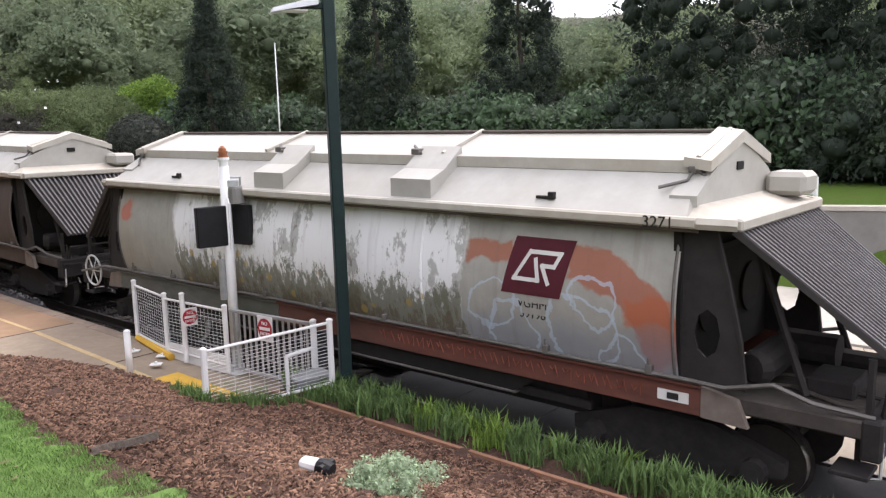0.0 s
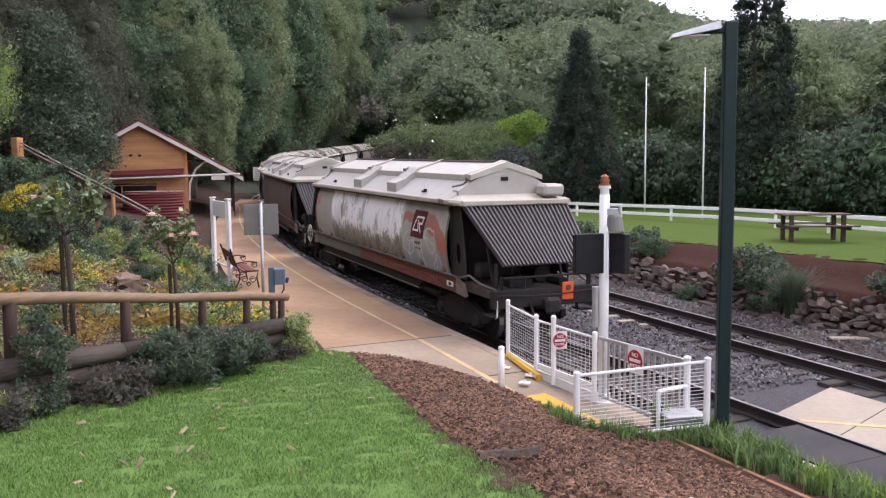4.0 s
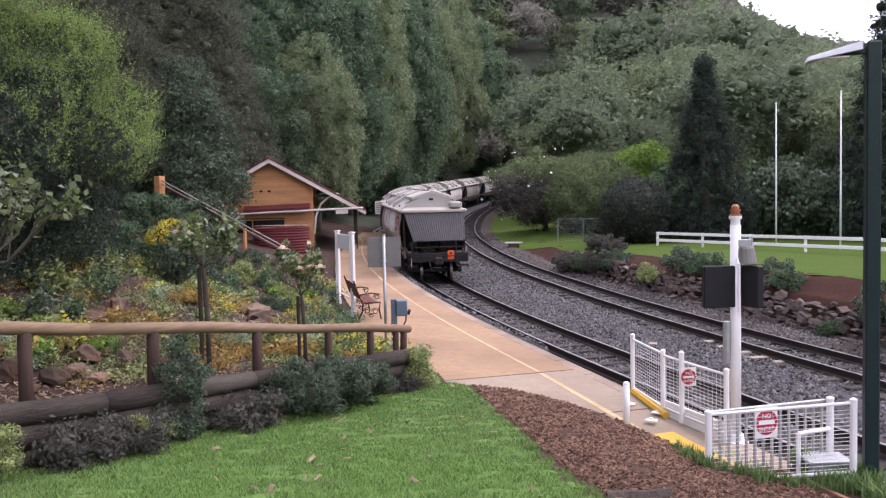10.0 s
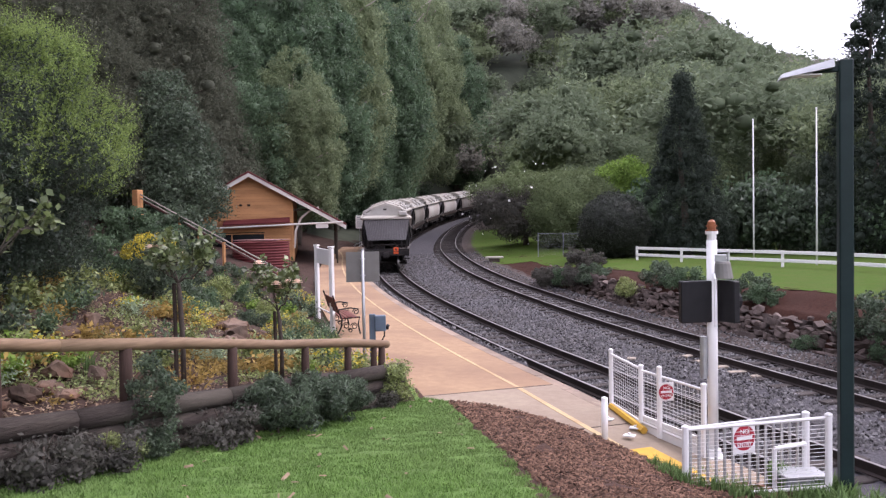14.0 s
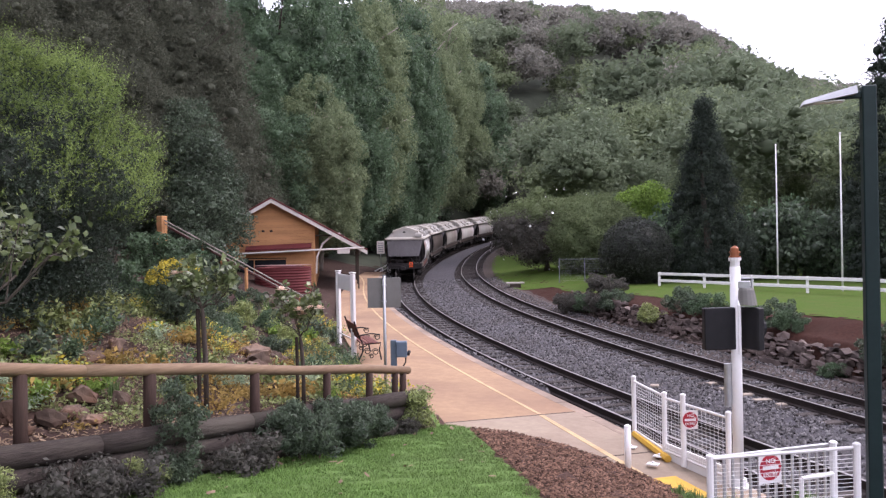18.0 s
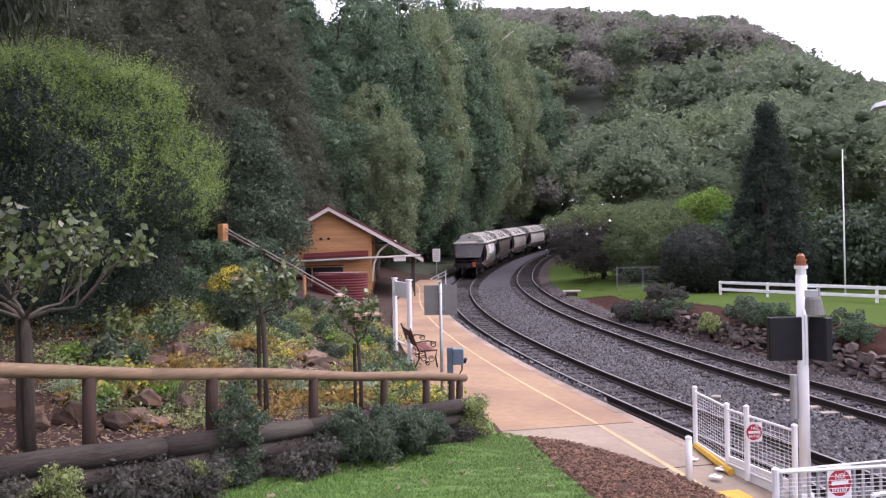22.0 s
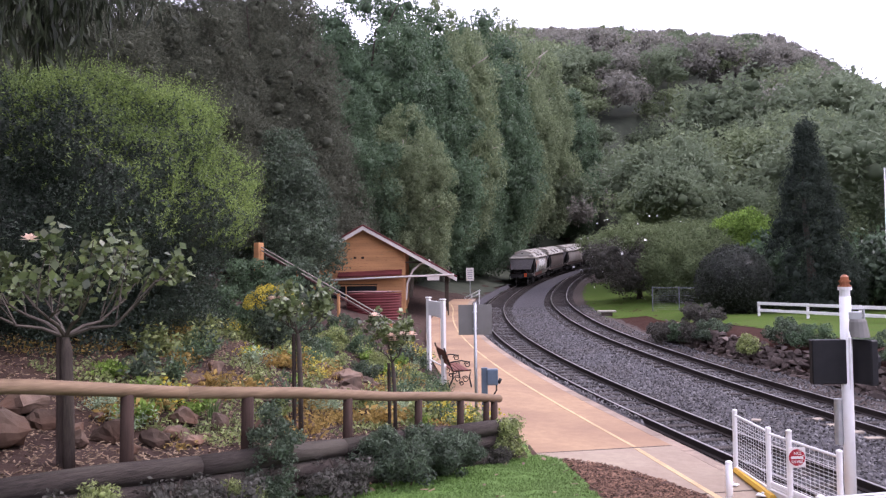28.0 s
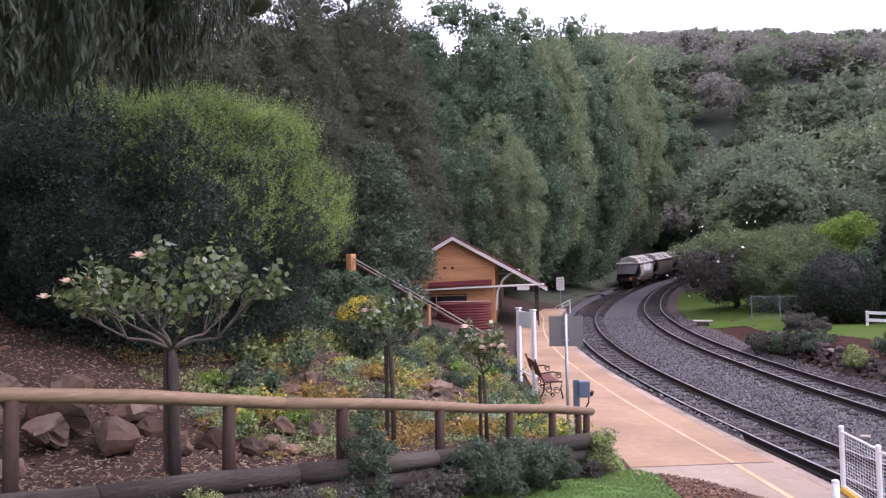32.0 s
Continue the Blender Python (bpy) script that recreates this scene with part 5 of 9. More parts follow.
text_mesh("3271", 0.15, W_MATS["ink"], last, Matrix.Translation((-4.6, 1.326, Z_GUT - 0.025)) @ pose(0, 0, 0, 90, 0, 180))
part("builder_plate", Geo().box((-4.72, 1.17, 1.0), (0.30, 0.008, 0.10)), W_MATS["logo_line"], last, "small white plate with a black mark")
part("builder_mark", Geo().box((-4.72, 1.176, 1.0), (0.11, 0.006, 0.06)), W_MATS["ink"], last)
for x in np.arange(-4.5, -1.0, 0.15):
    part("sill_scrawl", Geo().tube([(x - 0.05, 1.164, 0.94), (x - 0.02 + 0.03 * math.sin(x * 9), 1.164, 1.06), (x + 0.02, 1.164, 0.98 + 0.03 * math.sin(x * 5)), (x + 0.05, 1.164, 1.04)], 0.007, 4), W_MATS["scrawl"], last) if int(x * 100) % 5 else None
mk = part("rear_marker", Geo().box((-6.44, -0.44, 1.02), (0.03, 0.24, 0.33), bev=0.012), W_MATS["orange"], last, "orange end-of-train marker")
part("marker_lamp", Geo().tube([(-6.45, -0.44, 1.08), (-6.475, -0.44, 1.08)], 0.055, 10), W_MATS["sill"], mk)
second = make_wagon("grain wagon with white roof and dirty brown side", "side_dark", "sill_dark")
wagons.append(second)
kinds = []
for lab, sd in (("grain wagon with white roof and weathered grey side", "side_grey"), ("grain wagon with white roof and pale side", "side_pale")):
    kinds.append(make_wagon(lab, sd, "sill_dark"))
wagons += kinds
for k in range(5):
    wagons.append(copy_thing(kinds[(k + 1) % 2], Matrix.Identity(4)))
PITCH = 13.5
TRAIN = [(0, 0.4), (1, 3.5), (2, 6.3), (3, 9.1), (6, 17.5), (9, 25.4), (13, 36.0), (19, 52.0), (25, 68.1), (32, 87.0)]


def train_s(t):
    return float(np.interp(t, [a for a, _ in TRAIN], [b for _, b in TRAIN]))


def wagon_pose(s):
    a, b = Vector(on_line(s - 4.6, 0)), Vector(on_line(s + 4.6, 0))
    d = b - a
    c = (a + b) / 2
    return Matrix.Translation(c) @ d.to_track_quat("X", "Z").to_matrix().to_4x4()


def motions():
    times = [i * 0.5 for i in range(65)]
    for k, wg in enumerate(wagons):
        walk(wg, [(t, wagon_pose(train_s(t) + k * PITCH)) for t in times])
    walk(gate, [(t, pose(GATE_X, GATE_Y, 0.17, 0, 0, a)) for t, a in GATE_TURN])
    for wg in wagons[:2]:
        for ax in [c for c in wg.children if c.name.startswith("wheelset")]:
            x, y, z = ax.matrix_basis.translation
            rows = []
            for i in range(0, 193):
                t = i / 6
                rows.append((t, pose(x, y, z, 0, math.degrees((train_s(t) - 0.4) / 0.36), 0)))
            walk(ax, rows)

# ---- plants: how they are built ----
def lumpy(n, seed):
    """Random points on a unit ball's surface."""
    r = np.random.default_rng(seed)
    d = r.normal(0, 1, (n, 3))
    return d / np.linalg.norm(d, axis=1, keepdims=True)


def crown_mesh(name, clumps, per, size, material, seed=1, aspect=0.45, core=True, tri=False, droop=0.0, spread=0.9):
    """Leaves over the surfaces of many clumps (x, y, z, rx, rz), with a dark core in each."""
    r = np.random.default_rng(seed)
    C = np.asarray(clumps, float)
    area = (C[:, 3] * C[:, 4])
    cnt = np.maximum(8, (per * area / area.sum()).astype(int))
    k = np.repeat(np.arange(len(C)), cnt)
    d = r.normal(0, 1, (len(k), 3))
    d /= np.linalg.norm(d, axis=1, keepdims=True)
    rad = np.stack([C[k, 3], C[k, 3], C[k, 4]], 1)
    p = C[k, :3] + d * rad * r.uniform(0.55 if core else 0.72, 1.12, (len(k), 1))
    v, f = leaves(p, d, size, aspect, spread, r, tri, droop)
    n = f.shape[1]
    if core:
        ico = lumpy_core(1)
        cv, cf = [], []
        base = len(v)
        for i in range(len(C)):
            jit = 1 + 0.12 * np.sin(ico[0] * 7 + i).sum(1, keepdims=True) / 2
            cv.append(C[i, :3] + ico[0] * jit * np.array([C[i, 3], C[i, 3], C[i, 4]]) * 0.38)
            ff = ico[1] + base + i * len(ico[0])
            cf.append(ff if n == 3 else np.c_[ff, ff[:, :1]])
        v = np.concatenate([v] + cv)
        if n == 4:
            # cores as split triangles: keep quads by adding the edge's middle
            tris = np.concatenate([c[:, :3] for c in cf])
            mid = (v[tris[:, 2]] + v[tris[:, 0]]) / 2
            idx = np.arange(len(mid)) + len(v)
            v = np.concatenate([v, mid])
            f = np.concatenate([f, np.c_[tris, idx]])
        else:
            f = np.concatenate([f] + cf)
    return fast_mesh(name, v, n, f, material)


_ICO = {}


def lumpy_core(level):
    if level not in _ICO:
        bm = bmesh.new()
        bmesh.ops.create_icosphere(bm, subdivisions=level, radius=1)
        bm.verts.ensure_lookup_table()
        _ICO[level] = (np.array([v.co[:] for v in bm.verts]), np.array([[v.index for v in f.verts] for f in bm.faces]))
        bm.free()
    return _ICO[level]


def surface_crown(name, rx, ry, rz, cz, n, size, material, seed, sprigs=0, low=-0.7, aspect=0.3, rough=0.1):
    """A dense shrub: leaves over one uneven rounded surface, with loose sprigs that stand out."""
    r = np.random.default_rng(seed)

    def surf(k):
        d = r.normal(0, 1, (k * 2, 3))
        d /= np.linalg.norm(d, axis=1, keepdims=True)
        d = d[d[:, 2] > low][:k]
        q = 1 + rough * (np.sin(d[:, 0] * 9 + seed) * np.sin(d[:, 1] * 8) * np.cos(d[:, 2] * 7)) + rough * 0.5 * np.sin(d[:, 0] * 23 + d[:, 2] * 19) * np.sin(d[:, 1] * 21)
        return d, q[:, None]

    R = np.array([rx, ry, rz])
    d, q = surf(n)
    p = d * R * q * (1 - 0.16 * r.random((len(d), 1)) ** 1.5) + [0, 0, cz]
    out = [leaves(p, d, size, aspect, 1.0, r)]
    if sprigs:
        d, q = surf(sprigs)
        up = d + r.normal(0, 0.35, d.shape) + [0, 0, 0.35]
        up /= np.linalg.norm(up, axis=1, keepdims=True)
        ln = r.uniform(0.08, 0.42, (len(d), 1))
        for k in range(9):
            t = (k + 0.5) / 9
            out.append(leaves(d * R * q * 0.97 + [0, 0, cz] + up * ln * t + r.normal(0, 0.02, d.shape), up, size * (1.15 - 0.5 * t), aspect, 1.4, r))
    ico = lumpy_core(4)
    qc = 1 + rough * (np.sin(ico[0][:, 0] * 9 + seed) * np.sin(ico[0][:, 1] * 8) * np.cos(ico[0][:, 2] * 7))
    V, F, b = [], [], 0
    for v, f in out:
        V.append(v)
        F.append(f + b)
        b += len(v)
    cv = ico[0] * R * qc[:, None] * 0.86 + [0, 0, cz]
    tri = ico[1] + b
    V.append(cv)
    b += len(cv)
    mid = (cv[ico[1][:, 2]] + cv[ico[1][:, 0]]) / 2
    V.append(mid)
    F.append(np.c_[tri, np.arange(len(mid)) + b])
    return fast_mesh(name, np.concatenate(V), 4, np.concatenate(F), material)


def clumps_in(shape, n, seed, rmin, rmax, flat=0.8):
    """n clumps spread through a shape(u in -1..1 cubed) -> place or None."""
    r = random.Random(seed)
    out = []
    while len(out) < n:
        p = shape(r)
        if p is not None:
            q = r.uniform(rmin, rmax)
            out.append((*p, q, q * flat))
    return out


def egg(rx, rz, cz, hollow=0.45, low=-1.0):
    def f(r):
        d = Vector((r.gauss(0, 1), r.gauss(0, 1), r.gauss(0, 1))).normalized() * r.uniform(hollow, 1) ** 0.6
        return (d.x * rx, d.y * rx, cz + d.z * rz) if d.z > low else None
    return f


def spire(rx, h, z0, power=0.75):
    """Conifer outline: wide below, pointed above."""
    def f(r):
        t = r.random() ** 1.35
        w = rx * (1 - t) ** power * (0.65 + 0.35 * r.random())
        a = r.uniform(0, 2 * math.pi)
        return (w * math.cos(a), w * math.sin(a), z0 + t * h)
    return f


def trunk_geo(h, r0, r1, lean=0.0, limbs=5, reach=2.0, seed=1, start=0.35):
    r = random.Random(seed)
    g = Geo()
    pts = [(lean * t * h + 0.06 * h * 0.3 * math.sin(t * 5 + seed), 0.04 * h * math.sin(t * 4 + 2 * seed) * 0.5, t * h) for t in (0, 0.15, 0.35, 0.55, 0.75, 1)]
    g.tube(pts, [r0 * 1.25, r0, r0 + (r1 - r0) * 0.35, r0 + (r1 - r0) * 0.6, r0 + (r1 - r0) * 0.8, r1], 8)
    for i in range(limbs):
        t = start + (0.95 - start) * (i + r.random() * 0.5) / max(1, limbs)
        b = Vector(pts[0]).lerp(Vector(pts[-1]), t)
        a = r.uniform(0, 6.28)
        e = b + Vector((math.cos(a), math.sin(a), r.uniform(0.4, 0.9))) * reach * r.uniform(0.6, 1)
        g.tube([b, b.lerp(e, 0.5) + Vector((0, 0, 0.1)), e], [r0 * 0.35, r0 * 0.22, r0 * 0.08], 5)
    return g


def plant(name, label, category, x, y, crown, trunk=None, tmat="bark", z=None, group="", crown_label="", rz=0.0):
    t = thing(name, label, category, group)
    t.matrix_basis = pose(x, y, ground_at(x, y) - 0.03 if z is None else z, 0, 0, rz)
    if trunk is not None:
        part("trunk", trunk, M[tmat], t, smooth=True)
    cs = crown if isinstance(crown, (list, tuple)) else [crown]
    for c in cs:
        part("crown", c, None, t, crown_label)
    return t


def azd(az, d):
    """Plan place at an azimuth to the left of +y and a distance."""
    return -d * math.sin(radians(az)), d * math.cos(radians(az))


# ---- conifers of the upper lawn ----
con = crown_mesh("conifer_crown", clumps_in(spire(2.65, 8.8, 0.5, 0.85), 300, 11, 0.26, 0.6, 1.15) + [(0.04 * math.sin(k * 2.3), 0.04 * math.cos(k * 3.1), 8.7 + 0.19 * k, 0.34 - 0.042 * k, 0.36) for k in range(7)], 36000, 0.15, M["l_conifer"], 3, 0.35, droop=0.4)
con2 = crown_mesh("conifer_crown", clumps_in(spire(2.7, 12.5, 0.2, 0.5), 320, 12, 0.36, 0.72, 1.1), 32000, 0.18, M["l_conifer"], 4, 0.35, droop=0.4)
con3 = crown_mesh("conifer_crown", clumps_in(spire(5.6, 17, 0.2, 0.4), 420, 13, 0.6, 1.2, 1.0), 40000, 0.24, M["l_conifer"], 5, 0.35, droop=0.4)
for (az, d), cm, lab, h in (((13.3, 45), con, "dark pointed conifer on the upper lawn", 9), ((1.9, 45), con2, "tall dark columnar conifer behind the white fence", 13), ((-7.8, 45), con2, "tall dark columnar conifer beside its twin", 13), ((-21.8, 37), con3, "broad dark conifer filling the lawn's end", 16), ((-34.0, 33), con3, "broad dark conifer beyond the ramp wall", 16)):
    x, y = azd(az, d)
    plant("conifer", lab, "conifer", x, y, cm, trunk_geo(h * 0.9, 0.24, 0.04, limbs=0), z=1.2)

# clipped round shrub and loose bush by the far bend
x, y = azd(17.9, 43)
plant("round_shrub", "dark clipped ball-shaped shrub on the upper lawn", "shrub", x, y, surface_crown("shrub_crown", 1.85, 1.85, 1.85, 1.6, 20000, 0.10, M["l_ball"], 6, 160, -0.85, 0.45, 0.05), trunk_geo(1.2, 0.12, 0.06, limbs=3, reach=0.8), z=1.2)
x, y = azd(24.0, 56)
tuft = clumps_in(egg(3.9, 2.5, 2.9, 0.5, -0.85), 95, 56, 0.55, 1.05, 0.8)
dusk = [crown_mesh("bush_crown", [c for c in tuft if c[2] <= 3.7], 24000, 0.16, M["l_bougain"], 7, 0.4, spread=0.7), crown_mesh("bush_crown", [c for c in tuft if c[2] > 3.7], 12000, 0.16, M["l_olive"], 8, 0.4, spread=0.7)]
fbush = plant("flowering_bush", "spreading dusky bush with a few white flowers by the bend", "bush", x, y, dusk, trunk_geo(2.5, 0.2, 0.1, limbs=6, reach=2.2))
d_ = lumpy(60, 57)
fv, ff = leaves(d_ * [4.4, 4.4, 2.9] + [0, 0, 2.9], d_, 0.16, 0.9, 0.4, np.random.default_rng(58))
part("flowers", fast_mesh("white_flowers", fv, 4, ff, M["white"]), None, fbush, "small white flowers")
x, y = azd(20.6, 52)
plant("green_bush", "rounded mid-green bush beside the dusky bush", "bush", x, y, surface_crown("bush_crown", 2.9, 2.6, 2.5, 2.3, 18000, 0.16, M["l_olive"], 8, 1600, -0.9, 0.4, 0.16), trunk_geo(2.0, 0.15, 0.08, limbs=4, reach=1.4))
x, y = azd(17.2, 62)
plant("lime_tree", "small bright yellow-green tree behind the shrubs", "tree", x, y, crown_mesh("tree_crown", clumps_in(egg(1.9, 1.7, 4.2, 0.5, -0.8), 50, 23, 0.45, 0.8), 12000, 0.18, M["l_bright"], 9), trunk_geo(3.2, 0.16, 0.08, limbs=4, reach=1.2))

def az_of(x, y):
    return math.degrees(math.atan2(-x, y))


# ---- the tall trees behind the waiting shed ----
def lobed_crown(name, lobes, per, size, material, seed, aspect=0.5, droop=0.0, core=0.6, up=0.2, spread=1.5, heart=8):
    """A crown of separate leafy lobes (x, y, z, rx, rz): leaves over the shell of each, a solid heart inside."""
    r = np.random.default_rng(seed)
    C = np.asarray(lobes, float)
    area = C[:, 3] * C[:, 4]
    k = np.repeat(np.arange(len(C)), np.maximum(12, (per * area / area.sum()).astype(int)))
    d = r.normal(0, 1, (len(k), 3))
    d[:, 2] += up
    d /= np.linalg.norm(d, axis=1, keepdims=True)
    fuzz = 0.55 + 0.62 * r.random((len(k), 1)) ** 0.75 + 0.12 * np.sin(d[:, :1] * 6 + k[:, None]) * np.sin(d[:, 1:2] * 7)
    p = C[k, :3] + d * np.stack([C[k, 3], C[k, 3], C[k, 4]], 1) * fuzz
    p[:, 2] -= droop * 0.5 * (d[:, 2] < 0) * r.random(len(k))
    v, f = leaves(p, d, size, aspect, spread, r, True, droop)
    ico = lumpy_core(2)
    jit = 1 + 0.2 * (np.sin(ico[0][:, 0] * 7) * np.sin(ico[0][:, 1] * 6 + 1) + 0.5 * np.sin(ico[0][:, 2] * 11))[:, None]
    size_ = np.where(np.arange(len(C)) < len(C) - heart, core, 0.85)[:, None, None]
    cv = (C[:, None, :3] + (ico[0] * jit)[None] * C[:, None, [3, 3, 4]] * size_).reshape(-1, 3)
    cf = (ico[1][None] + (np.arange(len(C)) * len(ico[0]))[:, None, None]).reshape(-1, 3)
    return fast_mesh(name, np.concatenate([v, cv]), 3, np.concatenate([f, cf + len(v)]), material)


def lobes_round(h, z0, wide, n, rmin, rmax, flat, seed, heart=8):
    """Lobes spaced over a crown of height h above z0; wide(t) is its half width at the share t of its height."""
    r = random.Random(seed)
    out = []
    for _ in range(n):
        best = None
        for _ in range(7):
            t, a = r.random() ** 0.85, r.uniform(0, 6.283)
            w = wide(t) * r.uniform(0.68, 1.0)
            p = Vector((w * math.cos(a), w * math.sin(a), z0 + t * h))
            near = min(((p - Vector(q[:3])).length for q in out), default=9)
            if best is None or near > best[0]:
                best = (near, p, t)
        q = r.uniform(rmin, rmax) * (1.05 - 0.45 * best[2])
        out.append((*best[1], q, q * flat))
    for i in range(heart):
        t = 0.04 + 0.72 * i / heart
        out.append((0, 0, z0 + t * h, wide(t) * 0.62, h / heart * 0.9))
    return out


full = lambda t: 4.4 * math.sin(math.pi * (0.16 + 0.80 * t)) ** 0.7
slim = lambda t: 3.7 * math.sin(math.pi * (0.2 + 0.77 * t)) ** 0.8
wide_low = lambda t: 5.0 * (1 - 0.72 * t ** 1.6)
LEAFY = [(lobed_crown("tree_crown", lobes_round(15.0, 1.4, full, 120, 0.7, 1.5, 0.95, 31 + k), 105000, 0.17, M["l_willow"], 10 + k, 0.6, 0.25, 0.4), 17.2) for k in range(2)]
GUM = (lobed_crown("tree_crown", lobes_round(13.5, 2.4, slim, 120, 0.5, 1.1, 1.15, 35), 80000, 0.17, M["l_gum"], 14, 0.5, 0.5, 0.38), 16.6)
DARK = [(lobed_crown("tree_crown", lobes_round(16.0, 0.8, wide_low, 240, 0.7, 1.3, 0.9, 41 + k, 10), 190000, 0.17, M["l_dark"], 16 + k, 0.3, 0.3, 0.28, 0.1, 1.5, 10), 17.4) for k in range(2)]
for i, (az, d, kind, top, lab) in enumerate((
        (50.5, 46, DARK[0], 24.0, "tall dense dark tree behind the shed"), (55.5, 40, DARK[1], 23, "tall dense dark tree above the garden"), (61.5, 36, DARK[0], 23, "tall dense dark tree above the garden"), (68, 32, DARK[1], 23, "tall dense dark tree above the garden"), (76, 30, DARK[0], 23, "tall dense dark tree above the garden"), (85, 28, DARK[1], 23, "tall dense dark tree above the garden"),
        (48.2, 60, LEAFY[1], 20.5, "tall leafy green tree behind the shed"), (45.4, 62, LEAFY[0], 18.0, "tall leafy green tree behind the shed"), (42.3, 58, LEAFY[1], 20.3, "tall leafy green tree behind the shed"), (39.6, 63, LEAFY[0], 19.2, "tall leafy green tree behind the shed"), (37.6, 70, GUM, 19.6, "pale green gum tree with thin leaves"), (35.2, 84, LEAFY[1], 18.4, "leafy green tree by the bend"), (33.2, 100, GUM, 18.6, "tall pale gum tree that overhangs the line"), (31.2, 122, GUM, 17.2, "pale green gum tree by the bend"),
        (28.9, 142, LEAFY[0], 13.2, "leafy green tree beyond the bend"), (44.2, 50, LEAFY[0], 13.5, "leafy tree close behind the shed"), (40.0, 52, GUM, 12.5, "slender gum tree close behind the shed"), (36.4, 76, LEAFY[0], 12.5, "leafy green tree beside the line"), (47.0, 47, DARK[0], 14.0, "dark tree close behind the shed"), (33.9, 112, LEAFY[1], 13.0, "leafy green tree beside the line"))):
    x, y = azd(az, d)
    z = ground_at(x, y)
    cm, hh = kind
    sc = (3.3 + d * math.tan(radians(top)) - z) / hh
    t = plant("tree", lab, "tree", x, y, cm, trunk_geo(13, 0.3, 0.06, 0.015, 14, 4.4, i + 3, 0.25), "palebark" if hh == 16.6 else "bark", rz=i * 67)
    t.scale = (sc ** 0.75, sc ** 0.75, sc)

x, y = azd(48.4, 39.2)
t = plant("tree", "dark green tree whose branches hang over the shed", "tree", x, y, lobed_crown("tree_crown", lobes_round(14.2, 2.9, wide_low, 150, 0.9, 1.7, 0.8, 47, 10), 60000, 0.26, M["l_hedge"], 48, 0.5, 0.3, 0.28, 0.1, 1.5, 10), trunk_geo(13, 0.3, 0.06, 0.015, 6, 3, 61), rz=200)
t.scale = (0.5, 0.5, 0.46)

# ---- trees added mostly out of view, behind the camera and at the garden's upper end, for shade ----
for i, (x, y, sc, lab) in enumerate(((-16.5, -2.5, 0.85, "unseen dense dark tree added to shade the garden"), (-13.0, -6.0, 0.9, "unseen dense dark tree added to shade the garden"), (-21.0, 5.5, 0.95, "dense dark tree above the garden"))):
    t = plant("tree", lab, "tree", x, y, DARK[i % 2][0], trunk_geo(13, 0.3, 0.06, 0.015, 6, 3, i + 50), rz=30 + i * 71)
    t.scale = (sc, sc, sc)

# ---- woods on the hillsides: one mass of many crowns ----
SKY_AZ = [-40, -15, -12, -9, -5.5, -0.5, 4, 6, 8, 10, 12, 15, 18, 21.5, 26, 29, 33, 40]
SKY_EL = [8.5, 7.6, 7.3, 7.6, 9.1, 9.7, 9.7, 10.2, 10.8, 12.0, 13.4, 15.4, 15.6, 16.3, 16.8, 17.0, 17.0, 16.5]


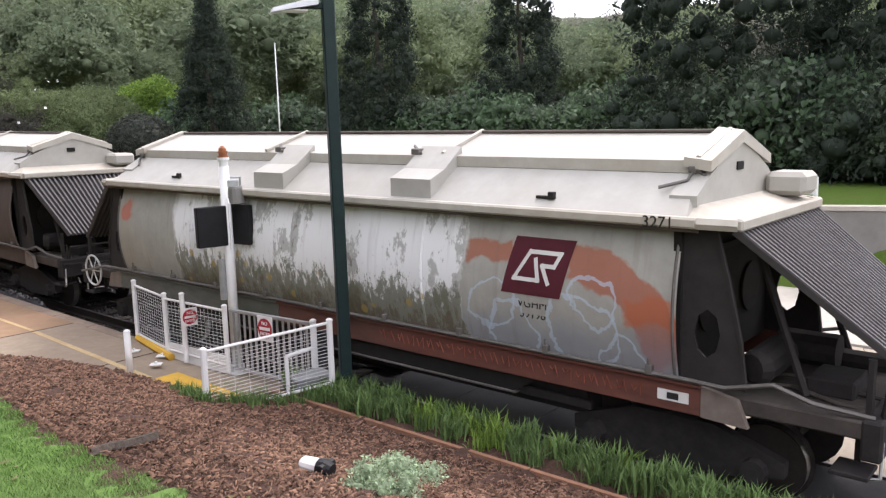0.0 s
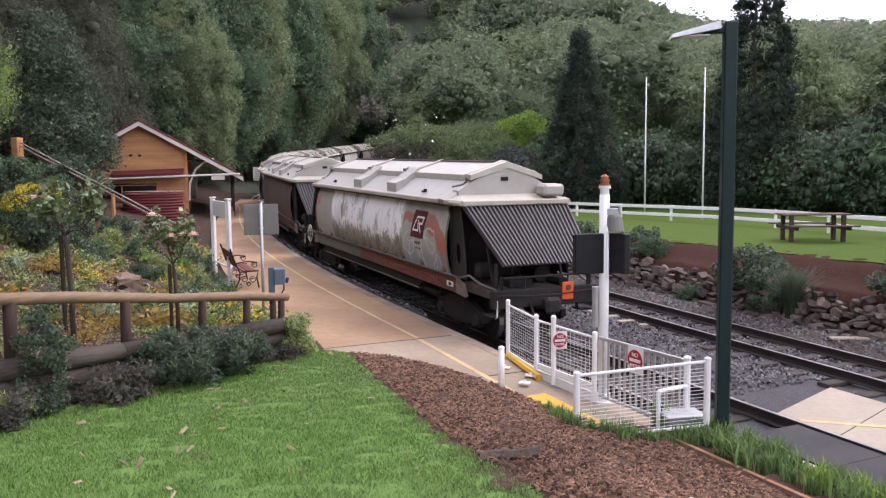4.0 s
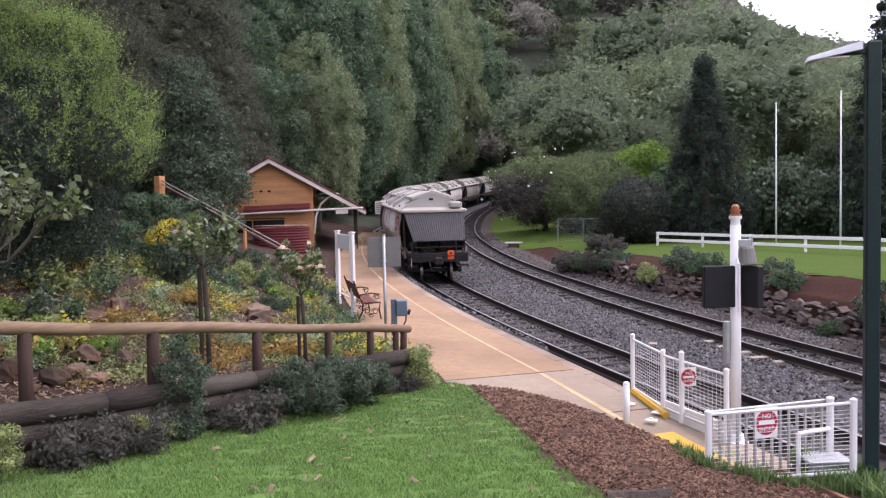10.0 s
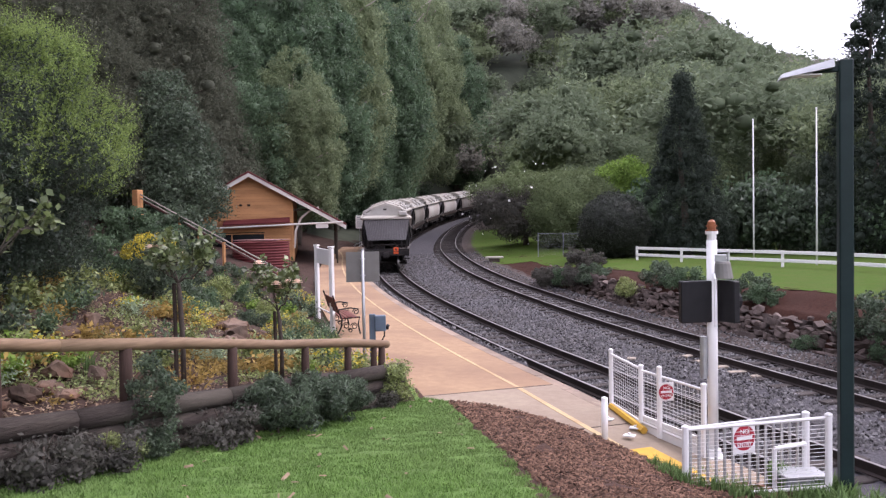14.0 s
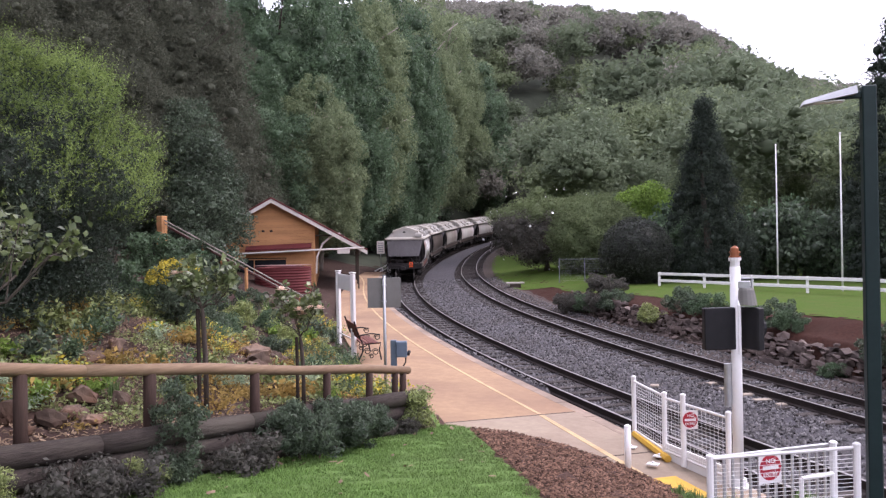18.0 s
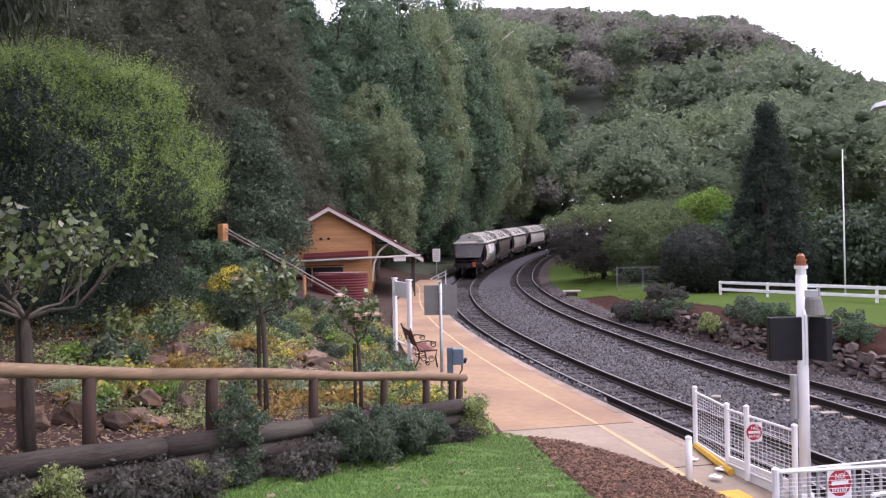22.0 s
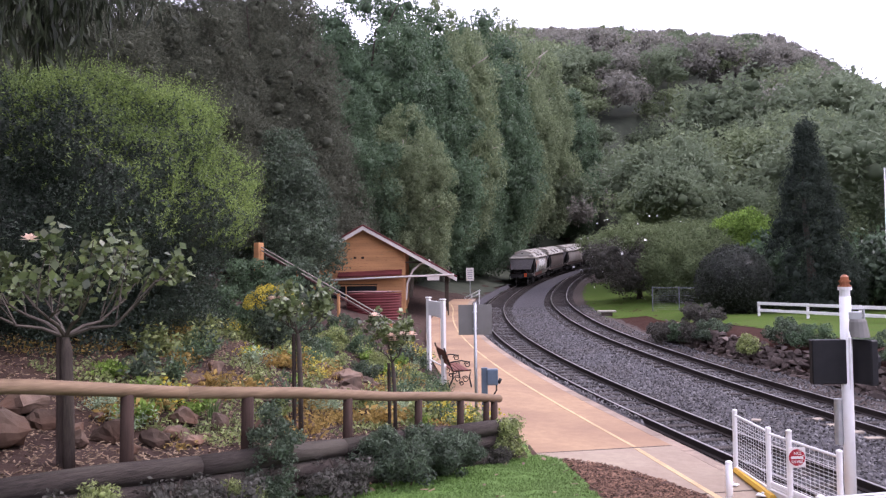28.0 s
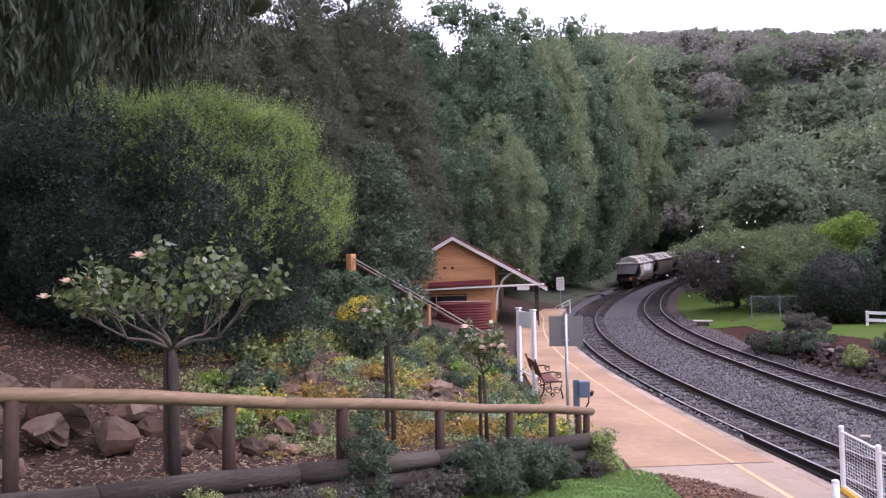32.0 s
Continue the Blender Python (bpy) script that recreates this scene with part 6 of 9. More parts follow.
def woods():
    r = np.random.default_rng(41)
    pts, tries = [], 0
    while len(pts) < 2700 and tries < 60000:
        tries += 1
        az = r.uniform(-31, 42)
        d = math.sqrt(r.uniform(50 ** 2, 375 ** 2))
        x, y = azd(az, d)
        keep = 3.8 if d < 120 else 5.4
        if all((x - a) ** 2 + (y - b) ** 2 > keep ** 2 for a, b in pts[-400:]):
            pts.append((x, y))
    P = np.array(pts)
    s, o = to_line(P[:, 0], P[:, 1])
    Z = ground_z(P[:, 0], P[:, 1])
    out = {"l_forest": ([], [], [0]), "l_gum": ([], [], [0]), "l_ridge": ([], [], [0])}

    def put(key, v, f):
        V, F, n = out[key]
        V.append(v)
        F.append(f + n[0])
        n[0] += len(v)

    # a few leafy tree shapes of unit height, near and far ones
    shapes = {}
    for far, nleaf, nclump, sz in ((0, 3600, 34, 0.028), (1, 1700, 20, 0.040), (2, 900, 13, 0.054)):
        for k in range(5):
            q = np.random.default_rng(500 + far * 10 + k)
            wd = q.uniform(0.24, 0.34)
            cc = []
            for _ in range(nclump):
                d3 = q.normal(0, 1, 3)
                d3 *= q.uniform(0.35, 1) ** 0.6 / np.linalg.norm(d3)
                cr = q.uniform(0.085, 0.15)
                cc.append((d3[0] * wd, d3[1] * wd, 0.66 + abs(d3[2]) * 0.30 - 0.16 * (d3[2] < -0.4), cr, cr * 0.9))
            C = np.array(cc)
            kk = q.integers(0, nclump, nleaf)
            dd = q.normal(0, 1, (nleaf, 3))
            dd[:, 2] = dd[:, 2] * 0.8 + 0.45
            dd /= np.linalg.norm(dd, axis=1, keepdims=True)
            v, f = leaves(C[kk, :3] + dd * C[kk, 3:4] * q.uniform(0.55, 1.22, (nleaf, 1)), dd, sz, 0.6, 1.2, q, True)
            ic = lumpy_core(1)
            cv = (C[:, None, :3] + ic[0][None] * C[:, None, 3:4] * (0.3, 0.36, 0.42)[far]).reshape(-1, 3)
            cf = (ic[1][None] + (np.arange(nclump) * len(ic[0]))[:, None, None]).reshape(-1, 3)
            shapes[far, k] = (np.concatenate([v, cv]), np.concatenate([f, cf + len(v)]))
    for n_, ((x, y), z, oo, ss) in enumerate(zip(pts, Z, o, s)):
        d = math.hypot(x, y)
        az = math.degrees(math.atan2(-x, y))
        if abs(oo + 2) < (9.5 if ss < 112 else 4.0) and ss < 190:
            continue
        if oo < 0 and az < 28 and d < (50 if az < 15 else 66):
            continue
        if az > 28 and d < 75:
            continue
        h = r.uniform(8, 19) * (0.75 if d < 110 else 1.0)
        roof_ = d * math.tan(radians(float(np.interp(az, SKY_AZ, SKY_EL)) - 0.1 + r.uniform(-0.5, 0.1))) + 3.3 - z
        if roof_ < 4:
            continue
        h = min(h, roof_ / 1.03)
        v, f = shapes[0 if d < 115 else (1 if d < 200 else 2), n_ % 5]
        a = r.uniform(0, 6.28)
        wx = h * r.uniform(0.9, 1.35)
        ca, sa = math.cos(a) * wx, math.sin(a) * wx
        # the farther a crown stands, the likelier it takes the haze colour
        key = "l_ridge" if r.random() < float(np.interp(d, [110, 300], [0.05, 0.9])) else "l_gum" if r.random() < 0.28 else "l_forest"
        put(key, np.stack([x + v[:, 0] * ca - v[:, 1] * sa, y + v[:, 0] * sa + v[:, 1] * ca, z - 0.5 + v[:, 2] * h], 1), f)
    for key, nm, lab in (("l_forest", "woodland", "dense dark green woods covering the hillside"), ("l_gum", "gum_woodland", "paler olive gum trees among the hillside woods"), ("l_ridge", "ridge_woodland", "dusky grey-brown woods along the ridge, distance haze in their colour")):
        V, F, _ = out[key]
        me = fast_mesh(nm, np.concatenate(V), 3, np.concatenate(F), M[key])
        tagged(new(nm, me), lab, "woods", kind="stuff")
    # thin pale trunks that show among the crowns
    g = Geo()
    rr = random.Random(8)
    for x, y in pts[::9]:
        d = math.hypot(x, y)
        s_, o_ = to_line(np.array([x]), np.array([y]))
        if 75 < d < 170 and abs(o_[0] + 2) > 12 and (az_of(x, y) < 12):
            z = ground_at(x, y)
            l = rr.uniform(-1, 1)
            g.tube([(x, y, z), (x + l * 0.5, y, z + 5), (x + l, y, z + 9)], [0.13, 0.11, 0.06], 4)
    tagged(part("woodland_trunks", g, M["bark"]), "thin grey gum trunks among the woods", "trunks", kind="stuff")


woods()

# undergrowth between the trees and the line, past the platform's end
und = [crown_mesh("shrub_crown", clumps_in(egg(1.5, 1.1, 1.15, 0.4, -0.9), 46, 300 + k, 0.35, 0.6), 3200, 0.18, M[m], 70 + k, 0.5) for k, m in enumerate(("l_hedge", "l_willow", "l_garden"))]
rr = random.Random(77)
for i in range(34):
    s_ = 44 + i * 2.0 + rr.uniform(-0.6, 0.6)
    o_ = rr.uniform(6.6, 9.5) if s_ > 64 else rr.uniform(8.8, 12)
    x, y, _ = on_line(s_, o_)
    t = plant("undergrowth_shrub", "dark green undergrowth shrub between the trees and the line", "shrub", x, y, und[i % 3], trunk_geo(0.8, 0.06, 0.03, limbs=2, reach=0.4), rz=i * 77, group="undergrowth by the line")
    sc = rr.uniform(0.7, 1.5)
    t.scale = (sc, sc, sc)

# dark undergrowth that closes the upper lawn behind the fence
rr = random.Random(83)
for i in range(46):
    az = -36 + i * 1.14
    d = float(np.interp(az, [-36, -25, -12, 0, 8, 16.5], [30, 33, 40, 45, 48, 51])) + rr.uniform(-1.2, 1.8)
    x, y = azd(az, d)
    t = plant("undergrowth_shrub", "dark undergrowth shrub at the back of the upper lawn", "shrub", x, y, und[i % 2], trunk_geo(0.8, 0.06, 0.03, limbs=2, reach=0.4), rz=i * 77, group="undergrowth behind the lawn", z=1.1)
    sc = rr.uniform(1.0, 1.7)
    t.scale = (sc, sc, sc * 1.15)

# ---- the garden's railing and log wall ----
def rail_z(y):
    return 1.511 + (10.437 - y) * 0.1385


rl = thing("timber_railing", "round pine pole railing on short posts above the lawn", "railing")
g = Geo()
ys = [10.5, 9.4, 8.0, 6.4, 4.9, 3.4, 2.0, 0.6, -1.0, -3.0]
for a, b in ((0, 4), (4, 9)):
    g = Geo()
    g.tube([(-7.0 + 0.012 * math.sin(y * 3), y, rail_z(y) - 0.06 + 0.012 * math.sin(y * 2.2)) for y in ys[a:b + 1]], [0.060 + 0.005 * (i % 2) for i in range(a, b + 1)], 12)
    part("top_rail", g, M["railwood"], rl, smooth=True)
for y, h, rr in ((10.36, 0.75, 0.055), (10.15, 0.75, 0.05), (9.5, 0.8, 0.055), (8.55, 0.75, 0.055), (7.2, 0.85, 0.06), (5.68, 0.8, 0.066), (4.28, 0.9, 0.062), (2.32, 1.0, 0.062), (0.3, 1.0, 0.062), (-1.9, 1.0, 0.062)):
    zt = rail_z(y) - 0.1
    part("post", Geo().tube([(-7.02, y, zt - h), (-7.01, y, zt - h / 2), (-7.0, y, zt)], [rr * 1.05, rr, rr * 0.97], 10), M["postwood"], rl, smooth=True)
wl = thing("log_wall", "low retaining wall of stacked weathered logs", "retaining wall", kind="structure")
for y0, y1 in ((10.6, 8.9), (8.9, 6.9), (6.9, 4.9), (4.9, 2.9), (2.9, 0.8), (0.8, -1.4)):
    ym = (y0 + y1) / 2
    top = 1.81 - 0.0835 * (ym - 2.5)
    bot = lawn_plane(-6.6, ym) - 0.05
    k = 0
    z = top - 0.10
    while z > bot - 0.05:
        j = 0.02 * math.sin(ym * 7 + k * 3)
        part("log", Geo().tube([(-6.80 + j, y0 - 0.01, z - 0.0835 * (y0 - ym)), (-6.79 - j, ym, z + 0.01), (-6.80, y1 + 0.01, z - 0.0835 * (y1 - ym))], [0.105, 0.112, 0.10], 9), M["log"], wl, smooth=True)
        z -= 0.2
        k += 1

# ---- street lamp, signal post, gates ----
lamp = thing("street_lamp", "dark green square post with a flat grey lamp head", "street lamp")
lamp.matrix_basis = pose(-0.54, 9.2, 0.34, 0, 0, 17) @ Matrix.Diagonal((1, 1, 1.05, 1))
part("post", Geo().box((0, 0, 2.15), (0.135, 0.135, 4.3), bev=0.012), M["polegreen"], lamp)
part("base_plate", Geo().box((0, 0, 0.02), (0.3, 0.3, 0.03), bev=0.006), M["polegreen"], lamp)
arm = part("arm", Geo().box((-0.16, 0, 4.22), (0.28, 0.06, 0.07), bev=0.01), M["polegreen"], lamp)
hd = part("lamp_head", Geo().add([(-0.12, -0.13, 4.22), (-0.12, 0.13, 4.22), (-0.62, 0.11, 4.14), (-0.62, -0.11, 4.14), (-0.12, -0.10, 4.30), (-0.12, 0.10, 4.30), (-0.6, 0.08, 4.185), (-0.6, -0.08, 4.185)],
                                 [(0, 1, 2, 3), (7, 6, 5, 4), (0, 4, 5, 1), (1, 5, 6, 2), (2, 6, 7, 3), (3, 7, 4, 0)]), M["galv"], lamp, "flat grey lamp head")
part("lens", Geo().box((-0.4, 0, 4.165), (0.34, 0.17, 0.012), m=None), M["white"], hd)

sig = thing("crossing_signal", "white crossing light post with black backing boards and amber cap", "signal post")
SX, SY, SZ = -2.21, 10.97, 0.15
sig.matrix_basis = pose(SX, SY, SZ, 0, 0, 14)
part("post", Geo().tube([(0, 0, 0), (0, 0, 2.85)], 0.068, 14), M["white"], sig, smooth=True)
part("collar", Geo().tube([(0, 0, 0), (0, 0, 0.03), (0, 0, 0.03), (0, 0, 0.12)], [0.16, 0.16, 0.1, 0.1], 12), M["white"], sig)
part("neck", Geo().tube([(0, 0, 2.85), (0, 0, 2.93), (0, 0, 2.93), (0, 0, 2.97)], [0.06, 0.06, 0.08, 0.08], 12), M["white"], sig)
part("amber_cap", Geo().tube([(0, 0, 2.97), (0, 0, 2.99), (0, 0, 2.99), (0, 0, 3.03), (0, 0, 3.03), (0, 0, 3.05), (0, 0, 3.05), (0, 0, 3.09), (0, 0, 3.12)], [0.075, 0.075, 0.055, 0.055, 0.07, 0.07, 0.05, 0.05, 0.02], 12), M["orange"], sig, "amber ribbed cap")
part("bell", Geo().tube([(0.14, -0.03, 2.36), (0.14, -0.03, 2.39), (0.13, -0.03, 2.55), (0.13, -0.03, 2.58)], [0.125, 0.12, 0.10, 0.085], 14), M["signgrey"], sig, "pale grey bell housing")
part("bracket", Geo().box((0.1, -0.03, 2.62), (0.16, 0.06, 0.10), bev=0.01).tube([(0.02, 0, 2.7), (0.2, 0, 2.7), (0.2, 0, 2.5)], 0.018, 6), M["galv"], sig)
for x, rz in ((-0.21, 22), (0.17, -52)):
    b = part("backing_board", Geo().box((0, 0, 0), (0.42, 0.10, 0.54), bev=0.012), M["black"], sig)
    b.matrix_basis = pose(x, -0.1 if x < 0 else 0.02, 2.06, 0, 0, rz)
    part("lamp_housing", Geo().tube([(0, 0.02, 0), (0, 0.16, 0)], [0.11, 0.13], 14), M["black"], b)
part("conduit", Geo().tube([(0.03, -0.16, 1.74), (0.03, -0.16, 2.36), (0.02, -0.08, 2.42)], 0.018, 6), M["white"], sig)
part("side_tube", Geo().tube([(-0.11, -0.02, 1.05), (-0.11, -0.02, 1.6)], 0.05, 10), M["galv"], sig)


def fence_panel(thing_, a, b, za, zb, h, bars="mesh", gap=0.048, wire=0.003, rod=0.09):
    """A white framed panel from a to b in plan; mesh: level wires and upright rods."""
    A, B = Vector((*a, za)), Vector((*b, zb))
    up = Vector((0, 0, 1))
    L = (B - A).length
    fr = Geo()
    fr.tube([A + up * h, B + up * h], 0.018, 6).tube([A + up * 0.08, B + up * 0.08], 0.018, 6)
    fr.tube([A + up * 0.08, A + up * h], 0.018, 6).tube([B + up * 0.08, B + up * h], 0.018, 6)
    p = part("panel_frame", fr, M["white"], thing_)
    if bars == "mesh":
        for i in range(1, int((h - 0.08) / gap)):
            z = 0.08 + i * gap
            part("wire", Geo().tube([A + up * z, B + up * z], wire, 4), M["white"], p)
        for i in range(1, int(L / rod)):
            t = i * rod / L
            q = A.lerp(B, t)
            part("rod", Geo().tube([q + up * 0.08, q + up * h], 0.002, 4), M["white"], p)
    else:
        for i in range(1, int(L / 0.1)):
            t = i * 0.1 / L
            q = A.lerp(B, t)
            part("picket", Geo().box((q.x, q.y, q.z + h / 2 + 0.03), (0.05, 0.02, h - 0.1)), M["galv"], p)
    return p


def post_at(thing_, p, z, h, r=0.032):
    po = part("post", Geo().tube([(p[0], p[1], z), (p[0], p[1], z + h)], r, 10), M["white"], thing_)
    part("cap", Geo().tube([(p[0], p[1], z + h), (p[0], p[1], z + h + 0.015), (p[0], p[1], z + h + 0.03)], [r * 1.15, r * 1.1, r * 0.5], 10), M["white"], po)
    return po


def no_entry(p, z, yaw, s=0.15):
    sg = thing("no_entry_sign", "red and white round no entry sign on the mesh fence", "sign", "no entry signs")
    sg.matrix_basis = pose(p[0], p[1], z, 0, 0, yaw)
    part("plate", Geo().box((0, 0, 0), (2.06 * s, 0.006, 2.4 * s), bev=0.002), M["white"], sg)
    part("disc", Geo().tube([(0, -0.004, 0), (0, -0.007, 0)], s, 28), M["red"], sg)
    part("bar", Geo().box((0, -0.009, 0), (1.5 * s, 0.003, 0.3 * s)), M["white"], sg)
    text_mesh("NO", 0.52 * s, M["white"], sg, pose(0, -0.009, 0.34 * s, 90, 0, 0))
    text_mesh("ENTRY", 0.46 * s, M["white"], sg, pose(0, -0.009, -0.66 * s, 90, 0, 0))
    return sg


fence = thing("crossing_fence", "white steel mesh fence with posts along the crossing path", "fence")
G1, GA, GS, G3, GL, GR = (-4.15, 12.7), (-3.38, 11.72), (-3.0, 11.3), (-2.28, 10.75), (-2.01, 8.61), (-0.69, 9.1)
for p, h in ((G1, 0.95), (GA, 0.91), (GS, 0.98), (G3, 0.9), (GL, 0.87), (GR, 1.03)):
    post_at(fence, p, 0.24, h, 0.036)
fence_panel(fence, G1, GA, 0.27, 0.25, 0.86)
fence_panel(fence, GA, G3, 0.25, 0.24, 0.84)
fence_panel(fence, GL, GR, 0.30, 0.46, 0.79, gap=0.04, rod=0.16)
part("kick_board", Geo().add([(*GA, 0.2), (*G3, 0.2), (*G3, 0.44), (*GA, 0.44), (GA[0] + 0.02, GA[1] + 0.02, 0.2), (G3[0] + 0.02, G3[1] + 0.02, 0.2), (G3[0] + 0.02, G3[1] + 0.02, 0.44), (GA[0] + 0.02, GA[1] + 0.02, 0.44)],
                             [(0, 1, 2, 3), (7, 6, 5, 4), (0, 4, 5, 1), (1, 5, 6, 2), (2, 6, 7, 3), (3, 7, 4, 0)]), M["white"], fence)
# the gate swings on a post; its own space runs from the hinge along +x
gate = thing("picket_gate", "grey steel picket gate that swings open behind the mesh fence", "gate")
GATE_X, GATE_Y, GATE_L = -1.03, 9.86, 1.54
GATE_TURN = [(0, 141), (4.7, 141), (5.1, 146), (5.5, 156), (6, 167), (6.5, 174), (7, 183), (7.5, 192), (8, 200), (8.5, 207.5), (9, 216), (9.5, 223), (10, 227.5), (10.6, 229), (32, 229)]
gate.matrix_basis = pose(GATE_X, GATE_Y, 0.17, 0, 0, 141)
part("top_rail", Geo().box((GATE_L / 2, 0, 0.90), (GATE_L, 0.04, 0.045), bev=0.006), M["galv"], gate)
part("bottom_rail", Geo().box((GATE_L / 2, 0, 0.10), (GATE_L, 0.035, 0.04), bev=0.006), M["galv"], gate)
for i in range(14):
    part("picket", Geo().box((0.05 + i * 0.109, 0, 0.49), (0.032, 0.022, 0.8), bev=0.004), M["galv"], gate)
gs = part("sign_plate", Geo().box((0.80, 0.030, 0.74), (0.29, 0.006, 0.34), bev=0.002), M["white"], gate, "white plate with a red no entry disc")
part("disc", Geo().tube([(0.80, 0.034, 0.74), (0.80, 0.037, 0.74)], 0.137, 28), M["red"], gs)
part("bar", Geo().box((0.80, 0.039, 0.74), (0.20, 0.003, 0.04)), M["white"], gs)
text_mesh("NO", 0.072, M["white"], gs, pose(0.80, 0.039, 0.786, 90, 0, 180))
text_mesh("ENTRY", 0.062, M["white"], gs, pose(0.80, 0.039, 0.65, 90, 0, 180))
hp = thing("gate_post", "white steel hinge post of the picket gate", "post")
post_at(hp, (GATE_X + 0.05, GATE_Y - 0.02), 0.1, 1.0, 0.04)
kb = Geo()
kb.tube([(G1[0] + 0.02, G1[1] - 0.06, 0.30), (GA[0] - 0.02, GA[1] - 0.06, 0.27), (GA[0] + 0.1, GA[1] - 0.2, 0.26)], 0.055, 6)
tagged(part("yellow_kerb", kb, M["yellow2"]), "yellow painted kerb at the foot of the fence", "kerb")
bol = thing("bollard", "short white steel bollard on the path", "bollard")
bol.matrix_basis = pose(-3.66, 10.91, 0.16)
part("tube", Geo().tube([(0, 0, 0), (0, 0, 0.64)], 0.045, 12), M["white"], bol, smooth=True)
part("cap", Geo().tube([(0, 0, 0.64), (0, 0, 0.66), (0, 0, 0.675)], [0.05, 0.045, 0.02], 12), M["white"], bol)
for q in (GA, (GA[0] + 0.05, GA[1] - 0.45), (-3.9, 12.05)):
    tagged(part("foot_plate", Geo().box((q[0] - 0.06, q[1] - 0.1, 0.262), (0.16, 0.12, 0.02), bev=0.005).tube([(q[0] - 0.06, q[1] - 0.1, 0.27), (q[0] - 0.06, q[1] - 0.1, 0.30)], 0.02, 6), M["white"]), "small white bolted foot plate on the path", "foot plate", "fence foot plates")
no_entry((-2.90, 11.28), 0.90, 40, 0.108)
cab = thing("control_cabinet", "grey steel equipment cabinet behind the fence", "cabinet")
cab.matrix_basis = pose(-0.98, 9.32, 0.25, 0, 0, 30)
part("body", Geo().box((0, 0, 0.15), (0.42, 0.3, 0.34), bev=0.015), M["grey"], cab)
part("lid", Geo().box((0, 0, 0.33), (0.46, 0.34, 0.03), bev=0.008), M["galv"], cab)
fr = thing("cabinet_guard", "white square steel frame guarding the cabinet", "guard frame")
fr.matrix_basis = pose(-1.09, 9.38, 0.27, 0, 0, 54)
for a, b in (((-0.22, 0, 0), (-0.22, 0, 0.57)), ((0.22, 0, 0), (0.22, 0, 0.57)), ((-0.22, 0, 0.57), (0.22, 0, 0.57))):
    part("bar", Geo().tube([a, b], 0.024, 6), M["white"], fr)

# ---- timber edging and low strap-leaf border along the track ----
ed = thing("timber_edging", "reddish timber edging between mulch and border", "garden edging", kind="structure")
s = 0.1
while s > -9:
    g = Geo().prism([(s - 1.78, 0.26), (s, 0.26), (s, 0.45), (s - 1.78, 0.45)], 2.22, 2.27)
    g.v = [on_line(x, y, z) for x, y, z in g.v]
    part("board", g, M["edging"], ed)
    s -= 1.8


def strap_clump(seed, n=58, h=0.235, w=0.016, spread_=0.16):
    """A tuft of upright narrow arching blades."""
    r = np.random.default_rng(seed)
    v, f = [], []
    for i in range(n):
        a, l, q = r.uniform(0, 6.28), h * r.uniform(0.6, 1.15), r.uniform(0.02, spread_)
        bx, by = r.normal(0, 0.05, 2)
        d = np.array([math.cos(a), math.sin(a), 0])
        sd = np.array([-d[1], d[0], 0]) * w * r.uniform(0.7, 1.2)
        p0 = np.array([bx, by, 0])
        p1 = p0 + d * q * 0.35 + np.array([0, 0, l * 0.7])
        p2 = p0 + d * q + np.array([0, 0, l])
        k = len(v)
        v += [p0 - sd / 2, p0 + sd / 2, p1 + sd / 2, p1 - sd / 2, p2, p2 + sd * 0.1]
        f += [(k, k + 1, k + 2, k + 3), (k + 3, k + 2, k + 5, k + 4)]
    return fast_mesh("strap_plant", np.array(v), 4, np.array(f), M["l_strap"])


tufts = [strap_clump(i) for i in range(5)]
tufts_b = [strap_clump(i + 9) for i in range(2)]
for me in tufts_b:
    me.materials[0] = M["l_bright"]
r = random.Random(4)
s = 1.6
while s > -7.5:
    for o in (1.36, 1.52, 1.70, 1.88, 2.06):
        q = s + r.uniform(-0.1, 0.1)
        oo = o + r.uniform(-0.07, 0.07) + (0.35 if s > 0.9 else 0)
        x, y, z = on_line(q, oo)
        me = tufts_b[r.randrange(2)] if (-4.2 < q < -1.5 and r.random() < 0.3) else tufts[r.randrange(5)]
        ob = new("border_plant", me)
        ob.matrix_basis = pose(x, y, ground_at(x, y) - 0.02, 0, 0, r.uniform(0, 360)) @ Matrix.Scale(r.uniform(0.75, 1.2) * (0.8 if s > 0.9 else 1), 4)
        tagged(ob, "low tuft of narrow green strap leaves in the border", "border plant", "border plants along the track")
    s -= 0.23

for x, y in ((-2.46, 9.05), (-2.3, 8.95), (-2.16, 8.85), (-2.3, 8.78), (-2.0, 8.5), (-1.86, 8.62), (-2.12, 8.62), (-1.72, 8.62), (-1.58, 8.7), (-1.42, 8.72), (-1.28, 8.8), (-1.1, 8.84), (-0.95, 8.9), (-0.8, 8.92), (-1.5, 8.58), (-1.2, 8.68), (-1.0, 8.74), (-0.84, 8.78)):
    ob = new("border_plant", tufts[r.randrange(5)])
    ob.matrix_basis = pose(x, y, ground_at(x, y) - 0.02, 0, 0, r.uniform(0, 360)) @ Matrix.Scale(r.uniform(0.55, 0.8), 4)
    tagged(ob, "low tuft of narrow green strap leaves before the fence", "border plant", "border plants along the track")

